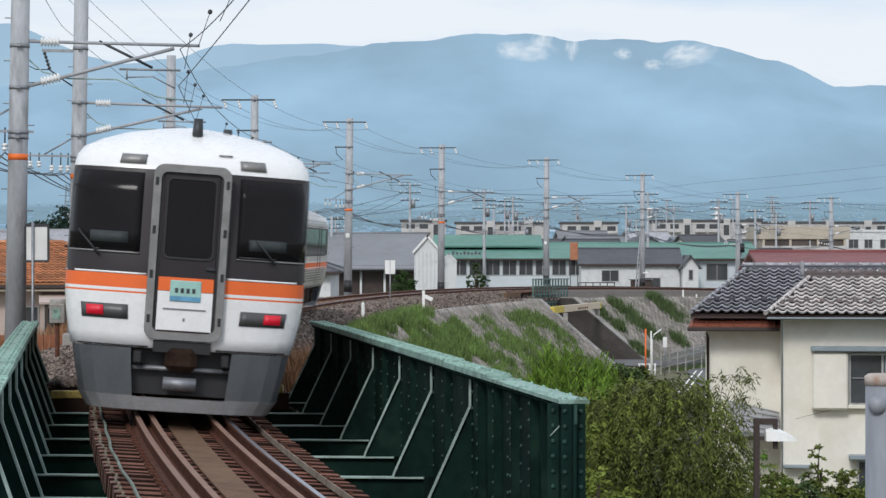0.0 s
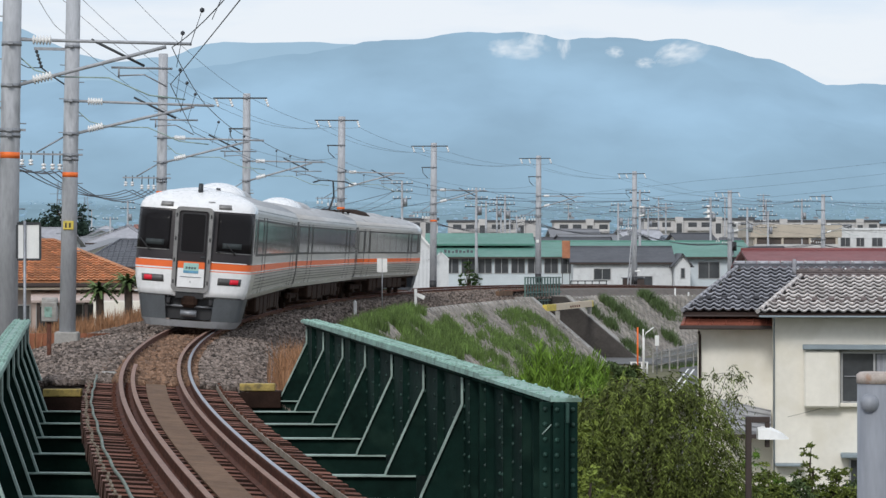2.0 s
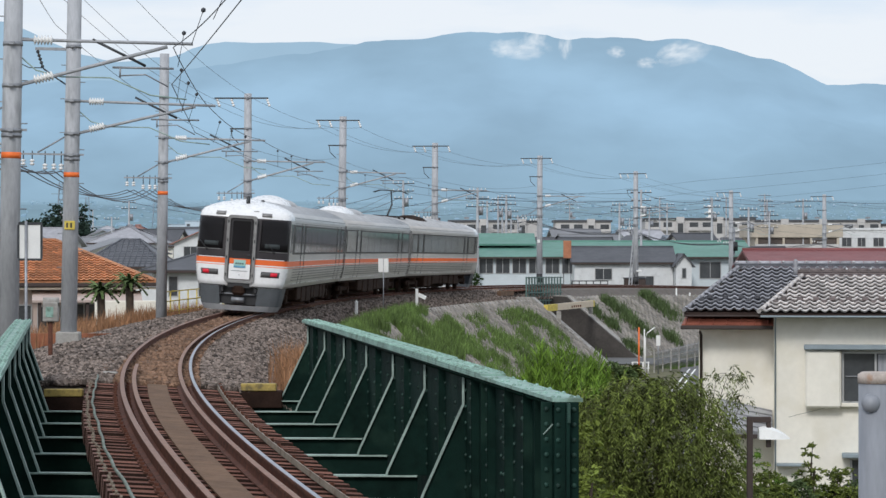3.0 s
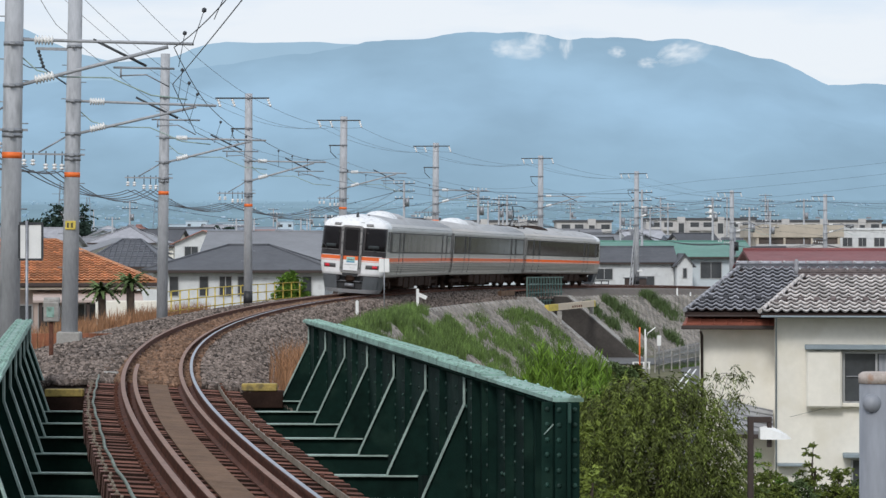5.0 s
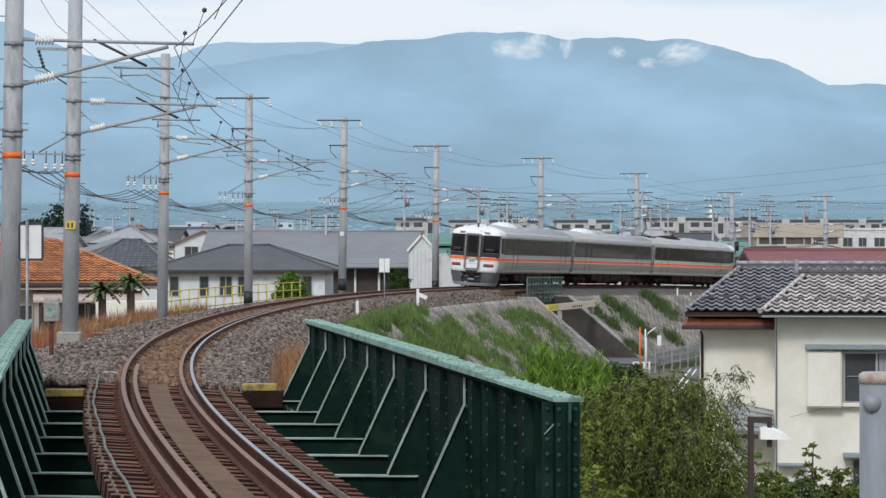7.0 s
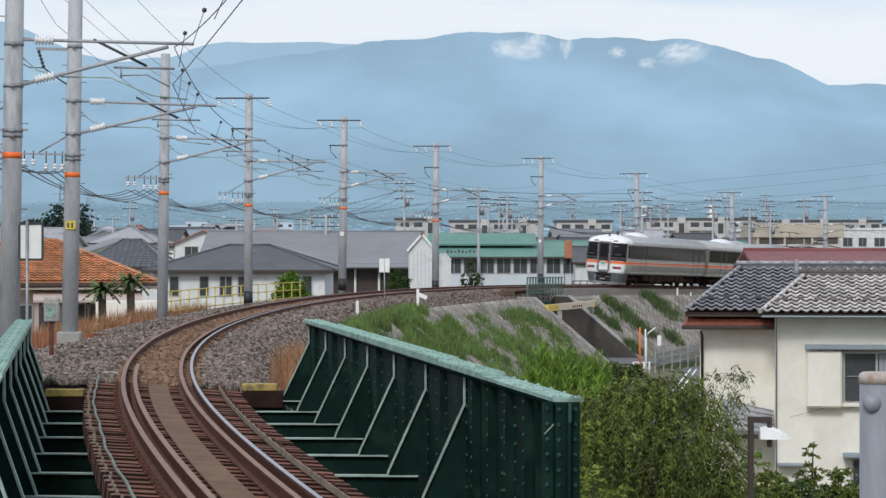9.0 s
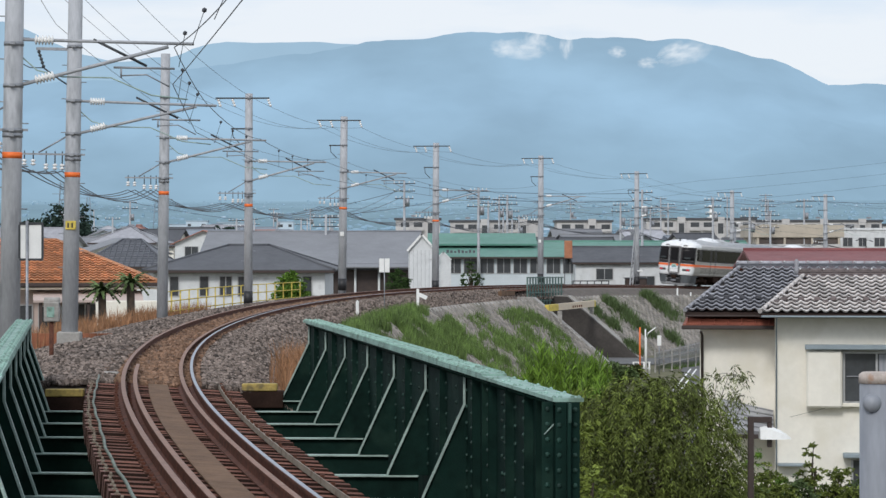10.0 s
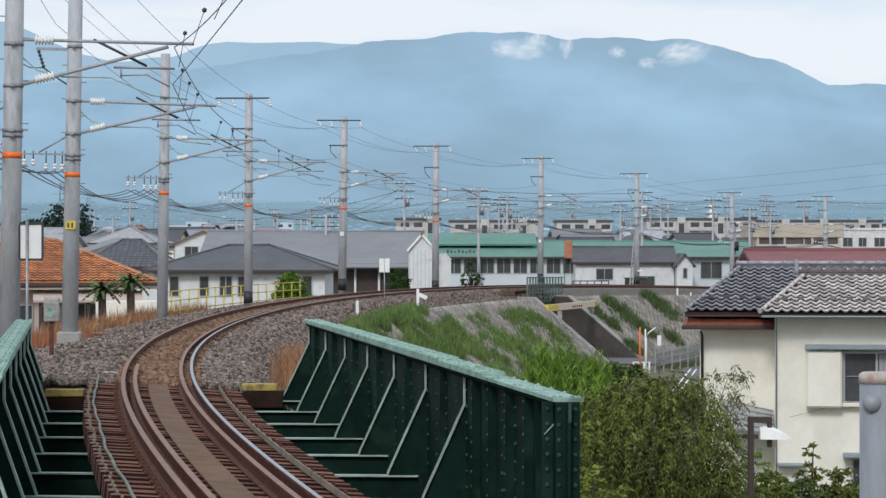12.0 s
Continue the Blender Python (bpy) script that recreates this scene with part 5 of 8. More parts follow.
def building(name, label, x0, x1, y0, y1, eave, ridge, roof, wall_m, roof_m, over=0.5, rx0=None, rx1=None, windows=(), rib=0.0, base=None, category="house", turn=0.0):
    """A house with its front at y0. roof: 'hip', 'gable' (ridge across), 'front' (gable faces the viewer), 'flat'."""
    cx = (x0 + x1) / 2
    h = thing(name, label, category, at=pose(cx, y0, 0, rz=turn))
    x0, x1, y1 = x0 - cx, x1 - cx, y1 - y0
    y0 = 0.0
    base = GROUND_Z - 0.2 if base is None else base
    bm = bmesh.new()
    box(bm, x0, x1, y0, y1, base, eave)
    if roof == "front":
        slabp = [(x0, eave), (x1, eave), (0, ridge - 0.1)]
        loft(bm, [[(x, y0, z) for x, z in slabp], [(x, y1, z) for x, z in slabp]], None, True, True)
    if roof == "gable":
        ym = (y0 + y1) / 2
        slabp = [(y0, eave), (y1, eave), (ym, ridge - 0.1)]
        loft(bm, [[(x0, y, z) for y, z in slabp], [(x1, y, z) for y, z in slabp]], None, True, True)
    bmesh.ops.recalc_face_normals(bm, faces=bm.faces)
    part("wall", bm, B[wall_m], h)
    ym = (y0 + y1) / 2
    e0, e1, f0, f1 = x0 - over, x1 + over, y0 - over, y1 + over
    run = (ridge - eave) / (ym - y0)
    ez = eave - over * run * 0.6
    bm = bmesh.new()
    if roof == "flat":
        box(bm, e0, e1, f0, f1, eave + 0.002, ridge, bevel=0.03)
    else:
        if roof == "hip":
            ra = (x0 + (ym - y0)) if rx0 is None else rx0 - cx
            rb = (x1 - (ym - y0)) if rx1 is None else rx1 - cx
        else:
            ra, rb = e0, e1
        if roof == "front":
            for sx in (-1, 1):
                slab(bm, [(sx * (x1 + over), f0, eave - over * (ridge - eave) / (x1)), (sx * (x1 + over), f1, eave - over * (ridge - eave) / x1), (0, f1, ridge), (0, f0, ridge)], 0.1)
        else:
            slab(bm, [(e0, f0, ez), (e1, f0, ez), (rb, ym, ridge), (ra, ym, ridge)], 0.12)
            slab(bm, [(e0, f1, ez), (ra, ym, ridge), (rb, ym, ridge), (e1, f1, ez)], 0.12)
            if roof == "hip":
                slab(bm, [(e0, f1, ez), (e0, f0, ez), (ra, ym, ridge)], 0.12)
                slab(bm, [(e1, f0, ez), (e1, f1, ez), (rb, ym, ridge)], 0.12)
    part("roof", bm, B[roof_m], h, "")
    if roof not in ("flat", "front"):
        bm = bmesh.new()
        tube(bm, [(ra, ym, ridge), (rb, ym, ridge)], 0.11, 6)
        if roof == "hip":
            for p in ((e0, f0, ez), (e0, f1, ez)):
                tube(bm, [p, (ra, ym, ridge)], 0.09, 6)
            for p in ((e1, f0, ez), (e1, f1, ez)):
                tube(bm, [p, (rb, ym, ridge)], 0.09, 6)
        part("ridge_cap", bm, B[roof_m], h)
        bm = bmesh.new()
        box(bm, e0, e1, f0 - 0.06, f0 + 0.02, ez - 0.2, ez - 0.04, bevel=0.02)
        part("gutter", bm, B["trim"], h)
        if rib:
            bm = bmesh.new()
            n = max(2, int((e1 - e0) / rib))
            for k in range(1, n):
                x = e0 + (e1 - e0) * k / n
                # ribs stop where the hips cut them
                f = min(1.0, (x - e0) / max(ra - e0, 1e-3), (e1 - x) / max(e1 - rb, 1e-3)) if roof == "hip" else 1.0
                if f > 0.05:
                    tube(bm, [(x, f0, ez + 0.03), (x, f0 + (ym - f0) * f, ez + 0.03 + (ridge - ez) * f)], 0.045, 4)
            rows = int((ym - f0) / rib)
            for k in range(1, rows):
                g = k / rows
                xa, xb = (e0 + (ra - e0) * g, e1 + (rb - e1) * g)
                tube(bm, [(xa, f0 + (ym - f0) * g, ez + 0.015 + (ridge - ez) * g), (xb, f0 + (ym - f0) * g, ez + 0.015 + (ridge - ez) * g)], 0.03, 4)
            part("tiling", bm, B[roof_m], h)["kind"] = "stuff"
    for wx0, wx1, wz0, wz1, n in windows:
        add_window(h, wx0 - cx, wx1 - cx, y0, wz0, wz1, n)
    return h


TILE_W = 0.238


def tile_mesh(name, m, w=0.245, l=0.345):
    """One wavy clay tile: a low pan with a raised roll and a turned-down front lip."""
    bm = bmesh.new()
    prof = [(0, 0.016), (0.03, 0.042), (0.06, 0.052), (0.09, 0.042), (0.12, 0.016), (0.165, 0.0), (0.21, 0.0), (w, 0.016)]
    rows = [[(x, 0.045, z - 0.015) for x, z in prof], [(x, 0.0, z + 0.03) for x, z in prof], [(x, 0.012, z + 0.04) for x, z in prof], [(x, l, z) for x, z in prof]]
    loft(bm, rows, None, False)
    bmesh.ops.recalc_face_normals(bm, faces=bm.faces)
    for f in bm.faces:
        if f.normal.z < -0.1:
            f.normal_flip()
    return mesh_of(name, bm, m)


def tiled_plane(parent, mesh, eave_y, eave_z, ridge_y, ridge_z, xe0, xe1, xr0, xr1, as_parts):
    """Courses of tiles from eave to ridge; the first ones are parts, the rest one joined piece."""
    dy, dz = ridge_y - eave_y, ridge_z - eave_z
    ln = math.hypot(dy, dz)
    tilt = math.atan2(dz, dy)
    rows = int(ln / 0.29)
    verts, faces = [], []
    base_v = [v.co.copy() for v in mesh.vertices]
    base_f = [tuple(p.vertices) for p in mesh.polygons]
    made = 0
    rng = random.Random(3)
    for r in range(rows):
        f = r / rows
        xa, xb = xe0 + (xr0 - xe0) * f, xe1 + (xr1 - xe1) * f
        k0 = math.ceil((xa - xe0) / TILE_W)
        k1 = int((xb - xe0) / TILE_W)
        for k in range(k0, k1):
            m = Matrix.Translation((xe0 + k * TILE_W, eave_y + dy * f, eave_z + dz * f + 0.05)) @ Euler((tilt - 0.12 + rng.uniform(-0.01, 0.01), 0, rng.uniform(-0.012, 0.012))).to_matrix().to_4x4()
            if made < as_parts and xe0 + k * TILE_W < xe0 + 8:
                t = new("roof_tile", mesh)
                t.parent = parent
                t.matrix_basis = m
                made += 1
            else:
                i = len(verts)
                verts += [m @ v for v in base_v]
                faces += [tuple(i + j for j in p) for p in base_f]
    me = bpy.data.meshes.new("roof_tiles")
    me.from_pydata(verts, [], faces)
    me.materials.append(mesh.materials[0])
    ob = new("roof_tiles", me)
    ob.parent = parent
    ob["kind"] = "stuff"


def build_tile_house():
    h = thing("tiled_house", "cream two-storey house with grey wave-tiled roofs", "house", at=Matrix.Translation((8.24, 64, 0)) @ pose(0, 0, 0, rz=-7) @ Matrix.Translation((-8.24, -64, 0)))
    bm = bmesh.new()
    box(bm, 8.24, 18.5, 64.0, 72.5, GROUND_Z - 0.2, 0.42)
    part("wall", bm, B["cream"], h, "cream rendered wall")
    bm = bmesh.new()
    box(bm, 6.36, 8.238, 65.0, 72.5, GROUND_Z - 0.2, 0.42)
    part("wall", bm, B["cream"], h, "cream rendered wall")
    # roofs: boards beneath, tiles above
    bm = bmesh.new()
    slab(bm, [(7.86, 63.3, 0.47), (19.0, 63.3, 0.47), (18.0, 66.24, 1.33), (9.0, 66.24, 1.33)], 0.1)
    slab(bm, [(7.86, 63.3, 0.47), (9.0, 66.24, 1.33), (7.86, 69.2, 0.47)], 0.1)
    part("roof_deck", bm, B["trim"], h)
    bm = bmesh.new()
    slab(bm, [(6.0, 64.5, 0.47), (19.0, 64.5, 0.47), (18.5, 68.0, 1.53), (7.36, 68.0, 1.53)], 0.1)
    slab(bm, [(6.0, 64.5, 0.47), (7.36, 68.0, 1.53), (6.6, 72.1, 0.47)], 0.1)
    slab(bm, [(6.6, 72.1, 0.47), (7.36, 68.0, 1.53), (18.5, 68.0, 1.53), (19.0, 72.1, 0.47)], 0.1)
    part("roof_deck", bm, B["trim"], h)
    light, dark = tile_mesh("light_tile", B["tile_grey"]), tile_mesh("dark_tile", B["tile_dark"])
    tiled_plane(h, light, 63.2, 0.47, 66.24, 1.34, 7.86, 15.0, 9.0, 15.0, 200)
    tiled_plane(h, dark, 64.4, 0.47, 68.0, 1.54, 6.0, 15.0, 7.36, 15.0, 100)
    # stacked ridges: flat courses under a round cap, with pale end studs
    for xa, xb, y, z, m, mc in ((8.85, 18.2, 66.24, 1.36, "ridge_brown", "ridge_brown"), (7.25, 18.5, 68.0, 1.54, "tile_far", "tile_dark")):
        for k in range(3):
            bm = bmesh.new()
            box(bm, xa - 0.02 * k, xb, y - 0.11 + 0.012 * k, y + 0.11, z + 0.05 * k, z + 0.05 * k + 0.042, bevel=0.008)
            part("ridge_course", bm, B[m], h, "stacked flat ridge tiles")
        n = int((xb - xa) / 0.3)
        for k in range(n):
            bm = bmesh.new()
            p, q = xa + (xb - xa) * k / n, xa + (xb - xa) * (k + 0.96) / n
            tube(bm, [(p, y, z + 0.15), (q, y, z + 0.15)], [0.055, 0.06], 8)
            part("ridge_cap", bm, B[mc], h)
            if k % 2 == 0:
                bm = bmesh.new()
                tube(bm, [(p + 0.02, y - 0.05, z + 0.19), (p + 0.06, y - 0.055, z + 0.19)], 0.025, 6)
                part("ridge_stud", bm, B["stud"], h, "pale ridge tie")
    for pts, m in ((((7.86, 63.22, 0.53), (9.0, 66.24, 1.42)), "tile_grey"), (((6.0, 64.42, 0.53), (7.36, 68.0, 1.62)), "tile_dark")):
        a, b = map(Vector, pts)
        n = int((b - a).length / 0.27)
        for k in range(n):
            bm = bmesh.new()
            p, q = a.lerp(b, k / n), a.lerp(b, (k + 0.98) / n)
            tube(bm, [p, q - Vector((0, 0, 0.01))], [0.055, 0.048], 8)
            part("hip_tile", bm, B[m], h)
    bm = bmesh.new()
    tube(bm, [(8.80, 66.2, 1.40), (8.80, 66.2, 1.56), (8.80, 66.2, 1.62), (8.80, 66.2, 1.74), (8.80, 66.2, 1.80)], [0.07, 0.065, 0.045, 0.065, 0.025], 9)
    part("ridge_end", bm, B["tile_dark"], h, "dark tile finial")
    # snow guards: two staggered rows of hooked tiles
    for x0, y0, z0, slope, n, m in ((6.35, 64.4, 0.47, (1.54 - 0.47) / 3.6, 8, "snow"), (8.2, 63.2, 0.47, (1.34 - 0.47) / 3.04, 20, "ridge_brown")):
        for row in (0, 1):
            dy = 0.62 + 0.25 * row
            for k in range(n):
                x = x0 + 0.40 * k + 0.2 * row
                bm = bmesh.new()
                box(bm, x, x + 0.15, y0 + dy, y0 + dy + 0.05, z0 + slope * dy + 0.06, z0 + slope * dy + 0.16, bevel=0.02)
                part("snow_guard", bm, B[m], h)
    # gutters, canopy, pipes
    for x0, x1, y, z, m in ((7.9, 18.9, 63.18, 0.38, "canopy"), (6.0, 7.9, 64.38, 0.36, "trim")):
        bm = bmesh.new()
        box(bm, x0, x1, y - 0.05, y + 0.05, z + 0.005, z + 0.05, bevel=0.012)
        part("gutter", bm, B[m], h)
    bm = bmesh.new()
    slab(bm, [(5.95, 64.3, 0.17), (8.23, 64.3, 0.17), (8.23, 64.99, 0.40), (6.05, 64.99, 0.40)], 0.05)
    for k in range(7):
        tube(bm, [(6.05 + 0.34 * k, 64.3, 0.18), (6.08 + 0.34 * k, 64.98, 0.41)], 0.018, 4)
    part("canopy", bm, B["rust"], h, "brown-red metal canopy")
    bm = bmesh.new()
    box(bm, 5.92, 8.22, 64.22, 64.29, 0.05, 0.15, bevel=0.02)
    tube(bm, [(6.40, 64.45, -0.02), (6.42, 64.9, -0.12), (6.42, 64.93, -4.6)], 0.035, 8)
    part("downpipe", bm, B["trim"], h, "dark brown downpipe")
    bm = bmesh.new()
    tube(bm, [(8.27, 63.2, 0.36), (8.27, 63.92, 0.2), (8.27, 63.93, -4.6)], 0.02, 8)
    part("downpipe", bm, B["canopy"], h, "grey downpipe")
    # lower lean-to roof
    bm = bmesh.new()
    slab(bm, [(7.2, 63.7, -2.42), (8.2, 63.7, -2.52), (8.2, 64.98, -2.02), (6.85, 64.98, -1.72)], 0.08)
    part("lean_to_roof", bm, B["lean"], h, "grey lean-to roof")
    for k in range(6):
        f = k / 5
        bm = bmesh.new()
        tube(bm, [(7.15 - 0.3 * f, 63.7 + 1.25 * f, -2.40 + 0.68 * f), (8.2, 63.7 + 1.25 * f, -2.48 + 0.46 * f)], 0.022, 4)
        part("roof_batten", bm, B["lean"], h)
    bm = bmesh.new()
    box(bm, 7.15, 8.2, 63.62, 63.7, -2.62, -2.52, bevel=0.01)
    part("lean_to_gutter", bm, B["trim"], h)
    # shutter box, window, canopies
    bm = bmesh.new()
    box(bm, 9.0, 9.88, 63.66, 63.998, -1.86, -0.44, bevel=0.05)
    part("shutter_box", bm, B["cream"], h, "cream metal shutter box")
    bm = bmesh.new()
    box(bm, 8.97, 13.2, 63.55, 63.998, -0.42, -0.30, bevel=0.02)
    part("window_canopy", bm, B["canopy"], h, "blue-grey metal window canopy")
    bm = bmesh.new()
    box(bm, 9.88, 13.0, 63.78, 63.998, -1.83, -1.74, bevel=0.01)
    part("window_sill", bm, B["cream"], h)
    add_window(h, 9.95, 11.5, 63.97, -1.7, -0.52, 2)
    bm = bmesh.new()
    box(bm, 10.78, 11.45, 63.935, 63.944, -1.68, -0.54)
    part("curtain", bm, B["curtain"], h, "grey net curtain")
    bm = bmesh.new()
    box(bm, 9.99, 11.48, 63.9, 63.94, -1.1, -1.07, bevel=0.005)
    part("window_bar", bm, M["steel"], h)
    bm = bmesh.new()
    box(bm, 9.9, 12.5, 63.55, 63.998, -3.08, -2.97, bevel=0.02)
    part("window_canopy", bm, B["canopy"], h, "blue-grey metal window canopy")
    add_window(h, 10.15, 11.6, 63.97, -4.0, -3.15, 2)
    bm = bmesh.new()
    box(bm, 8.3, 9.0, 63.6, 63.99, -3.3, -3.24, bevel=0.01)
    part("back_door_canopy", bm, B["canopy"], h)
    for x, z in ((8.9, -2.3),):
        bm = bmesh.new()
        tube(bm, [(x - 0.3, 63.9, z + 0.2), (x + 2.0, 63.9, z + 0.8)], 0.004, 4)
        part("cable", bm, M["wire"], h)


build_tile_house()
orange_house = building("orange_roof_house", "house with an orange tiled hip roof and pinkish walls", -23.3, -12.5, 105, 113, 0.93, 2.42, "hip", "pink", "tile_orange", 0.9, -19.8, -15.7,
         [(-17.35, -16.75, -1.5, -0.25, 1), (-16.45, -15.6, -1.7, -0.3, 1), (-15.3, -13.9, -1.8, -0.2, 2)], turn=9)
tiled_plane(orange_house, tile_mesh("orange_tile", B["tile_orange"]), -0.9, 0.73, 4.0, 2.42, -6.3, 6.3, -1.9, 2.2, 60)


def orange_house_details(h):
    # deep boarded eaves, a porch roof and dark posts below the tiles
    bm = bmesh.new()
    box(bm, -6.2, 6.2, -0.85, -0.02, 0.42, 0.5)
    part("soffit", bm, B["beige"], h, "brown boarded eaves")
    bm = bmesh.new()
    slab(bm, [(1.2, -1.9, 0.0), (5.6, -1.9, 0.0), (5.6, -0.02, 0.35), (1.2, -0.02, 0.35)], 0.09)
    part("porch_roof", bm, B["pink"], h, "pinkish porch roof")
    for x in (1.5, 3.4, 5.3):
        bm = bmesh.new()
        box(bm, x - 0.07, x + 0.07, -1.75, -1.6, GROUND_Z, -0.02)
        part("porch_post", bm, B["trim"], h)


orange_house_details(orange_house)
building("dark_roof_house", "house with a dark grey tiled hip roof", -25.6, -20.4, 186, 194, 1.0, 2.75, "hip", "offwhite", "tile_far", 0.7, -23.6, -22.2, rib=0.4)
building("meeting_hall", "long off-white house with a dark grey hip roof", -17.4, -7.1, 155, 167, 0.9, 2.3, "hip", "offwhite", "slate", 0.6, -13.4, -10.8,
         [(-16.4, -15.9, -0.75, 0.4, 1), (-14.6, -14.1, -0.75, 0.4, 1), (-13.4, -12.7, -0.75, 0.4, 2), (-12.3, -11.9, -0.75, 0.4, 1), (-9.6, -8.8, -0.75, 0.4, 2), (-8.4, -7.9, -0.75, 0.4, 1)])
warehouse = building("warehouse", "large warehouse with a broad grey metal roof", -18.5, -2.0, 196, 216, 1.0, 3.45, "gable", "slate_mid", "slate_mid", 0.3, rib=0.0, category="warehouse")
white_shed = building("white_shed", "white corrugated shed with a steep gable", -2.35, -0.55, 176, 184, 2.05, 3.1, "front", "offwhite", "offwhite", 0.12, category="shed")
building("white_lean_to", "low white lean-to beside the shed", -0.5, 0.55, 177, 183, 1.4, 1.9, "front", "offwhite", "offwhite", 0.05, category="shed")


def warehouse_details():
    # dark shade panel for the bay under the eaves, second roof line, white posts
    bm = bmesh.new()
    box(bm, 1.2, 7.6, -0.25, -0.02, -4.7, 0.45)
    part("open_bay", bm, B["trim"], warehouse, "dark panel standing for the shade of the loading bay")
    for x in (1.3, 3.6, 5.4):
        bm = bmesh.new()
        tube(bm, [(x, -0.45, -4.7), (x, -0.45, 0.75)], 0.09, 8)
        part("bay_post", bm, B["offwhite"], warehouse, "pale steel post")
    bm = bmesh.new()
    slab(bm, [(-0.5, -1.6, 0.72), (8.0, -1.6, 0.72), (8.0, 0.1, 1.0), (-0.5, 0.1, 1.0)], 0.1)
    part("canopy_roof", bm, B["slate_mid"], warehouse, "grey metal canopy")
    for sx in (-1, 1):
        bm = bmesh.new()
        slab(bm, [(sx * 1.05, -0.2, 1.98), (0, -0.2, 3.16), (0, -0.13, 3.16), (sx * 1.05, -0.13, 1.98)], 0.14)
        part("barge_board", bm, M["white"], white_shed, "white barge board")
    for k in range(7):
        bm = bmesh.new()
        box(bm, -0.85 + 0.27 * k, -0.835 + 0.27 * k, -0.012, 0.0, -4.5, 2.0)
        part("siding_seam", bm, B["slate_mid"], white_shed)


warehouse_details()


def build_green_hall():
    h = building("green_roof_hall", "long pale hall with a green metal roof and a window row", -1.0, 27.0, 226, 244, 1.45, 2.75, "gable", "bluewhite", "green", 0.6, category="hall")
    bm = bmesh.new()
    cx = 13.0
    slab(bm, [(-1.4 - cx, 4.5, 2.5), (8.4 - cx, 4.5, 2.5), (8.4 - cx, 9, 3.5), (-1.4 - cx, 9, 3.5)], 0.15)
    slab(bm, [(-1.4 - cx, 13.5, 2.5), (8.4 - cx, 13.5, 2.5), (8.4 - cx, 9, 3.5), (-1.4 - cx, 9, 3.5)], 0.15)
    part("upper_roof", bm, B["green"], h, "raised green roof")
    x = 0.4
    k = 0
    while x < 11.6:
        add_window(h, x - cx, x + 1.15 - cx, 0, -0.05, 1.22, 2)
        x += 1.45
        k += 1
    add_window(h, 22.6 - cx, 24.4 - cx, 0, -0.5, 0.9, 2)
    bm = bmesh.new()
    for j in range(8):
        box(bm, 0.3 - cx + 0.33 * j, 0.52 - cx + 0.33 * j, 1.02, 1.06, 1.72, 2.0 - 0.06 * (j % 3))
    part("roof_lettering_bars", bm, B["slate"], h, "dark lettering bars")


build_green_hall()
building("dark_roof_bungalow", "off-white house with a dark grey metal gable roof", 11.4, 19.9, 222, 230, 1.0, 2.25, "gable", "offwhite", "slate", 0.35,
         windows=[(13.2, 14.6, -0.55, 0.35, 2), (16.8, 18.2, -1.1, -0.3, 2)])
building("porch_wing", "small gabled wing with a dark roof", 19.95, 21.3, 220, 226, 0.9, 1.7, "front", "offwhite", "slate", 0.3, windows=[(20.5, 20.8, -0.4, 0.4, 1)])
building("red_roof_house", "house with a dark red metal roof", 14.6, 24.0, 118, 126, 1.25, 2.02, "gable", "cream", "red", 0.4)
beige_block = building("beige_block", "beige concrete block with a deep roof edge and dark balcony", 36.4, 46.2, 300, 312, 3.4, 4.9, "flat", "beige", "beige", 0.4, windows=[(38.2, 41.0, 1.9, 3.2, 2), (41.6, 45.6, 1.9, 3.2, 2)], category="building")
building("white_block", "white flat-roofed building with small windows", 47.6, 56, 312, 322, 4.3, 4.6, "flat", "offwhite", "offwhite", 0.1,
         windows=[(48.4, 49.5, 2.4, 3.4, 2), (50.3, 51.2, 2.4, 3.4, 2), (52.2, 53.4, 2.4, 3.4, 2)], category="building")


def beige_block_details():
    # flat dark panel on the wall imitates the shade of a recess
    bm = bmesh.new()
    box(bm, -4.7, 4.7, -0.09, -0.004, 2.66, 3.30)
    part("balcony_recess", bm, B["recess"], beige_block, "dark panel standing for the shaded balcony recess")
    bm = bmesh.new()
    box(bm, -4.9, 4.9, -0.5, -0.1, 1.7, 2.62, bevel=0.02)
    part("balcony_front", bm, B["greybeige"], beige_block, "pale balcony front")
    for x in (-4.7, -1.6, 1.6, 4.7):
        bm = bmesh.new()
        box(bm, x - 0.12, x + 0.12, -0.4, -0.1, 2.62, 3.36)
        part("pillar", bm, B["beige"], beige_block)


beige_block_details()


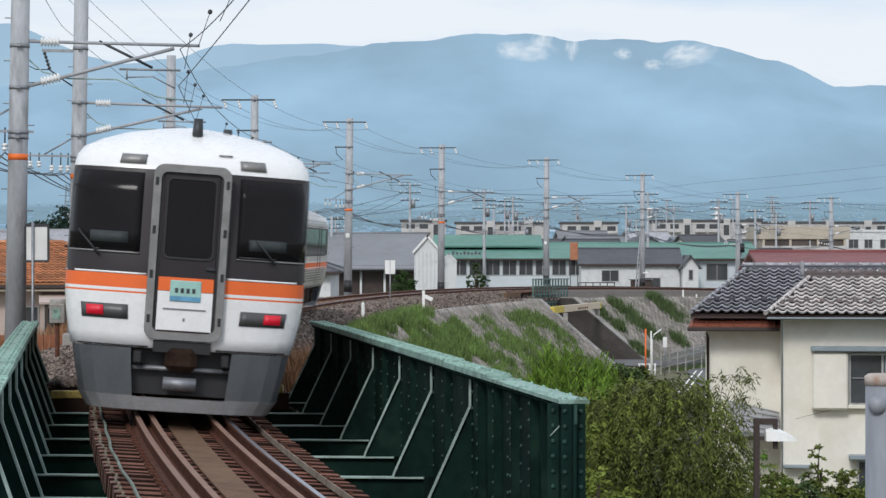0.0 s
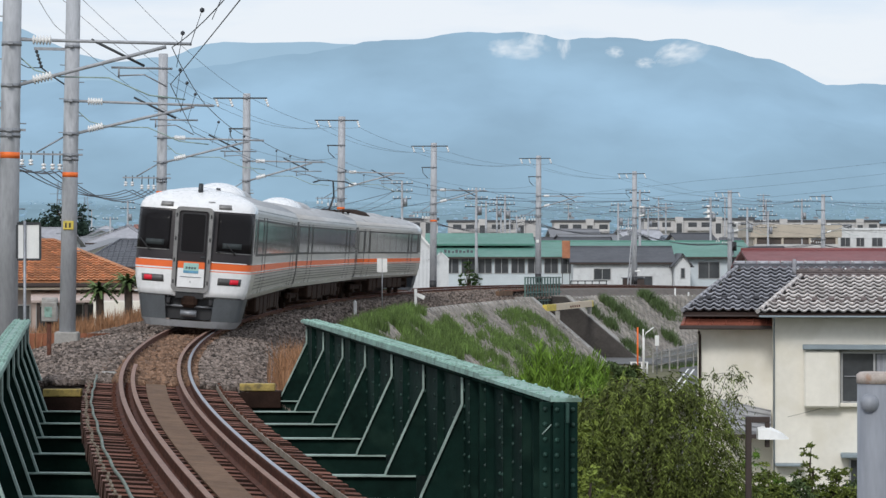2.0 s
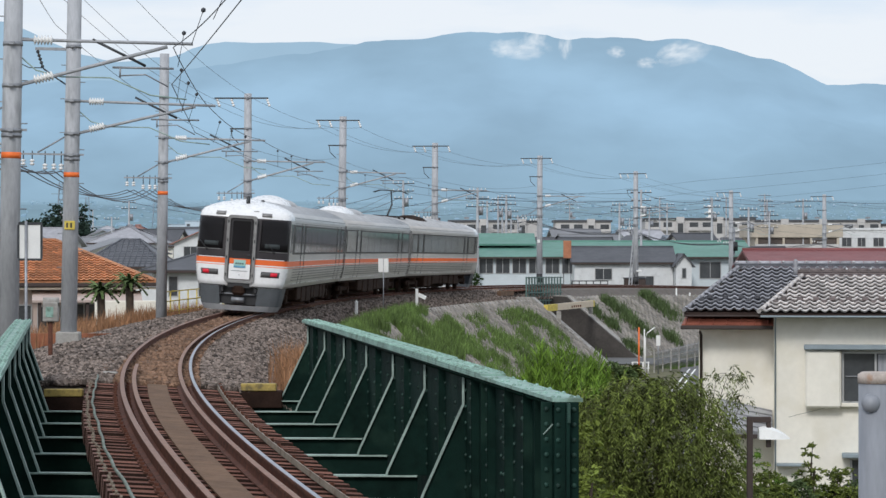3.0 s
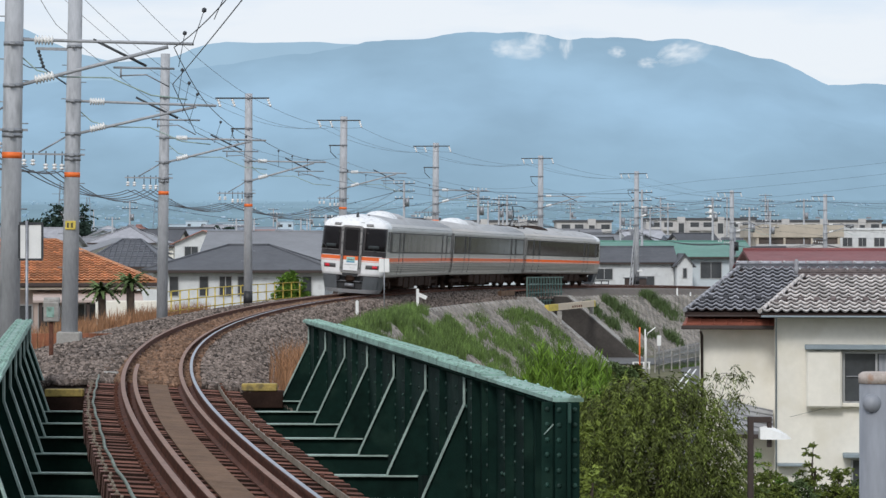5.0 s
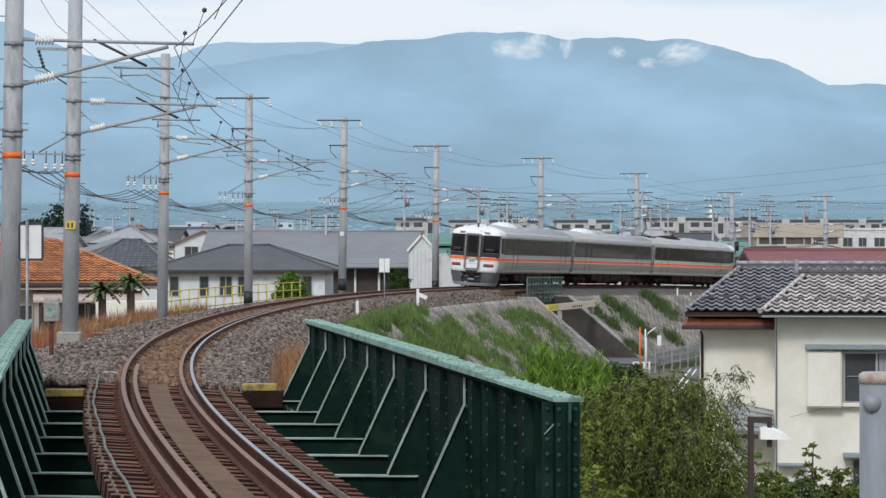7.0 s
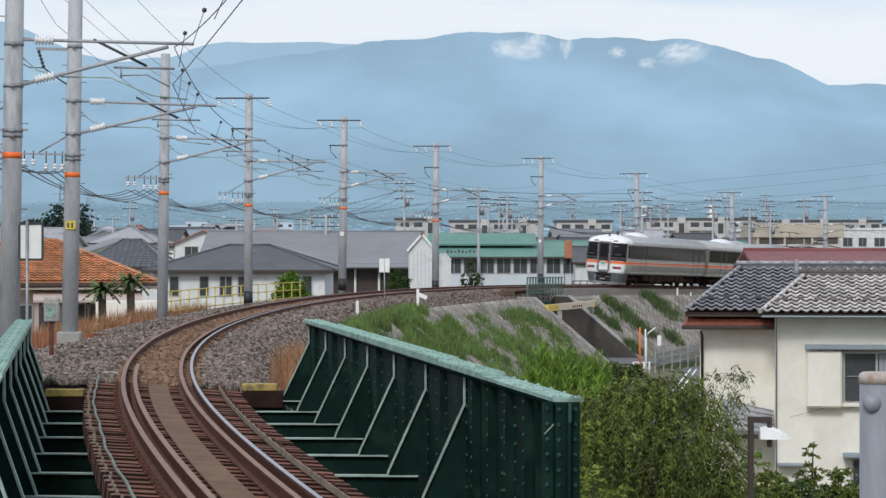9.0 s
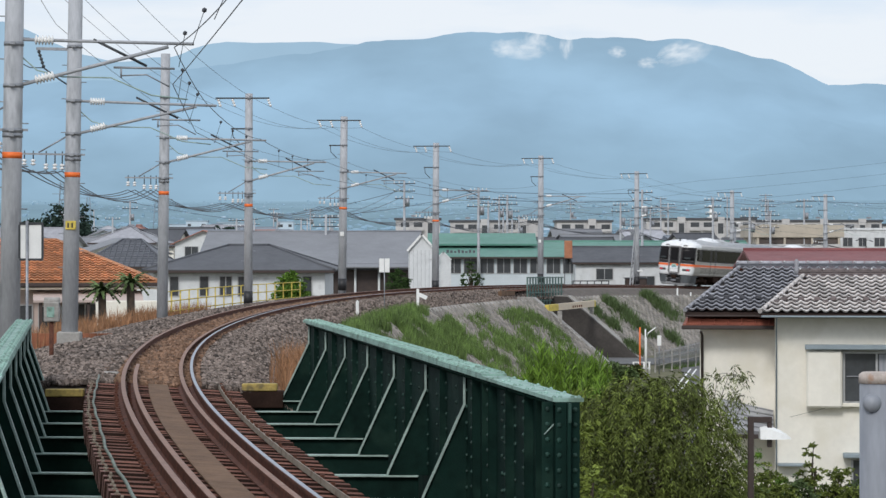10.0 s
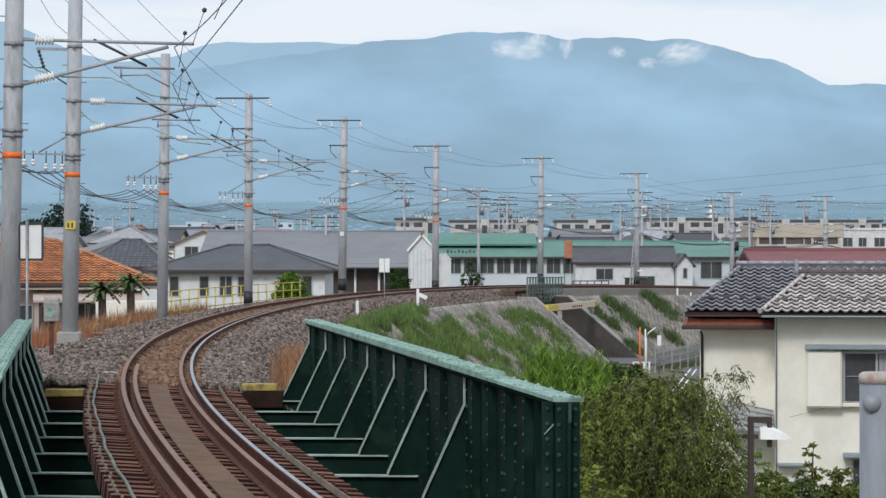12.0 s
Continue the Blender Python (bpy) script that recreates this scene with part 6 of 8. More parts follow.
def build_apartments():
    rng = random.Random(21)
    for px0, px1, d, top in ((-7.8, -0.5, 425, 7.2), (1.2, 16.5, 430, 6.9), (18.5, 27.5, 420, 6.8), (33.5, 51.5, 425, 7.2), (52.0, 74.0, 435, 7.0), (75, 92, 440, 6.4)):
        h = building("apartment_block", "pale low apartment block with dark roof edge and stair bays", px0, px1, d, d + 9, top - 0.35, top, "flat", "greybeige", "slate", 0.25, base=-5, category="apartment block")
        h["group"] = "apartment blocks"
        cx = (px0 + px1) / 2
        x = px0 + 0.8
        k = 0
        while x < px1 - 1.6:
            if k % 3 == 2:
                bm = bmesh.new()
                box(bm, x - cx, x + 1.3 - cx, -0.5, 0.05, -4.8, top + 0.15)
                part("stair_bay", bm, B["greybeige"], h)
                bm = bmesh.new()
                box(bm, x + 0.2 - cx, x + 1.1 - cx, -0.53, -0.49, top - 2.6, top - 0.9)
                part("stair_opening", bm, B["pane"], h)
            else:
                for z in (top - 1.75, top - 4.3):
                    bm = bmesh.new()
                    box(bm, x - cx, x + 1.5 - cx, -0.06, 0.03, z, z + 1.05)
                    w = part("window", bm, B["alu"], h)
                    bm = bmesh.new()
                    box(bm, x + 0.06 - cx, x + 1.44 - cx, -0.08, -0.05, z + 0.06, z + 0.99)
                    part("pane", bm, B["pane"], w)
                    bm = bmesh.new()
                    box(bm, x - 0.15 - cx, x + 1.65 - cx, -0.75, -0.02, z - 0.35, z - 0.28)
                    box(bm, x - 0.15 - cx, x + 1.65 - cx, -0.75, -0.68, z - 0.28, z + 0.22)
                    part("balcony", bm, B["greybeige"], h, "pale balcony front")
            if k % 4 == 1:
                bm = bmesh.new()
                tube(bm, [(x - cx, 2.0, top), (x - cx, 2.0, top + 0.9)], 0.03, 5)
                box(bm, x - 0.4 - cx, x + 0.4 - cx, 1.9, 2.1, top + 0.2, top + 0.5)
                part("roof_aerial", bm, M["steel"], h)
            x += 2.15
            k += 1


build_apartments()


# ---- small far houses ----
def build_mid_houses():
    rng = random.Random(9)
    roofs = ["slate", "slate_mid", "tile_dark", "slate", "slate_mid", "roof_far", "roof_warm"]
    spots = [(-33, 200), (-38, 230), (-30, 245), (-45, 270), (-36, 290), (-26, 280), (-52, 330), (-41, 340), (-30, 345), (-21, 330), (-60, 390), (-48, 400), (-14, 300), (8.5, 285), (16, 290), (22, 280), (29, 285), (31, 270), (27, 300), (12, 310), (57, 280), (62, 300)]
    more = random.Random(31)
    spots += [(more.uniform(0.052, 0.118) * y, y) for y in [262 + 6 * k for k in range(18)]]
    spots += [(more.uniform(-0.148, -0.07) * y, y) for y in [300 + 14 * k for k in range(22)]]
    for x, y in spots:
        w = rng.uniform(6, 10)
        kind = rng.choice(("gable", "hip", "front"))
        e = rng.uniform(1.2, 2.6) + max(0, (y - 250) * 0.012)
        if x > 5:
            e, w = e - 0.9, 0.75 * w
        building("town_house", "town house with grey roof among others", x - w / 2, x + w / 2, y, y + rng.uniform(6, 8), e, e + rng.uniform(1.3, 1.9), kind, rng.choice(("offwhite", "cream", "bluewhite", "offwhite")),
                 rng.choice(roofs), 0.5, windows=[(x - 2.0, x - 0.6, e - 1.6, e - 0.5, 2), (x + 0.8, x + 1.9, e - 1.6, e - 0.5, 2)], turn=rng.uniform(-25, 25))["group"] = "town houses"


def build_far_town():
    rng = random.Random(4)
    # blue aerial haze is mixed into every wall, roof and wood colour
    pal = [material("hazed_pale_wall", (0.225, 0.345, 0.44), 0.8, vary=0.1), material("hazed_grey_roof", (0.205, 0.325, 0.42), 0.8, vary=0.1), material("hazed_wood", (0.185, 0.30, 0.375), 0.9, vary=0.2), material("hazed_warm_roof", (0.36, 0.46, 0.54), 0.8, vary=0.1)]
    verts, faces, mats = [], [], []
    for k in range(5200):
        y = 900 + 2250 * rng.random() ** 1.7
        x = rng.uniform(-0.2, 0.19) * y
        w, l, h = rng.uniform(0.6, 1.7), rng.uniform(1.2, 2.4), rng.uniform(0.7, 1.7) * (1.7 if rng.random() < 0.05 else 1)
        z = rise(y) - 0.5
        i = len(verts)
        verts += [(x + sx * w, y + sy * l, z) for sx, sy in ((-1, -1), (1, -1), (1, 1), (-1, 1))]
        verts += [(x + sx * w, y + sy * l, z + h) for sx, sy in ((-1, -1), (1, -1), (1, 1), (-1, 1))]
        verts += [(x - w * 0.9, y, z + h * 1.4), (x + w * 0.9, y, z + h * 1.4)]
        faces += [(i, i + 1, i + 5, i + 4), (i + 1, i + 2, i + 6, i + 5), (i + 3, i, i + 4, i + 7), (i + 4, i + 5, i + 9, i + 8), (i + 6, i + 7, i + 8, i + 9), (i + 5, i + 6, i + 9), (i + 7, i + 4, i + 8)]
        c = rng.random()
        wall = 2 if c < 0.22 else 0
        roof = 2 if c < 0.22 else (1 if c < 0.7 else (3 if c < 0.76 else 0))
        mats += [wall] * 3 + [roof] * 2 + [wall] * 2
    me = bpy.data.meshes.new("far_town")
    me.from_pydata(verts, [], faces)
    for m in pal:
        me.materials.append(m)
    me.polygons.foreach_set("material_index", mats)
    tagged(new("far_town", me), "countless small houses on the far plain in haze-tinted colours", "town", kind="stuff")


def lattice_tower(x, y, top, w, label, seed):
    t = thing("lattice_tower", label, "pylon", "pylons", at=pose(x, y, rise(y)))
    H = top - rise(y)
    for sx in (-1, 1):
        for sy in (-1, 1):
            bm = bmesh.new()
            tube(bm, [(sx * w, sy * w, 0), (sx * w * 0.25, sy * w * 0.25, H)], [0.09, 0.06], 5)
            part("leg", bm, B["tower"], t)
    n = max(4, int(H / 2.2))
    for k in range(n):
        a, b = 1 - 0.75 * k / n, 1 - 0.75 * (k + 1) / n
        bm = bmesh.new()
        for s in (-1, 1):
            tube(bm, [(s * w * a, -w * a, H * k / n), (-s * w * b, -w * b, H * (k + 1) / n)], 0.035, 4)
        part("brace", bm, B["tower"], t)
    for f in (0.78, 0.88, 0.98):
        bm = bmesh.new()
        box(bm, -w * 1.5, w * 1.5, -0.06, 0.06, H * f - 0.05, H * f + 0.05)
        part("cross_arm", bm, B["tower"], t)


build_mid_houses()
build_far_town()
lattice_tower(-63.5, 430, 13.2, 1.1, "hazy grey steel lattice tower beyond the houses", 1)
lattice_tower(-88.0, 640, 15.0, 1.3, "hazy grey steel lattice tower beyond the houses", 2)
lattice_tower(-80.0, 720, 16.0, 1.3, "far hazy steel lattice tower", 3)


def build_white_tower():
    t = thing("roof_tower", "white steel tower with platforms above the apartments", "tower", at=pose(46.4, 446, 0))
    bm = bmesh.new()
    tube(bm, [(0, 0, -4.7), (0, 0, 9.6)], 0.35, 10)
    part("shaft", bm, M["white"], t)
    for z in (7.4, 8.3, 9.2):
        bm = bmesh.new()
        tube(bm, [(0, 0, z), (0, 0, z + 0.22)], 0.75, 12)
        part("platform", bm, M["white"], t)
    bm = bmesh.new()
    tube(bm, [(0, 0, 9.6), (0, 0, 11.2)], 0.06, 6)
    part("aerial", bm, M["steel"], t)


build_white_tower()


def build_far_blocks():
    rng = random.Random(58)
    for k in range(16):
        y = rng.uniform(620, 980)
        x = (rng.uniform(-0.112, -0.052) if k < 11 else rng.uniform(-0.15, -0.115)) * y
        w, top = rng.uniform(3.0, 9.0), 2.06 + rng.uniform(30, 52) / 4565 * y
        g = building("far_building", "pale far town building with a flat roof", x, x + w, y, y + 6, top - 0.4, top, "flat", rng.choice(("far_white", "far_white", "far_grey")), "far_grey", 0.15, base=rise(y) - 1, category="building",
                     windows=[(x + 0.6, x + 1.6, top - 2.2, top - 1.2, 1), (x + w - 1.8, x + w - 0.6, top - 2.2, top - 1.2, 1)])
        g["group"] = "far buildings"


build_far_blocks()


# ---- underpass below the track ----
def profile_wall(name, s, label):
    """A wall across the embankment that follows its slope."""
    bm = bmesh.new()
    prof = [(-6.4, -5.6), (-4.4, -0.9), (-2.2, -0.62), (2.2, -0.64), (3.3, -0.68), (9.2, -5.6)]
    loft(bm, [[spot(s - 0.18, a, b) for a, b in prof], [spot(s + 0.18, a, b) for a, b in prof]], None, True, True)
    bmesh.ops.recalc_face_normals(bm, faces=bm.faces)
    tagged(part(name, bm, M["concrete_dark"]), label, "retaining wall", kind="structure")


M["rail_green"] = material("green_railing_paint", (0.10, 0.165, 0.145), 0.6, vary=0.2, scale=5)
M["plate_pale"] = material("pale_peach_paint", (0.68, 0.56, 0.42), 0.6, vary=0.1, scale=3)


def build_underpass():
    profile_wall("underpass_wall", 133.0, "dark retaining wall of the road underpass")
    profile_wall("underpass_wall", 142.4, "dark retaining wall of the road underpass")
    for s0, s1 in ((131.9, 132.85), (142.55, 143.75)):
        bm = bmesh.new()
        prof = [(2.3, -0.60), (3.3, -0.60), (9.1, -5.54), (9.1, -5.9), (3.3, -1.0), (2.3, -1.0)]
        loft(bm, [[spot(s0, a, b) for a, b in prof], [spot(s1, a, b) for a, b in prof]], None, True, True)
        bmesh.ops.recalc_face_normals(bm, faces=bm.faces)
        tagged(part("coping", bm, M["concrete"]), "pale concrete coping along the underpass wall", "coping", kind="structure")
    bm = bmesh.new()
    rows = []
    for lat in (-40, -20, -10, -4, 0, 4, 8, 12):
        a, b = spot(133.2, lat, 0), spot(142.2, lat, 0)
        a.z = b.z = GROUND_Z + 0.05
        rows.append([a, b])
    p = rows[-1]
    rows.append([Vector((13.0, 141, GROUND_Z + 0.05)), Vector((18.5, 146, GROUND_Z + 0.05))])
    rows.append([Vector((11.0, 110, GROUND_Z + 0.05)), Vector((16.5, 112, GROUND_Z + 0.05))])
    rows.append([Vector((6.0, 70, GROUND_Z + 0.05)), Vector((11.5, 80, GROUND_Z + 0.05))])
    loft(bm, rows, None, False)
    bmesh.ops.recalc_face_normals(bm, faces=bm.faces)
    tagged(part("road", bm, M["asphalt"]), "grey asphalt lane leading under the railway", "road", kind="structure")
    deck = thing("underpass_bridge", "small steel girder span carrying the track over the lane", "bridge")
    for lat in (-1.3, 1.3):
        sweep("girder", [(lat - 0.12, -0.18), (lat + 0.12, -0.18), (lat + 0.12, -0.85), (lat - 0.12, -0.85)], 132.6, 142.8, 1.0, M["girder"], deck)
    sweep("deck_plate", [(-1.9, -0.2), (2.0, -0.2), (2.0, -0.28), (-1.9, -0.28)], 132.6, 142.8, 1.0, M["timber"], deck)
    # timber edge
    sweep("edge_timber", [(1.9, -0.5), (2.1, -0.5), (2.1, -0.22), (1.9, -0.22)], 128.6, 132.6, 1.0, M["plate"], deck, label="brown edge timber")
    rail = thing("guard_railing", "green painted steel railing beside the underpass", "railing")
    s = 135.0
    while s < 145.6:
        bm = bmesh.new()
        p = spot(s, 2.35, -1.35)
        box(bm, p.x - 0.05, p.x + 0.05, p.y - 0.05, p.y + 0.05, p.z, p.z + 1.92)
        part("post", bm, M["rail_green"], rail)
        s += 0.82
    for up in (0.53, 0.10, -0.4, -0.9):
        sweep("bar", [(2.31, up - 0.03), (2.39, up - 0.03), (2.39, up + 0.03), (2.31, up + 0.03)], 135.0, 145.4, 1.2, M["rail_green"], rail)
    # height limit beam
    g = thing("height_limit_beam", "yellow and white height limit beam on grey posts", "height limiter")
    a, b = Vector((6.05, 150.3, -1.58)), Vector((9.36, 160, -1.51))
    d = (b - a).normalized()
    for f0, f1, m in ((0, 0.2, "yellow"), (0.2, 0.97, "plate_pale"), (0.97, 1, "yellow")):
        bm = bmesh.new()
        p, q = a.lerp(b, f0), a.lerp(b, f1)
        n = Vector((d.y, -d.x, 0)) * 0.12
        up = Vector((0, 0, 0.38))
        loft(bm, [[p - n, p + n, p + n + up, p - n + up], [q - n, q + n, q + n + up, q - n + up]], None, True, True)
        bmesh.ops.recalc_face_normals(bm, faces=bm.faces)
        part("beam", bm, M[m], g, "faded yellow beam face" if m == "yellow" else "pale beam face")
    bm = bmesh.new()
    for k in range(5):
        p = a.lerp(b, 0.5 + 0.045 * k) + Vector((0.118, -0.118, 0.08))
        box(bm, p.x - 0.04, p.x + 0.04, p.y - 0.01, p.y + 0.01, p.z, p.z + 0.12)
    part("lettering_bars", bm, M["rail"], g)
    for x, y, z0, z1 in ((6.78, 149.7, -2.75, -1.55), (9.2, 159.6, -1.95, -1.5)):
        bm = bmesh.new()
        box(bm, x - 0.13, x + 0.13, y - 0.13, y + 0.13, z0, z1, bevel=0.02)
        part("post", bm, M["concrete"], g)


def build_stone_pitching():
    rng = random.Random(8)
    verts, faces = [], []
    a0, a1 = Vector((3.32, -0.66)), Vector((9.2, -5.7))
    L = (a1 - a0).length
    for s0, s1 in ((58, 132.4), (143.0, 215)):
        s = s0
        col = 0
        while s < s1:
            t = 0.02 + (0.2 if col % 2 else 0)
            while t < L - 0.5:
                w = 0.36 * rng.uniform(0.85, 1.05)
                p0, p1 = a0.lerp(a1, t / L), a0.lerp(a1, min(1, (t + w) / L))
                hgt = rng.uniform(0.015, 0.055)
                n = Vector((0.63, 0.77)) * hgt
                c = [spot(s + 0.03, p0.x, p0.y, 0.0), spot(s + 0.5, p0.x, p0.y), spot(s + 0.5, p1.x, p1.y), spot(s + 0.03, p1.x, p1.y)]
                e = [spot(s + 0.06, p0.x + n.x + 0.02, p0.y + n.y), spot(s + 0.47, p0.x + n.x + 0.02, p0.y + n.y), spot(s + 0.47, p1.x + n.x - 0.02, p1.y + n.y), spot(s + 0.06, p1.x + n.x - 0.02, p1.y + n.y)]
                i = len(verts)
                verts += c + e
                faces += [(i + 4, i + 5, i + 6, i + 7), (i, i + 1, i + 5, i + 4), (i + 1, i + 2, i + 6, i + 5), (i + 2, i + 3, i + 7, i + 6), (i + 3, i, i + 4, i + 7)]
                t += 0.42
            s += 0.54
            col += 1
    me = bpy.data.meshes.new("stone_pitching")
    me.from_pydata(verts, [], faces)
    me.materials.append(STONE)
    tagged(new("stone_pitching", me), "grey stone blocks pitched on the embankment slope", "stone pitching", kind="stuff")


STONE = material("pitched_grey_stone", (0.255, 0.228, 0.20), 0.95, vary=0.3, scale=0.35, bump=0.4, bump_scale=20, pieces=0.28, stain=(0.165, 0.155, 0.115))
build_underpass()
build_stone_pitching()


# ---- plants ----
V = {
    "leaf": material("green_leaf", (0.12, 0.152, 0.034), 0.75, spec=0.18, vary=0.4, scale=1.6, pieces=0.6),
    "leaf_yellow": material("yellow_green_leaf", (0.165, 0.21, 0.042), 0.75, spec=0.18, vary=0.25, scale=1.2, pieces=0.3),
    "leaf_dark": material("deep_green_leaf", (0.045, 0.085, 0.025), 0.75, spec=0.18, vary=0.3, scale=1.0, pieces=0.4),
    "leaf_bright": material("fresh_green_leaf", (0.11, 0.20, 0.03), 0.75, spec=0.18, vary=0.3, scale=1.0, pieces=0.4),
    "leaf_weed": material("dull_weed_leaf", (0.085, 0.125, 0.048), 0.75, spec=0.18, vary=0.35, scale=1.0, pieces=0.4),
    "leaf_bamboo": material("bamboo_grass_leaf", (0.125, 0.215, 0.03), 0.75, spec=0.18, vary=0.35, scale=1.2, pieces=0.5),
    # distance haze put into the green of the far trees
    "leaf_far": material("hazed_evergreen", (0.035, 0.058, 0.045), 0.8, spec=0.1, vary=0.3, scale=0.4, pieces=0.3),
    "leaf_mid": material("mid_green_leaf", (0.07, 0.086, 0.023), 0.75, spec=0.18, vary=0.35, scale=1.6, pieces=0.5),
    "bark": material("brown_bark", (0.06, 0.042, 0.03), 0.9, vary=0.3, scale=6, bump=0.6),
}


def leaf_at(verts, faces, p, d, side, l, w):
    i = len(verts)
    verts += [p, p + d * l * 0.45 + side * w, p + d * l, p + d * l * 0.45 - side * w]
    faces.append((i, i + 1, i + 2, i + 3))


def tree(name, label, x, y, z_ground, z_top, rx, ry, leaves, leaf_len, leaf_w, mat, droop=0.6, seed=1, z_low=None, clumps=40, category="tree"):
    """A trunk with limbs, twigs that arch outwards and leaves along the twigs."""
    rng = random.Random(seed)
    t = thing(name, label, category, at=pose(x, y, z_ground))
    H = z_top - z_ground
    low = 0.3 * H if z_low is None else z_low - z_ground
    bm = bmesh.new()
    r0 = 0.02 * H + 0.02
    tube(bm, [(0, 0, -0.2), (rng.uniform(-0.1, 0.1), 0, H * 0.3), (rng.uniform(-0.2, 0.2), rng.uniform(-0.2, 0.2), H * 0.75)], [r0, r0 * 0.7, r0 * 0.3], 8)
    part("trunk", bm, V["bark"], t, "brown trunk")
    ends = []
    for k in range(clumps):
        a = rng.uniform(0, 6.283)
        rr = math.sqrt(rng.random()) * rng.uniform(0.75, 1.12)
        zz = low + (H - low) * (1 - 0.6 * rr * rr * rng.uniform(0.6, 1)) * rng.uniform(0.4, 1.0)
        ends.append(Vector((math.cos(a) * rr * rx, math.sin(a) * rr * ry, max(low, zz))))
    for k in range(min(9, clumps)):
        bm = bmesh.new()
        e = ends[k]
        s = Vector((0, 0, H * rng.uniform(0.2, 0.55)))
        tube(bm, [s, s.lerp(e, 0.5) + Vector((0, 0, 0.12 * H)), e], [r0 * 0.45, r0 * 0.28, r0 * 0.08], 6)
        part("limb", bm, V["bark"], t)
    verts, faces = [], []
    per = max(1, leaves // clumps)
    for e in ends:
        twigs = max(3, per // 14)
        for j in range(twigs):
            a = rng.uniform(0, 6.283)
            out = Vector((math.cos(a), math.sin(a), rng.uniform(-0.1, 0.8))).normalized()
            reach = rng.uniform(0.25, 0.65) * min(rx, ry) * 0.85
            p = e + Vector((rng.gauss(0, 0.12), rng.gauss(0, 0.12), rng.gauss(0, 0.1))) * rx
            for q in range(per // twigs):
                f = (q + rng.random()) / (per // twigs)
                c = p + out * reach * f + Vector((0, 0, -droop * reach * f * f))
                d = (out * (1 - f * 0.5) + Vector((rng.gauss(0, 0.5), rng.gauss(0, 0.5), rng.gauss(0, 0.35) - droop * (0.3 + f)))).normalized()
                sd = d.cross(Vector((rng.gauss(0, 1), rng.gauss(0, 1), rng.gauss(0, 1)))).normalized()
                leaf_at(verts, faces, c, d, sd, leaf_len * rng.uniform(0.6, 1.25), leaf_w * rng.uniform(0.7, 1.2))
    me = bpy.data.meshes.new("crown")
    me.from_pydata(verts, [], faces)
    me.materials.append(V[mat])
    ob = new("crown", me)
    ob.parent = t
    return t


def spray_tree(name, label, x, y, lobes, seed, density=180, length=(0.30, 0.72), limb=1.0):
    """A trunk, a limb to each lobe of the crown, and drooping sprays of paired leaflets on the lobes."""
    rng = random.Random(seed)
    t = thing(name, label, "tree", at=pose(x, y, GROUND_Z))
    top = max(l[2] for l in lobes) - GROUND_Z
    bm = bmesh.new()
    tube(bm, [(0, 0, -0.2), (0.08, 0.05, top * 0.3), (-0.05, 0, top * 0.75)], [0.13, 0.1, 0.05], 8)
    part("trunk", bm, V["bark"], t, "brown trunk")
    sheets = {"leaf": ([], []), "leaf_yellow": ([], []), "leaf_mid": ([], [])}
    twig = bmesh.new()
    for cx, cy, cz, rx, ry, rz in lobes:
        c = Vector((cx, cy, cz - GROUND_Z))
        start = Vector((0, 0, max(0.6, c.z * rng.uniform(0.35, 0.6))))
        mid = start.lerp(c, 0.55) + Vector((0, 0, 0.2))
        bm = bmesh.new()
        tube(bm, [start, mid, c], [0.045 * limb, 0.028 * limb, 0.012 * limb], 6)
        part("limb", bm, V["bark"], t)
        n = max(10, int(density * (rx * rz + rx * ry) * 1.7))
        for k in range(n):
            a, el = rng.uniform(0, 6.283), math.asin(rng.uniform(-0.45, 1.0))
            u = Vector((math.cos(a) * math.cos(el), math.sin(a) * math.cos(el), math.sin(el)))
            r = rng.uniform(0.55, 1.08)
            p = c + Vector((u.x * rx, u.y * ry, u.z * rz)) * r
            out = Vector((u.x + rng.gauss(0, 0.35), u.y + rng.gauss(0, 0.35), max(-0.2, 0.5 * u.z + rng.gauss(0, 0.2)))).normalized()
            ln, fall = rng.uniform(*length), rng.uniform(0.8, 2.0)
            # yellow leaves only on upper lobes: sunlit top, shaded base, painted by colour
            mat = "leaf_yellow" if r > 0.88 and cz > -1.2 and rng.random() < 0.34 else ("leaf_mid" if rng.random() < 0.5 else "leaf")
            verts, faces = sheets[mat]
            pairs = int(ln * 23)
            last = p
            for q in range(1, pairs):
                f = q / pairs
                pos = p + out * ln * f + Vector((0, 0, -fall * ln * f * f))
                along = (out + Vector((0, 0, -2 * fall * f))).normalized()
                side = along.cross(Vector((0, 0, 1)))
                side = side.normalized() if side.length > 0.01 else Vector((1, 0, 0))
                for sg in (-1, 1):
                    d = (along * 0.75 + side * sg * 0.75 + Vector((rng.gauss(0, 0.2), rng.gauss(0, 0.2), -0.35 + rng.gauss(0, 0.2)))).normalized()
                    sd = d.cross(Vector((rng.gauss(0, 0.6), rng.gauss(0, 0.6), 1))).normalized()
                    leaf_at(verts, faces, pos, d, sd, rng.uniform(0.075, 0.15) * (1.1 - 0.4 * f), rng.uniform(0.009, 0.014))
            if k % 11 == 0:
                tube(twig, [c.lerp(p, 0.3), p, p + out * ln * 0.5 + Vector((0, 0, -fall * ln * 0.25))], [0.007, 0.005, 0.002], 3, cap=False)
    part("twig", twig, V["bark"], t)["kind"] = "stuff"
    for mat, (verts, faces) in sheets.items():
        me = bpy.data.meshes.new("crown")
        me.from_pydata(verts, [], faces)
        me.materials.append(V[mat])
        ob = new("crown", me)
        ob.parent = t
    return t


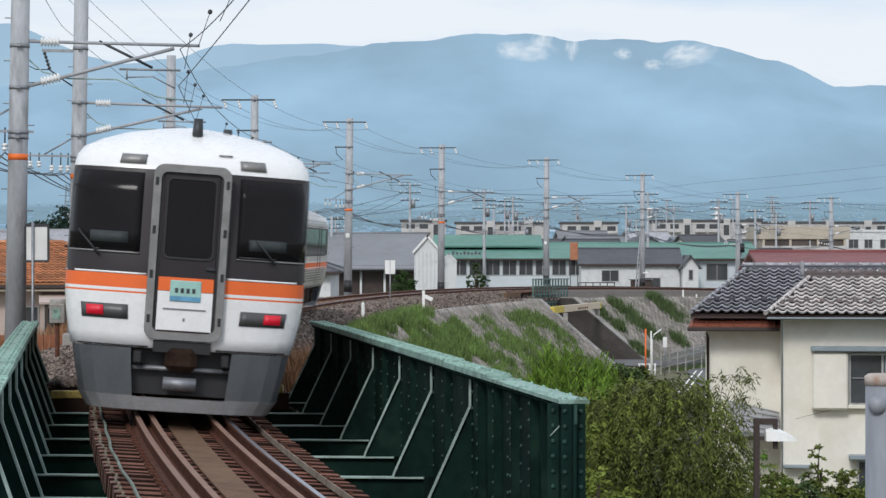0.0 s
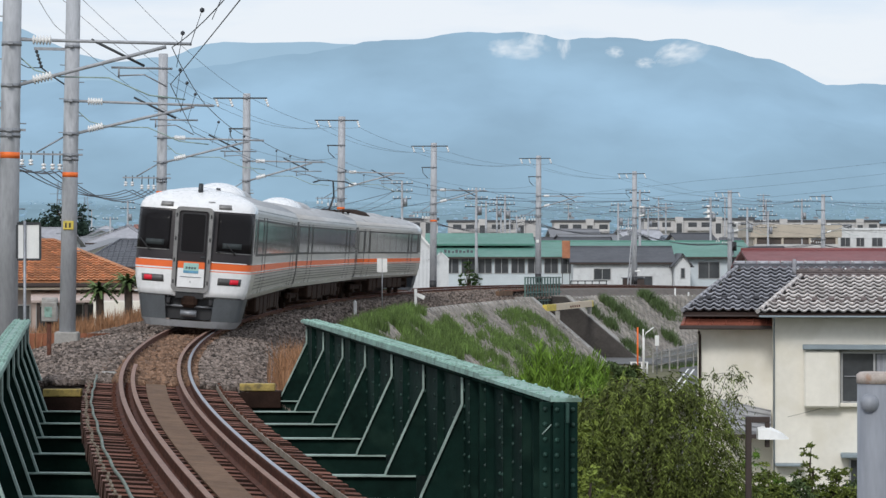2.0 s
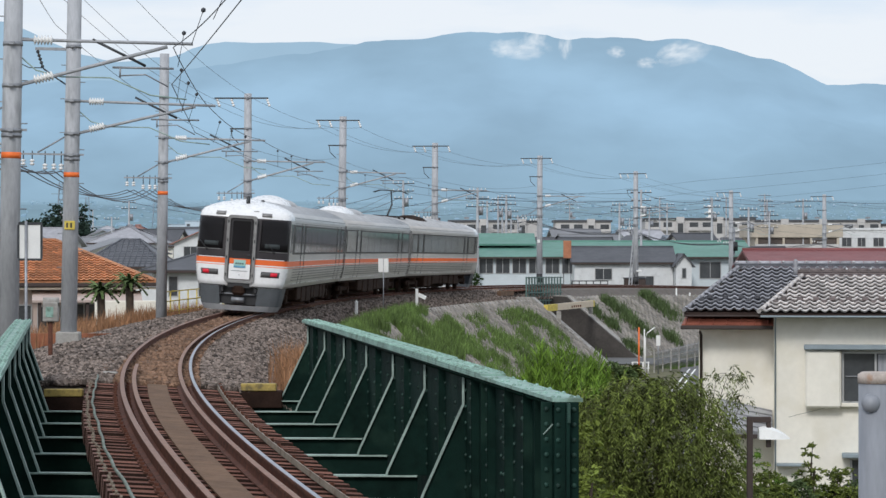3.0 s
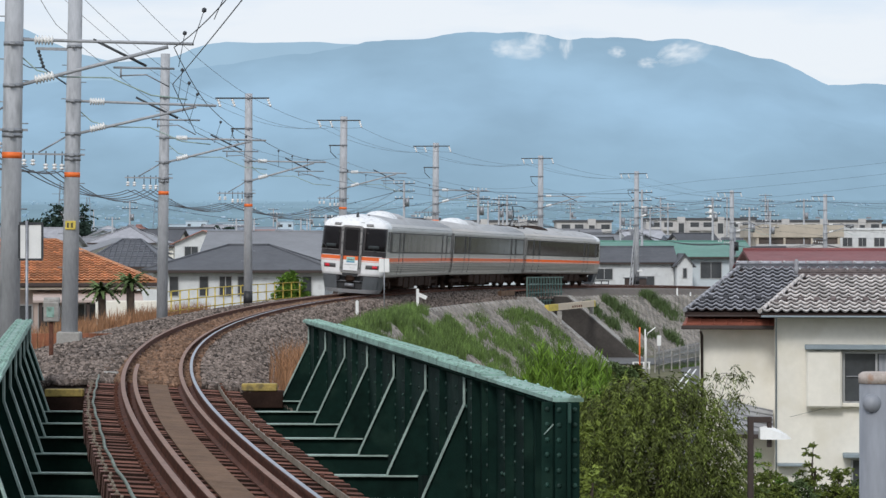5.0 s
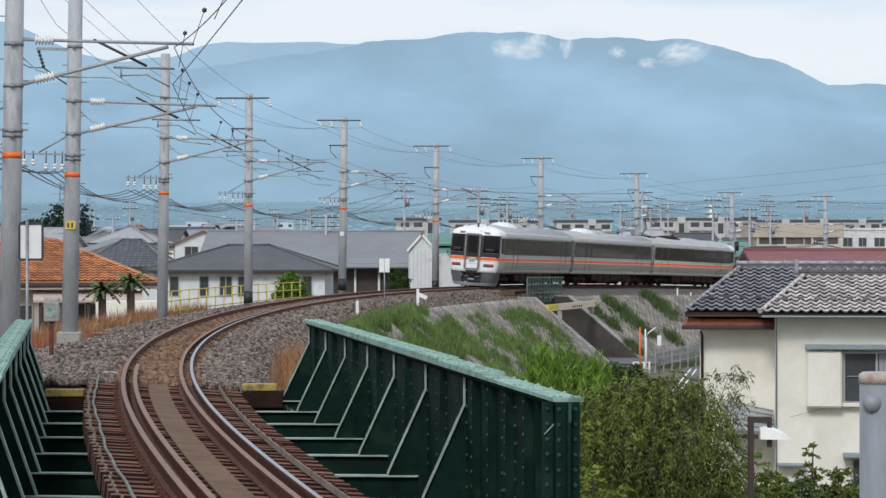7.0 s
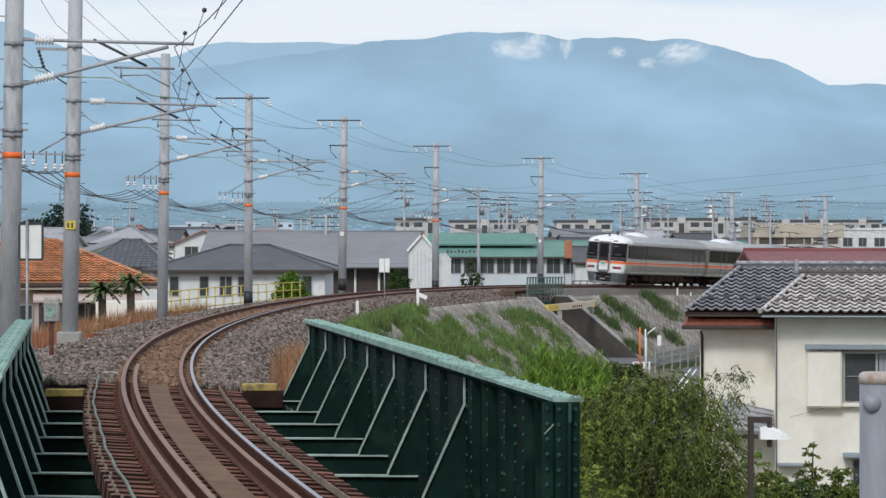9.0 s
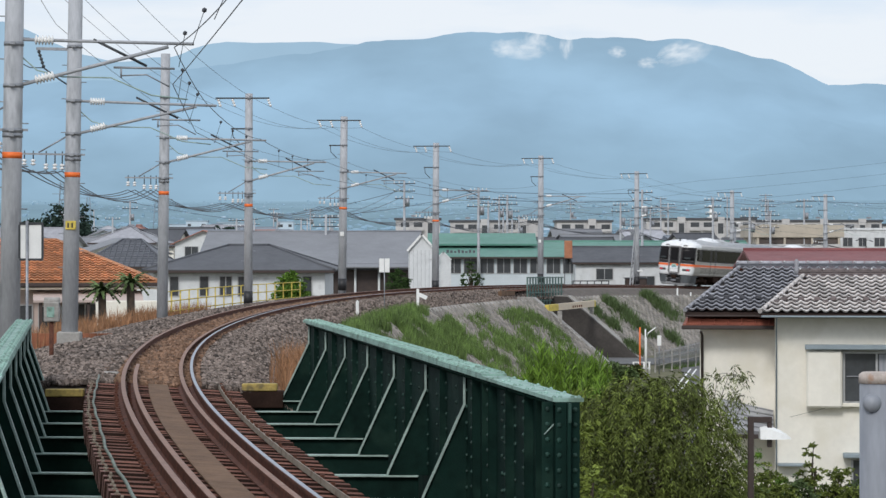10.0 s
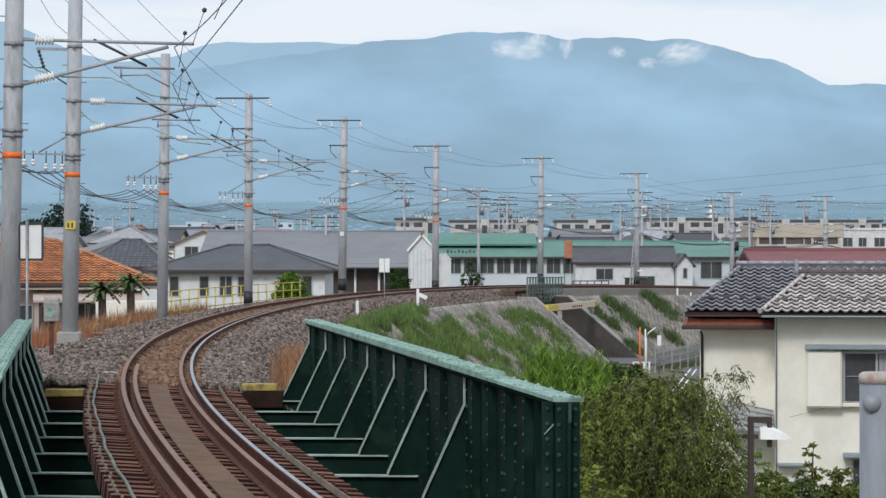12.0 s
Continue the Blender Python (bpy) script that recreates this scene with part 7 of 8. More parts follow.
def reed_clump(name, label, x, y, top, r, stems, seed, mat="leaf_bright", leaf=0.25, reach=1.4):
    """Upright stems whose narrow leaves point up and outwards."""
    rng = random.Random(seed)
    t = thing(name, label, "bamboo grass", "bamboo grass", at=pose(x, y, GROUND_Z))
    H = top - GROUND_Z
    st = bmesh.new()
    verts, faces = [], []
    for k in range(stems):
        a, rr = rng.uniform(0, 6.283), math.sqrt(rng.random()) * r
        b = Vector((math.cos(a) * rr, math.sin(a) * rr, 0))
        h = H * (1 - 0.16 * rng.random() - 0.10 * (rr / r) ** 2)
        tip = b * rng.uniform(1.05, 1.3) + Vector((rng.gauss(0, 0.07), rng.gauss(0, 0.07), h))
        tube(st, [b, tip], [0.012, 0.004], 3, cap=False)
        for j in range(46):
            f = 1 - rng.random() * reach / h
            p = b.lerp(tip, max(0.05, f))
            g = rng.uniform(0, 6.283)
            spread = 0.25 + 0.5 * rng.random()
            d = Vector((math.cos(g) * spread, math.sin(g) * spread, 0.85)).normalized()
            leaf_at(verts, faces, p, d, d.cross(Vector((rng.gauss(0, 1), rng.gauss(0, 1), 0.2))).normalized(), leaf * rng.uniform(0.5, 1.2), rng.uniform(0.011, 0.022))
    part("stem", st, V["leaf_weed"], t)["kind"] = "stuff"
    me = bpy.data.meshes.new("crown")
    me.from_pydata(verts, [], faces)
    me.materials.append(V[mat])
    ob = new("crown", me)
    ob.parent = t


def blades(name, label, spots, h0, h1, w, mat, lean=0.35, seed=2, per=7, category="grass"):
    rng = random.Random(seed)
    verts, faces = [], []
    for p in spots:
        for k in range(per):
            b = Vector(p) + Vector((rng.gauss(0, 0.08), rng.gauss(0, 0.08), 0))
            h = rng.uniform(h0, h1)
            a = rng.uniform(0, 6.283)
            d = Vector((math.cos(a), math.sin(a), 0)) * lean * h * rng.uniform(0.2, 1.2)
            s = Vector((-math.sin(a + 0.6), math.cos(a + 0.6), 0)) * w
            m1, tip = b + d * 0.35 + Vector((0, 0, h * 0.6)), b + d + Vector((0, 0, h * rng.uniform(0.75, 1.0)))
            i = len(verts)
            verts += [b - s, b + s, m1 + s * 0.7, m1 - s * 0.7, tip]
            faces += [(i, i + 1, i + 2, i + 3), (i + 3, i + 2, i + 4)]
    me = bpy.data.meshes.new(name)
    me.from_pydata(verts, [], faces)
    me.materials.append(mat)
    tagged(new(name, me), label, category, kind="stuff")


def slope_point(s, t):
    """t metres down the stone slope from its coping."""
    return spot(s, 3.3 + 0.757 * t, -0.66 - 0.653 * t)


def build_plants():
    rng = random.Random(17)
    pts = []
    while len(pts) < 5200:
        s, t = rng.uniform(60, 104), rng.random() ** 1.4 * 4.6
        if noise.noise(Vector((s * 0.25, t * 0.7, 2.0))) > -0.15 + 0.03 * max(0, s - 90) and t > (s - 92) * 0.12:
            pts.append(slope_point(s, t))
    blades("slope_grass", "fresh green grass growing over the embankment slope", pts, 0.25, 0.62, 0.012, M["grass"], seed=3)
    pts = []
    tries = 0
    while len(pts) < 4200 and tries < 60000:
        tries += 1
        s, t = rng.uniform(94, 128.5), rng.uniform(0.9, 7.6)
        if noise.noise(Vector((s * 0.17, t * 0.4, 5.0))) + 0.5 * noise.noise(Vector((s * 0.8, t * 1.0, 9.0))) + 0.75 * rng.random() > 0.45 - 0.05 * max(0, t - 3.5):
            pts.append(slope_point(s, t))
    blades("slope_weeds", "patches of green weeds between the pitched stones", pts, 0.15, 0.45, 0.014, M["grass"], seed=4)
    pts = []
    for cs, ct, r in ((152, 1.0, 0.7), (152.3, 1.9, 1.0), (152.6, 2.8, 1.0), (152.4, 3.7, 0.8), (164, 0.4, 0.7), (164.6, 1.2, 0.9), (164.8, 2.0, 1.1), (145.6, 2.9, 0.6), (144.8, 1.6, 0.6), (143.8, 5.2, 0.6), (158, 4.6, 0.7)):
        for k in range(60):
            pts.append(slope_point(cs + rng.gauss(0, r * 1.1), max(0.2, ct + rng.gauss(0, r * 0.45))))
    blades("slope_shrubs", "low green shrubs on the far slope", pts, 0.25, 0.75, 0.018, V["leaf_weed"], 0.7, seed=5, per=12)
    pts = [spot(rng.uniform(24.0, 32), rng.gauss(2.6, 0.22), -0.62) for k in range(240)]
    blades("dry_reeds", "dry rust-brown reeds at the end of the bridge", pts, 0.2, 1.1, 0.010, M["dry_grass"], 0.35, 6, category="reeds")
    pts = [p for p in ((rng.uniform(44, 84), rng.uniform(-5.4, -4.0)) for k in range(2300)) if noise.noise(Vector((p[0] * 0.7, p[1] * 1.5, 3.0))) > -0.1]
    pts = [spot(s, l, -0.95) for s, l in pts]
    blades("dry_reeds", "dry brown reeds along the embankment edge", pts, 0.2, 1.1, 0.013, M["dry_grass"], 0.2, 7, category="reeds")
    pts = [spot(rng.uniform(84, 128), rng.uniform(-4.6, -4.0), -0.9) for k in range(420)]
    blades("edge_weeds", "low weeds along the ballast edge", pts, 0.2, 0.5, 0.014, M["grass"], 0.3, 8)
    pts = [(rng.uniform(0, 1), rng.uniform(0, 1)) for k in range(500)]
    pts = [(12.2 + 3.6 * u + 0.9 * v, 146.5 + 7 * u - 1.5 * v, GROUND_Z) for u, v in pts]
    blades("lane_grass", "strip of short green grass beside the lane fence", pts, 0.1, 0.3, 0.02, M["grass"], 0.5, 9)
    # dense bamboo grass behind the bridge end
    for k, (x, y, top, r, m) in enumerate(((2.05, 55, 0.08, 0.30, "leaf_bamboo"), (2.35, 55.6, 0.15, 0.32, "leaf_bamboo"), (2.72, 55.2, 0.05, 0.30, "leaf_bamboo"), (3.05, 55.6, -0.10, 0.30, "leaf_bamboo"),
                                           (3.35, 56.2, -0.25, 0.28, "leaf_bamboo"), (2.2, 52, -0.35, 0.34, "leaf_bamboo"), (2.65, 52, -0.75, 0.36, "leaf_yellow"), (3.1, 53, -0.5, 0.34, "leaf_bamboo"), (3.55, 57, -0.5, 0.3, "leaf_bamboo"))):
        reed_clump("bamboo_grass", "tall feathery clump of green bamboo grass", x, y, top, r, 44, 60 + k, m)
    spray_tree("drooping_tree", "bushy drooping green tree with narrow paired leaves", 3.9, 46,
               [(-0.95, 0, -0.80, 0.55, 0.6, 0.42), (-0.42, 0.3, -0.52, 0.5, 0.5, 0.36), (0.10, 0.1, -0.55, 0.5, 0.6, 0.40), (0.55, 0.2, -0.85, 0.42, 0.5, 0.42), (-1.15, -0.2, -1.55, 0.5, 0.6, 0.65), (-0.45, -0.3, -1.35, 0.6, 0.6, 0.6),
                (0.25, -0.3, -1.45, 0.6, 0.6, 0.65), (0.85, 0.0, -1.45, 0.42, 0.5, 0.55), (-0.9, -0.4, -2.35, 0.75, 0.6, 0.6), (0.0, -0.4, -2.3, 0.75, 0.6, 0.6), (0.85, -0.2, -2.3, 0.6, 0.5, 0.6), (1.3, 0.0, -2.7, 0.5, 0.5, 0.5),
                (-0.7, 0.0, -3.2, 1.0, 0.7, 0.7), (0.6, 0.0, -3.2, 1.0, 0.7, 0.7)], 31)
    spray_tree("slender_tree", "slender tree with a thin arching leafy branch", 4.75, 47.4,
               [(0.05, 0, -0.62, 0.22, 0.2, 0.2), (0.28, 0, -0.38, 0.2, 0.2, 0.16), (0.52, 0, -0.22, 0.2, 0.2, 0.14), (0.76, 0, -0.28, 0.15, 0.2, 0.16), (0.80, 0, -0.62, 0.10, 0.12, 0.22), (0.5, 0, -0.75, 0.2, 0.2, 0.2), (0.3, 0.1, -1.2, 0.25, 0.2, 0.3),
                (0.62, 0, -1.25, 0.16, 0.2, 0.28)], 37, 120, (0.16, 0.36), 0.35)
    for k, (x, y, top, w, m) in enumerate(((8.5, 130, -3.7, 0.55, "leaf_weed"), (7.9, 129, -3.95, 0.6, "leaf_mid"), (9.2, 131, -4.0, 0.6, "leaf_weed"), (7.2, 127, -3.9, 0.7, "leaf_mid"), (9.9, 133, -4.0, 0.6, "leaf_mid"))):
        tree("shrub", "weedy shrub at the foot of the underpass wall", x, y, GROUND_Z, top, w, 0.6, 1500, 0.24, 0.035, m, 0.5, 70 + k, -4.6, 20, "shrub")
    tree("shrub", "yellow-green leafy shrub beside the girder", 1.75, 31, GROUND_Z, 0.15, 0.42, 0.8, 3600, 0.075, 0.018, "leaf_yellow", 0.4, 33, -3.0, 40, "shrub")
    tree("shrub", "yellow-green leafy shrub beside the girder", 2.25, 38, GROUND_Z, -1.9, 0.9, 0.8, 3200, 0.13, 0.026, "leaf_yellow", 0.5, 38, -4.0, 26, "shrub")
    tree("shrub", "low green creeper-covered shrub", 5.2, 49.5, GROUND_Z, -1.9, 1.6, 0.9, 7000, 0.12, 0.018, "leaf", 0.7, 34, -4.4, 50, "shrub")
    tree("shrub", "slender upright green shrub by the house", 8.0, 56, GROUND_Z, -2.05, 0.26, 0.26, 2000, 0.085, 0.02, "leaf", 0.3, 35, -4.4, 26, "shrub")
    tree("shrub", "slender leafy shrub by the house", 6.75, 55, GROUND_Z, -2.2, 0.4, 0.4, 2600, 0.09, 0.02, "leaf_bright", 0.3, 36, -4.5, 24, "shrub")
    tree("shrub", "low leafy shrub by the house", 7.25, 55.5, GROUND_Z, -2.65, 0.5, 0.4, 2800, 0.09, 0.02, "leaf_bright", 0.3, 40, -4.6, 24, "shrub")
    tree("shrub", "rounded dark green shrub by the house", 8.8, 57, GROUND_Z, -2.7, 0.55, 0.5, 2800, 0.09, 0.02, "leaf_weed", 0.3, 39, -4.4, 24, "shrub")
    for k, (x, y, top, w, m) in enumerate(((6.95, 54.5, -2.6, 0.6, "leaf"), (7.65, 55.6, -2.85, 0.5, "leaf_weed"), (8.65, 56.6, -2.75, 0.55, "leaf"), (6.2, 53.5, -2.75, 0.6, "leaf_weed"))):
        tree("shrub", "dense low leafy shrub against the house", x, y, GROUND_Z, top, w, 0.45, 6500, 0.09, 0.02, m, 0.4, 90 + k, -4.5, 70, "shrub")
    tree("round_bush", "round clipped green bush beside the hall", -8.3, 140, -4.7, 0.80, 0.85, 0.8, 9000, 0.13, 0.04, "leaf_bright", 0.2, 41, -1.5, 60, "bush")
    tree("round_bush", "round green bush beside the shed", -2.75, 158, -4.7, 0.85, 0.75, 0.7, 4000, 0.13, 0.04, "leaf_dark", 0.2, 42, -1.4, 50, "bush")
    tree("garden_tree", "small leafy tree in front of the green hall", 2.3, 205, -4.7, 1.2, 0.9, 0.8, 1500, 0.16, 0.05, "leaf_dark", 0.2, 43, -2.0, 24)
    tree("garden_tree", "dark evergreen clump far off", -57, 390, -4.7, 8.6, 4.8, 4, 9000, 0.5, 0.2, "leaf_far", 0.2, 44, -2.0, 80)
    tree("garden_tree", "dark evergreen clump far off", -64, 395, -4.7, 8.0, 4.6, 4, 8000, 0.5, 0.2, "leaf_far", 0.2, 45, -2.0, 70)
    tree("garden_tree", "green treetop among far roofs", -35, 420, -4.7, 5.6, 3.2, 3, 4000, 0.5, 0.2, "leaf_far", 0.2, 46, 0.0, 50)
    # sago palms before the orange-roofed house
    for x, y, z in ((-12.3, 93, 0.55), (-11.15, 92, 0.85)):
        p = thing("sago_palm", "dark green palm with a tuft of arching fronds", "palm", "garden palms", at=pose(x, y, GROUND_Z))
        top = z - GROUND_Z
        bm = bmesh.new()
        tube(bm, [(0, 0, 0), (0.05, 0, top * 0.5), (0, 0, top)], [0.15, 0.13, 0.15], 9)
        part("trunk", bm, V["bark"], p)
        for k in range(30):
            a = k * 2.4
            up = 0.95 - 0.95 * (k / 30)
            d = Vector((math.cos(a), math.sin(a), 0))
            verts, faces = [], []
            base = Vector((0, 0, top))
            side = Vector((-d.y, d.x, 0))
            # a rib with leaflets growing out of both its edges, all in one sheet
            for j in range(13):
                f = j / 12
                c = base + d * 0.66 * f + Vector((0, 0, 0.95 * up * f - 0.5 * f * f))
                n = 0.14 * (1.05 - 0.75 * f)
                sweep_back = d * (0.10 if j % 2 else 0.02)
                w = n if j % 2 else n * 0.45
                verts += [c - side * w + sweep_back + Vector((0, 0, -0.3 * w)), c, c + side * w + sweep_back + Vector((0, 0, -0.3 * w))]
                if j:
                    i = 3 * j
                    faces += [(i - 3, i - 2, i + 1, i), (i - 2, i - 1, i + 2, i + 1)]
            me = bpy.data.meshes.new("frond")
            me.from_pydata(verts, [], faces)
            me.materials.append(V["leaf_weed"])
            ob = new("frond", me)
            ob.parent = p


build_plants()


# ---- small things along the line ----
def build_line_signs():
    a = spot(88.25, 2.5, -0.75)
    t = thing("lineside_sign", "two white panels on a thin grey post", "sign", at=Matrix.Translation(a))
    bm = bmesh.new()
    tube(bm, [(0, 0, -0.3), (0, 0, 2.4)], 0.022, 8)
    part("post", bm, M["steel"], t)
    for x in (-0.215, 0.01):
        bm = bmesh.new()
        box(bm, x, x + 0.205, -0.05, -0.03, 1.82, 2.4, bevel=0.008)
        part("panel", bm, M["white"], t, "white sign panel")
    a = spot(99.5, 2.55, -0.75)
    t = thing("gradient_post", "white gradient post with a tilted arm", "track sign", at=Matrix.Translation(a))
    bm = bmesh.new()
    box(bm, -0.065, 0.065, -0.05, 0.05, 0.1, 0.98, bevel=0.01)
    part("post", bm, M["white"], t)
    bm = bmesh.new()
    box(bm, -0.05, 0.05, -0.045, 0.045, -0.1, 0.1, bevel=0.01)
    part("foot", bm, M["black"], t)
    bm = bmesh.new()
    box(bm, 0.0, 0.40, -0.08, -0.055, -0.09, 0.09, bevel=0.01, m=Matrix.Translation((0.05, 0, 0.72)) @ Matrix.Rotation(0.42, 4, "Y"))
    part("arm", bm, M["white"], t)
    for s, lat, up, h in ((82.0, 2.1, -0.36, 0.38), (175, 2.75, -0.72, 0.55), (178, 2.9, -0.8, 0.3)):
        bm = bmesh.new()
        box(bm, -0.06, 0.06, -0.06, 0.06, -0.2, h * 0.82, bevel=0.015)
        tube(bm, [(0, 0, h * 0.8), (0, 0, h)], [0.08, 0.02], 4)
        tagged(part("marker_stake", bm, M["white"], at=Matrix.Translation(spot(s, lat, up))), "short white concrete marker stake", "marker", "marker stakes")
    # board and post beside the first mast
    t = thing("notice_board", "white board in a dark frame on a grey post", "notice board", at=pose(-7.95, 49.3, -0.7))
    bm = bmesh.new()
    tube(bm, [(0, 0, -0.6), (0, 0, 3.3)], 0.028, 8)
    part("post", bm, M["steel"], t)
    bm = bmesh.new()
    box(bm, -0.13, 0.27, 0.03, 0.05, 2.58, 3.22)
    part("board", bm, M["white"], t, "white board")
    bm = bmesh.new()
    for x0, x1, z0, z1 in ((-0.15, 0.30, 3.22, 3.27), (-0.15, 0.30, 2.54, 2.58), (0.27, 0.31, 2.58, 3.22), (-0.17, -0.13, 2.58, 3.22)):
        box(bm, x0, x1, 0.02, 0.06, z0, z1)
    part("frame", bm, M["dark_steel"], t)
    # telephone box on a red-brown post
    t = thing("lineside_phone", "small grey lineside box on a red-brown post", "signal box", at=pose(-8.43, 55.4, -0.5))
    bm = bmesh.new()
    tube(bm, [(0.02, 0, -0.9), (0.02, 0, 1.0)], 0.05, 8)
    part("post", bm, M["rail"], t)
    bm = bmesh.new()
    box(bm, -0.13, 0.2, -0.12, 0.08, 1.0, 1.42, bevel=0.02)
    tube(bm, [(-0.13, 0, 1.42), (0.2, 0, 1.42)], 0.1, 8)
    part("box", bm, M["concrete"], t)
    bm = bmesh.new()
    box(bm, -0.06, 0.1, -0.135, -0.12, 1.1, 1.32)
    part("door", bm, M["flange"], t)
    # cable box at the abutment
    bm = bmesh.new()
    box(bm, -0.28, 0.28, -0.15, 0.15, -0.1, 0.22, bevel=0.02)
    tagged(part("cable_box", bm, M["rail"], at=pose(-6.55, 44.4, -0.35)), "brown steel cable box at the bridge end", "box")
    bm = bmesh.new()
    box(bm, -0.14, 0.14, -0.12, 0.12, -0.05, 0.1, bevel=0.02)
    tagged(part("junction_box", bm, M["concrete"], at=pose(-5.75, 44.6, -0.16)), "pale grey junction box beside the rail", "box")
    # yellow railing on the outer edge
    f = thing("yellow_railing", "yellow steel tube railing along the embankment edge", "railing")
    ss = [74 + 2.0 * k for k in range(17)]
    for s in ss:
        bm = bmesh.new()
        tube(bm, [spot(s, -4.25, -0.85), spot(s, -4.25, 0.48)], 0.03, 6)
        part("post", bm, M["yellow"], f)
    for a, b in zip(ss, ss[1:]):
        for up in (0.46, 0.1, -0.28):
            bm = bmesh.new()
            tube(bm, [spot(a, -4.25, up), spot(b, -4.25, up)], 0.024, 6)
            part("rail_bar", bm, M["yellow"], f)
    # rusty board fence below the left edge
    f = thing("board_fence", "rusty orange-brown board fence below the line", "fence")
    for k in range(26):
        bm = bmesh.new()
        x = -13.4 + 0.19 * k
        box(bm, x, x + 0.18, 66 - 0.02 * (k % 2), 66.04, -4.8, -0.1, bevel=0.008)
        part("board", bm, B["ochre_wall"], f)
    # garden wall
    bm = bmesh.new()
    box(bm, -13.2, -10.2, 98, 98.2, -4.8, 0.1, bevel=0.03)
    tagged(part("garden_wall", bm, B["cream"]), "pale plaster garden wall behind the reeds", "wall")


def build_lamp_and_posts():
    t = thing("street_lamp", "brown square-section street lamp with a white shade", "street lamp", at=pose(5.25, 44, GROUND_Z + 0.18))
    bm = bmesh.new()
    box(bm, -0.05, 0.05, -0.05, 0.05, -0.4, 3.72, bevel=0.008)
    box(bm, -0.05, 0.36, -0.045, 0.045, 3.62, 3.72, bevel=0.008)
    box(bm, 0.28, 0.36, -0.045, 0.045, 3.2, 3.62, bevel=0.008)
    part("pole", bm, B["trim"], t, "dark brown pole and bracket")
    bm = bmesh.new()
    rows = []
    for x, r, z in ((0.15, 0.10, 3.54), (0.24, 0.12, 3.56), (0.36, 0.13, 3.55), (0.50, 0.12, 3.49), (0.60, 0.09, 3.43), (0.68, 0.05, 3.36)):
        rows.append([(x, -r * 1.3, 3.34), (x, -r, 3.34 + (z - 3.34) * 0.75), (x, 0, z), (x, r, 3.34 + (z - 3.34) * 0.75), (x, r * 1.3, 3.34)])
    loft(bm, rows, None, True, True, smooth=False)
    bmesh.ops.recalc_face_normals(bm, faces=bm.faces)
    part("shade", bm, M["white"], t, "white lamp shade")
    # stout grey post with a cap and a round knob
    t = thing("bollard_post", "stout pale grey steel post with a rust-stained cap", "post", at=pose(2.53, 15, GROUND_Z))
    bm = bmesh.new()
    tube(bm, [(0, 0, 0), (0, 0, 5.98)], 0.107, 28)
    part("post", bm, PIPE, t)
    bm = bmesh.new()
    tube(bm, [(0, 0, 5.98), (0, 0, 6.03), (0, 0, 6.045)], [0.112, 0.112, 0.09], 28)
    part("cap", bm, CAP, t, "rust-stained cap")
    bm = bmesh.new()
    bmesh.ops.create_uvsphere(bm, u_segments=16, v_segments=10, radius=0.055, matrix=Matrix.Translation((-0.05, -0.09, 5.87)))
    part("knob", bm, PIPE, t, "round grey knob", True)
    # orange and white road poles, fence by the lane
    for x, z, m, lb in ((10.46, -2.1, "orange_band", "faded orange road marker pole"), (10.75, -2.2, "white", "white road marker pole")):
        bm = bmesh.new()
        tube(bm, [(0, 0, 0), (0, 0, z - GROUND_Z)], 0.04 if m == "white" else 0.045, 10)
        tagged(part("marker_pole", bm, M[m], at=pose(x, 137, GROUND_Z)), lb, "pole", "road poles")
    t = thing("road_mirror_lamp", "small white lamp on a bent arm", "lamp", at=pose(10.8, 137, GROUND_Z))
    bm = bmesh.new()
    tube(bm, [(0, 0, 0), (0, 0, 2.0), (0.1, 0, 2.3), (0.5, 0, 2.6)], 0.035, 8)
    part("arm", bm, M["white"], t)
    t = thing("lane_fence", "low white posts with a wire mesh beside the lane", "fence")
    for k in range(9):
        bm = bmesh.new()
        x, y = 11.6 + 0.55 * k, 141 + 1.1 * k
        box(bm, x - 0.04, x + 0.04, y - 0.04, y + 0.04, GROUND_Z, GROUND_Z + 1.25 + 0.05 * k, bevel=0.01)
        part("post", bm, M["concrete"], t)
    for up in (0.35, 0.7, 1.05):
        bm = bmesh.new()
        tube(bm, [(11.6, 141, GROUND_Z + up), (16.0, 149.8, GROUND_Z + up + 0.45)], 0.022, 5)
        part("wire", bm, M["concrete"], t)
    bm = bmesh.new()
    for k in range(90):
        f = k / 89
        p = Vector((11.6, 141, GROUND_Z + 0.1)).lerp(Vector((16.0, 149.8, GROUND_Z + 0.3)), f)
        tube(bm, [p, p + Vector((0.06, 0.12, 1.0 + 0.3 * f))], 0.008, 3)
        tube(bm, [p, p + Vector((-0.06, -0.12, 1.0 + 0.3 * f))], 0.008, 3)
    part("wire_mesh", bm, M["steel"], t, "grey wire mesh")["kind"] = "stuff"
    for x, y in ((14.1, 144.0), (13.8, 144.2)):
        bm = bmesh.new()
        loft(bm, [[(x, y, GROUND_Z + 0.062), (x + 0.1, y, GROUND_Z + 0.062)], [(x - 3.2, y - 24, GROUND_Z + 0.062), (x - 3.1, y - 24, GROUND_Z + 0.062)]], None, False)
        tagged(part("road_line", bm, M["white"]), "worn white line painted on the lane", "road marking", "lane lines", kind="structure")
    t = thing("road_guard", "low white steel guard at the lane mouth", "road guard")
    for k in range(4):
        x = 10.15 + 0.28 * k
        bm = bmesh.new()
        tube(bm, [(x, 137.4, GROUND_Z), (x, 137.4, GROUND_Z + 0.75)], 0.045, 8)
        part("post", bm, M["white"], t)
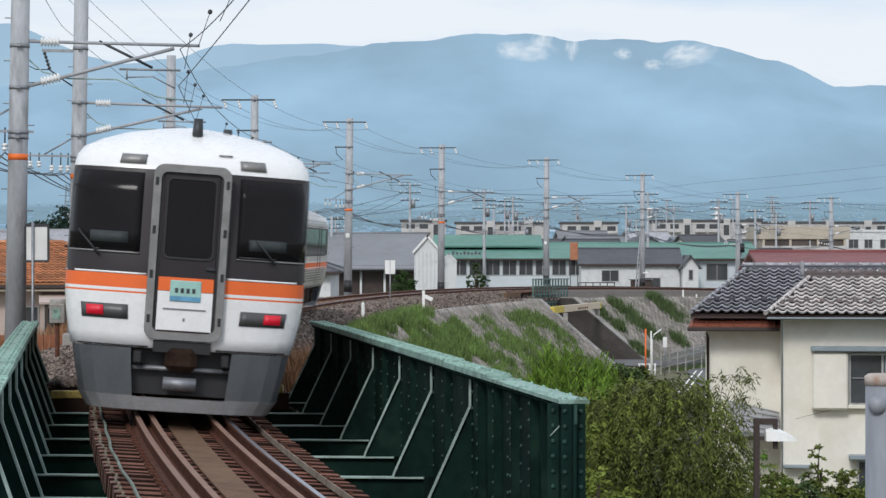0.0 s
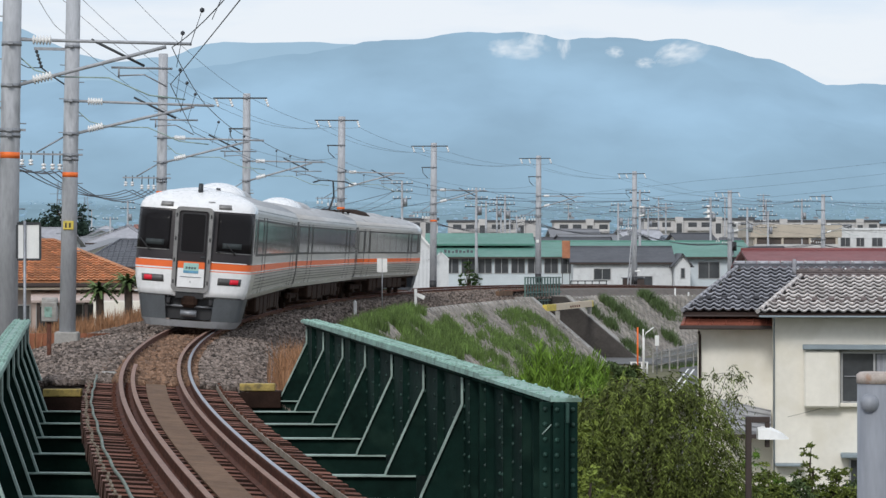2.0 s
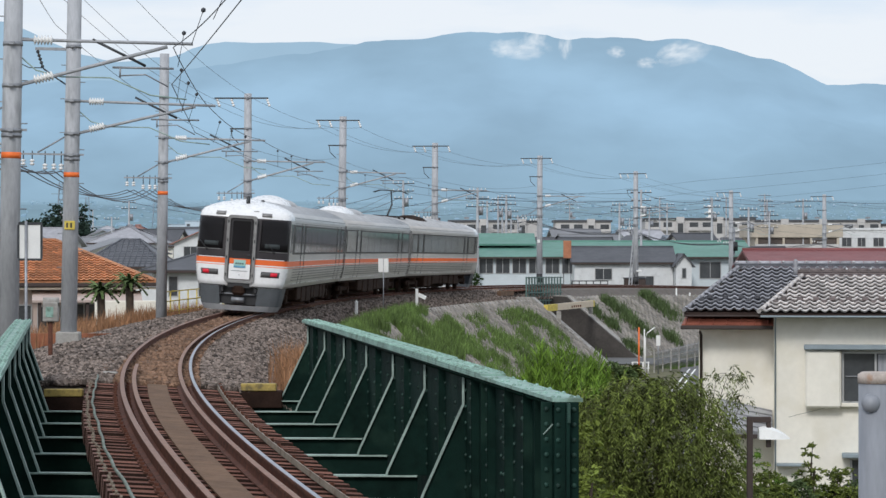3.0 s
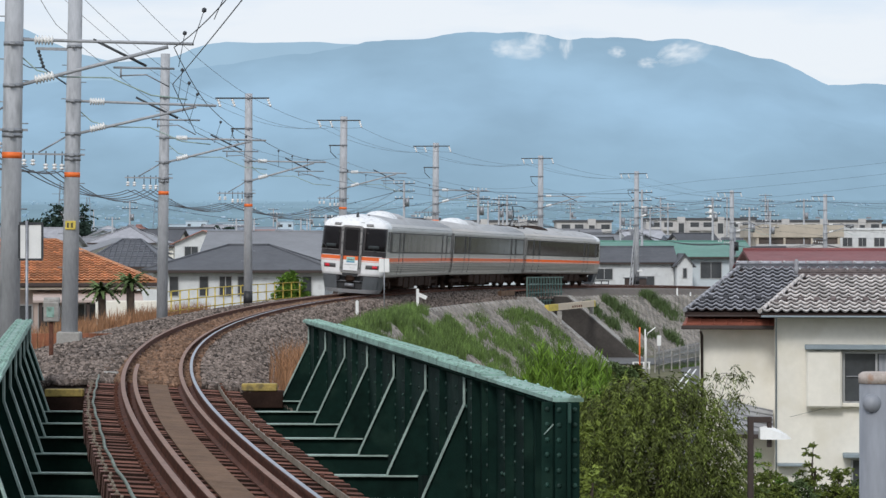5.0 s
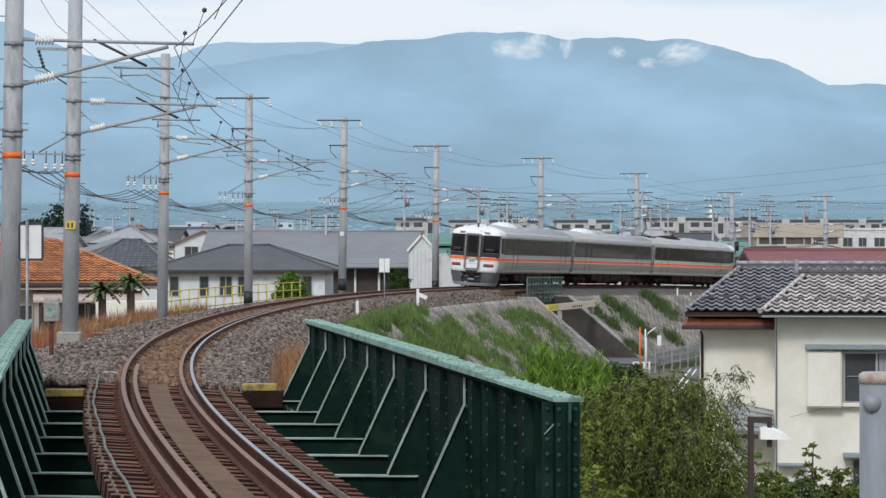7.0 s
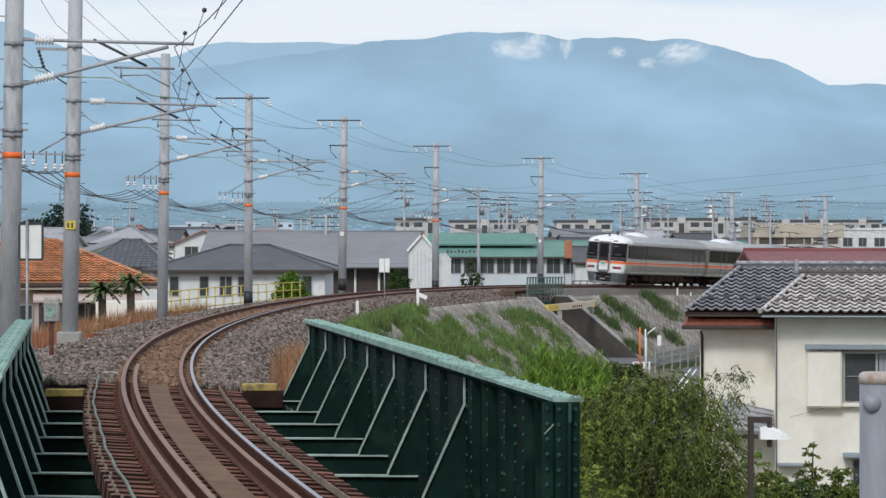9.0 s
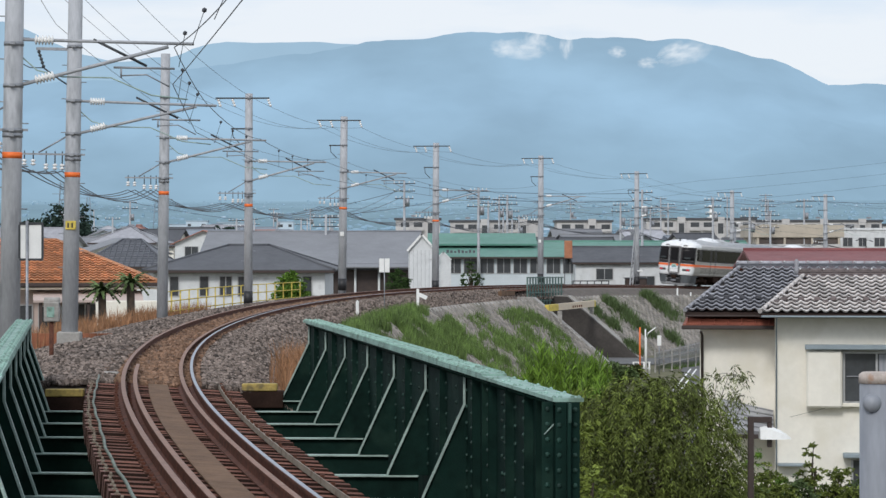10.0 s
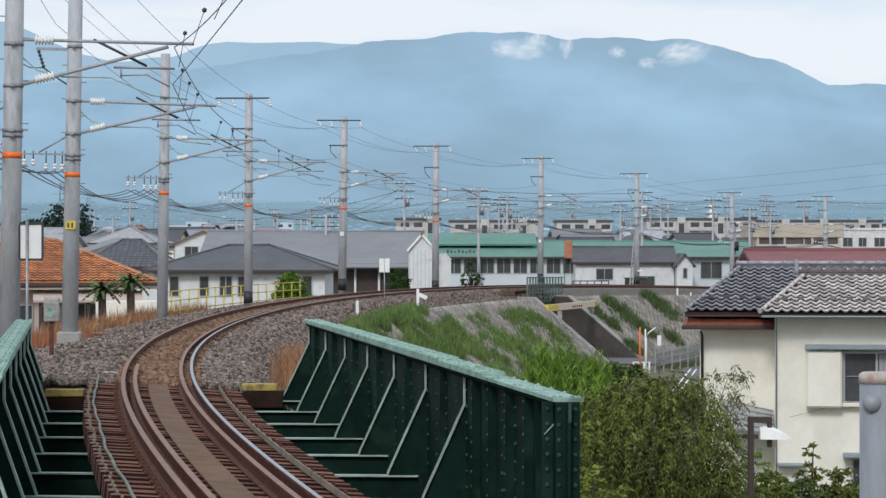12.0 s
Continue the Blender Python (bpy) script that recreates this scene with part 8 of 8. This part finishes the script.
    for up in (0.4, 0.72):
        bm = bmesh.new()
        tube(bm, [(10.1, 137.4, GROUND_Z + up), (11.05, 137.4, GROUND_Z + up)], 0.035, 8)
        part("rail", bm, M["white"], t)
    t = thing("lane_notice", "small blank white notice on a thin post", "notice", at=pose(11.65, 139, GROUND_Z))
    bm = bmesh.new()
    tube(bm, [(0, 0, 0), (0, 0, 2.1)], 0.03, 8)
    part("post", bm, M["steel"], t)
    bm = bmesh.new()
    box(bm, -0.11, 0.11, -0.05, -0.03, 1.55, 2.1, bevel=0.008)
    part("plate", bm, M["white"], t)
    t = thing("hoarding", "faded brick-red board on two posts", "board", at=pose(10.35, 213, GROUND_Z))
    bm = bmesh.new()
    box(bm, -0.33, 0.33, -0.03, 0.03, 6.0, 7.45, bevel=0.02)
    part("board", bm, B["brick"], t, "faded brick-red board")
    bm = bmesh.new()
    for x in (-0.3, 0.3):
        tube(bm, [(x, 0.06, 0), (x, 0.06, 7.5)], 0.035, 6)
    part("frame", bm, M["dark_steel"], t)
    t = thing("mast_light", "small white lamp on a short arm", "lamp", at=pose(15.35, 200.5, GROUND_Z))
    bm = bmesh.new()
    tube(bm, [(-0.35, 0.2, 0), (-0.35, 0.2, 4.8), (-0.1, 0, 4.95)], 0.05, 6)
    part("arm", bm, M["steel"], t)
    bm = bmesh.new()
    box(bm, -0.1, 0.32, -0.1, 0.1, 4.98, 5.1, bevel=0.03, m=Matrix.Translation((0, 0, 0)) @ Matrix.Rotation(-0.03, 4, "Y"))
    part("shade", bm, M["white"], t)
    t = thing("signal_lamp", "black signal head on a tall thin post", "signal", at=pose(25.6, 226, GROUND_Z))
    bm = bmesh.new()
    tube(bm, [(0, 0, 0), (0, 0, 8.6)], 0.09, 8)
    part("post", bm, M["steel"], t)
    bm = bmesh.new()
    tube(bm, [(0, -0.15, 6.6), (0, -0.15, 7.4)], [0.32, 0.3], 10)
    part("head", bm, M["black"], t)


def build_bungalow_front():
    t = thing("strut_pole", "grey lattice strut leaning beside a mast", "strut", at=pose(14.35, 201.5, GROUND_Z))
    for e in (0.0, 0.28):
        bm = bmesh.new()
        tube(bm, [(e - 0.1, 0, 0), (0.62 + e * 0.5, 0, 8.0)], 0.06, 6)
        part("leg", bm, M["pole"], t)
    for k in range(14):
        f0, f1 = 0.3 + k * 0.05, 0.3 + (k + 1) * 0.05
        a = Vector((-0.1 + 0.72 * f0, 0, 8 * f0))
        b = Vector((0.18 + 0.58 * f1, 0, 8 * f1))
        bm = bmesh.new()
        tube(bm, [a, b], 0.022, 4)
        part("rung", bm, M["pole"], t)
    t = thing("front_railing", "low dark railing before the bungalow", "railing", at=pose(10.9, 217, 0))
    for up in (-0.62, -0.92):
        bm = bmesh.new()
        box(bm, 0, 3.1, -0.03, 0.03, up - 0.05, up + 0.03)
        part("bar", bm, M["dark_steel"], t)
    for k in range(6):
        bm = bmesh.new()
        box(bm, 0.6 * k, 0.6 * k + 0.08, -0.04, 0.04, GROUND_Z, -0.6)
        part("post", bm, M["dark_steel"], t)
    # plain lidded block added in place of unidentified dark objects
    t = thing("stand_in_block", "dark block standing in for objects against the bungalow", "storage box", at=pose(16.4, 219.5, GROUND_Z))
    bm = bmesh.new()
    box(bm, -0.9, 0.9, -0.5, 0.5, 0, 4.25, bevel=0.05)
    part("body", bm, B["trim"], t)
    bm = bmesh.new()
    box(bm, -1.0, 1.0, -0.6, 0.6, 4.25, 4.33, bevel=0.02)
    part("lid", bm, B["slate"], t)


def utility_pole(x, y, top, arms, seed):
    rng = random.Random(seed)
    t = thing("utility_pole", "grey utility pole with cross arms and wires", "utility pole", "utility poles", at=pose(x, y, rise(y)))
    H = top - rise(y)
    bm = bmesh.new()
    tube(bm, [(0, 0, -0.3), (0, 0, H)], [0.16, 0.10], 8)
    part("shaft", bm, M["pole"], t)
    for k in range(arms):
        z = H - 0.25 - 0.7 * k
        w = rng.uniform(0.7, 1.1)
        bm = bmesh.new()
        box(bm, -w, w, -0.04, 0.04, z - 0.04, z + 0.04)
        a = part("cross_arm", bm, M["dark_steel"], t)
        for e in (-0.9, -0.45, 0.45, 0.9):
            bm = bmesh.new()
            tube(bm, [(e * w, 0, z + 0.04), (e * w, 0, z + 0.22)], [0.05, 0.03], 6)
            part("insulator", bm, M["ceramic"], a)
    if arms > 1:
        bm = bmesh.new()
        tube(bm, [(0.3, -0.1, H - 2.4), (0.3, -0.1, H - 1.6)], 0.2, 8)
        part("transformer", bm, M["steel"], t)


PIPE = material("painted_steel_pipe", (0.225, 0.238, 0.265), 0.5, vary=0.18, scale=4, stretch=(1, 1, 0.2), stain=(0.19, 0.205, 0.235))
CAP = material("rusty_cap", (0.42, 0.36, 0.32), 0.6, vary=0.25, scale=9, stain=(0.33, 0.20, 0.13))
build_line_signs()
build_lamp_and_posts()
build_bungalow_front()
POLES = [(-3.6, 240, 8.4, 3), (3.1, 225, 7.4, 3), (-9.3, 205, 4.8, 2), (-37.0, 305, 7.8, 2), (-41, 290, 7.0, 0), (-24, 300, 5.6, 2), (-27, 420, 8.0, 2), (-14.5, 330, 6.4, 2), (-20, 380, 6.5, 1), (27.0, 258, 7.2, 3), (17.6, 228, 7.3, 3), (-19.8, 360, 6.4, 2), (42, 300, 7.9, 2), (-62, 420, 9, 1), (24, 330, 6, 2), (10, 340, 6.5, 2)]
pole_places = random.Random(77)
POLES += [(pole_places.uniform(-0.005, 0.15) * y, y, 2.06 + pole_places.uniform(62, 98) / 4565 * y, pole_places.choice((1, 2, 2, 3))) for y in [246 + 13 * k for k in range(16)]]
POLES += [(pole_places.uniform(-0.15, -0.05) * y, y, 2.06 + pole_places.uniform(40, 75) / 4565 * y, pole_places.choice((0, 1, 2, 2))) for y in [290 + 21 * k for k in range(12)]]
for k, (x, y, top, arms) in enumerate(POLES):
    utility_pole(x, y, top, arms, k)


def build_town_wires():
    for a, b, r in (((-9.3, 205, 4.6), (-3.6, 240, 8.0), 0.018), ((-3.6, 240, 8.1), (3.1, 225, 7.1), 0.02), ((3.1, 225, 7.1), (17.6, 228, 7.0), 0.02), ((3.1, 225, 6.4), (17.6, 228, 6.3), 0.025), ((17.6, 228, 7.0), (27, 258, 7.0), 0.02),
                    ((17.6, 228, 6.2), (27, 258, 6.3), 0.025), ((27, 258, 7.0), (42, 300, 7.7), 0.025), ((-37, 305, 7.6), (-24, 300, 5.5), 0.025), ((-24, 300, 5.4), (-3.6, 240, 7.6), 0.025), ((-3.6, 240, 7.0), (-14.5, 330, 6.2), 0.025),
                    ((3.1, 225, 7.2), (-9.3, 205, 4.7), 0.02), ((42, 300, 7.7), (75, 330, 8.5), 0.025)):
        wire("town_wire", "black utility wire sagging between poles", [a, b], 0.35, r, "town wires", 12)
    near = [q for q in POLES[16:32]]
    near.sort(key=lambda q: q[0] / q[1])
    for a, b in zip(near, near[1:]):
        for k in range(2):
            wire("town_wire", "black utility wire sagging between poles", [(a[0], a[1], a[2] - 0.2 - 0.8 * k), (b[0], b[1], b[2] - 0.2 - 0.8 * k)], 0.3, 0.02, "town wires", 10)
    for z, y in ((26, 900), (30, 905), (22, 895)):
        wire("power_line", "thin distant power line", [(-40, y, z - 14), (90, y, z - 4), (240, y, z + 14)], 1.0, 0.035, "power lines", 12)


build_town_wires()


motions()
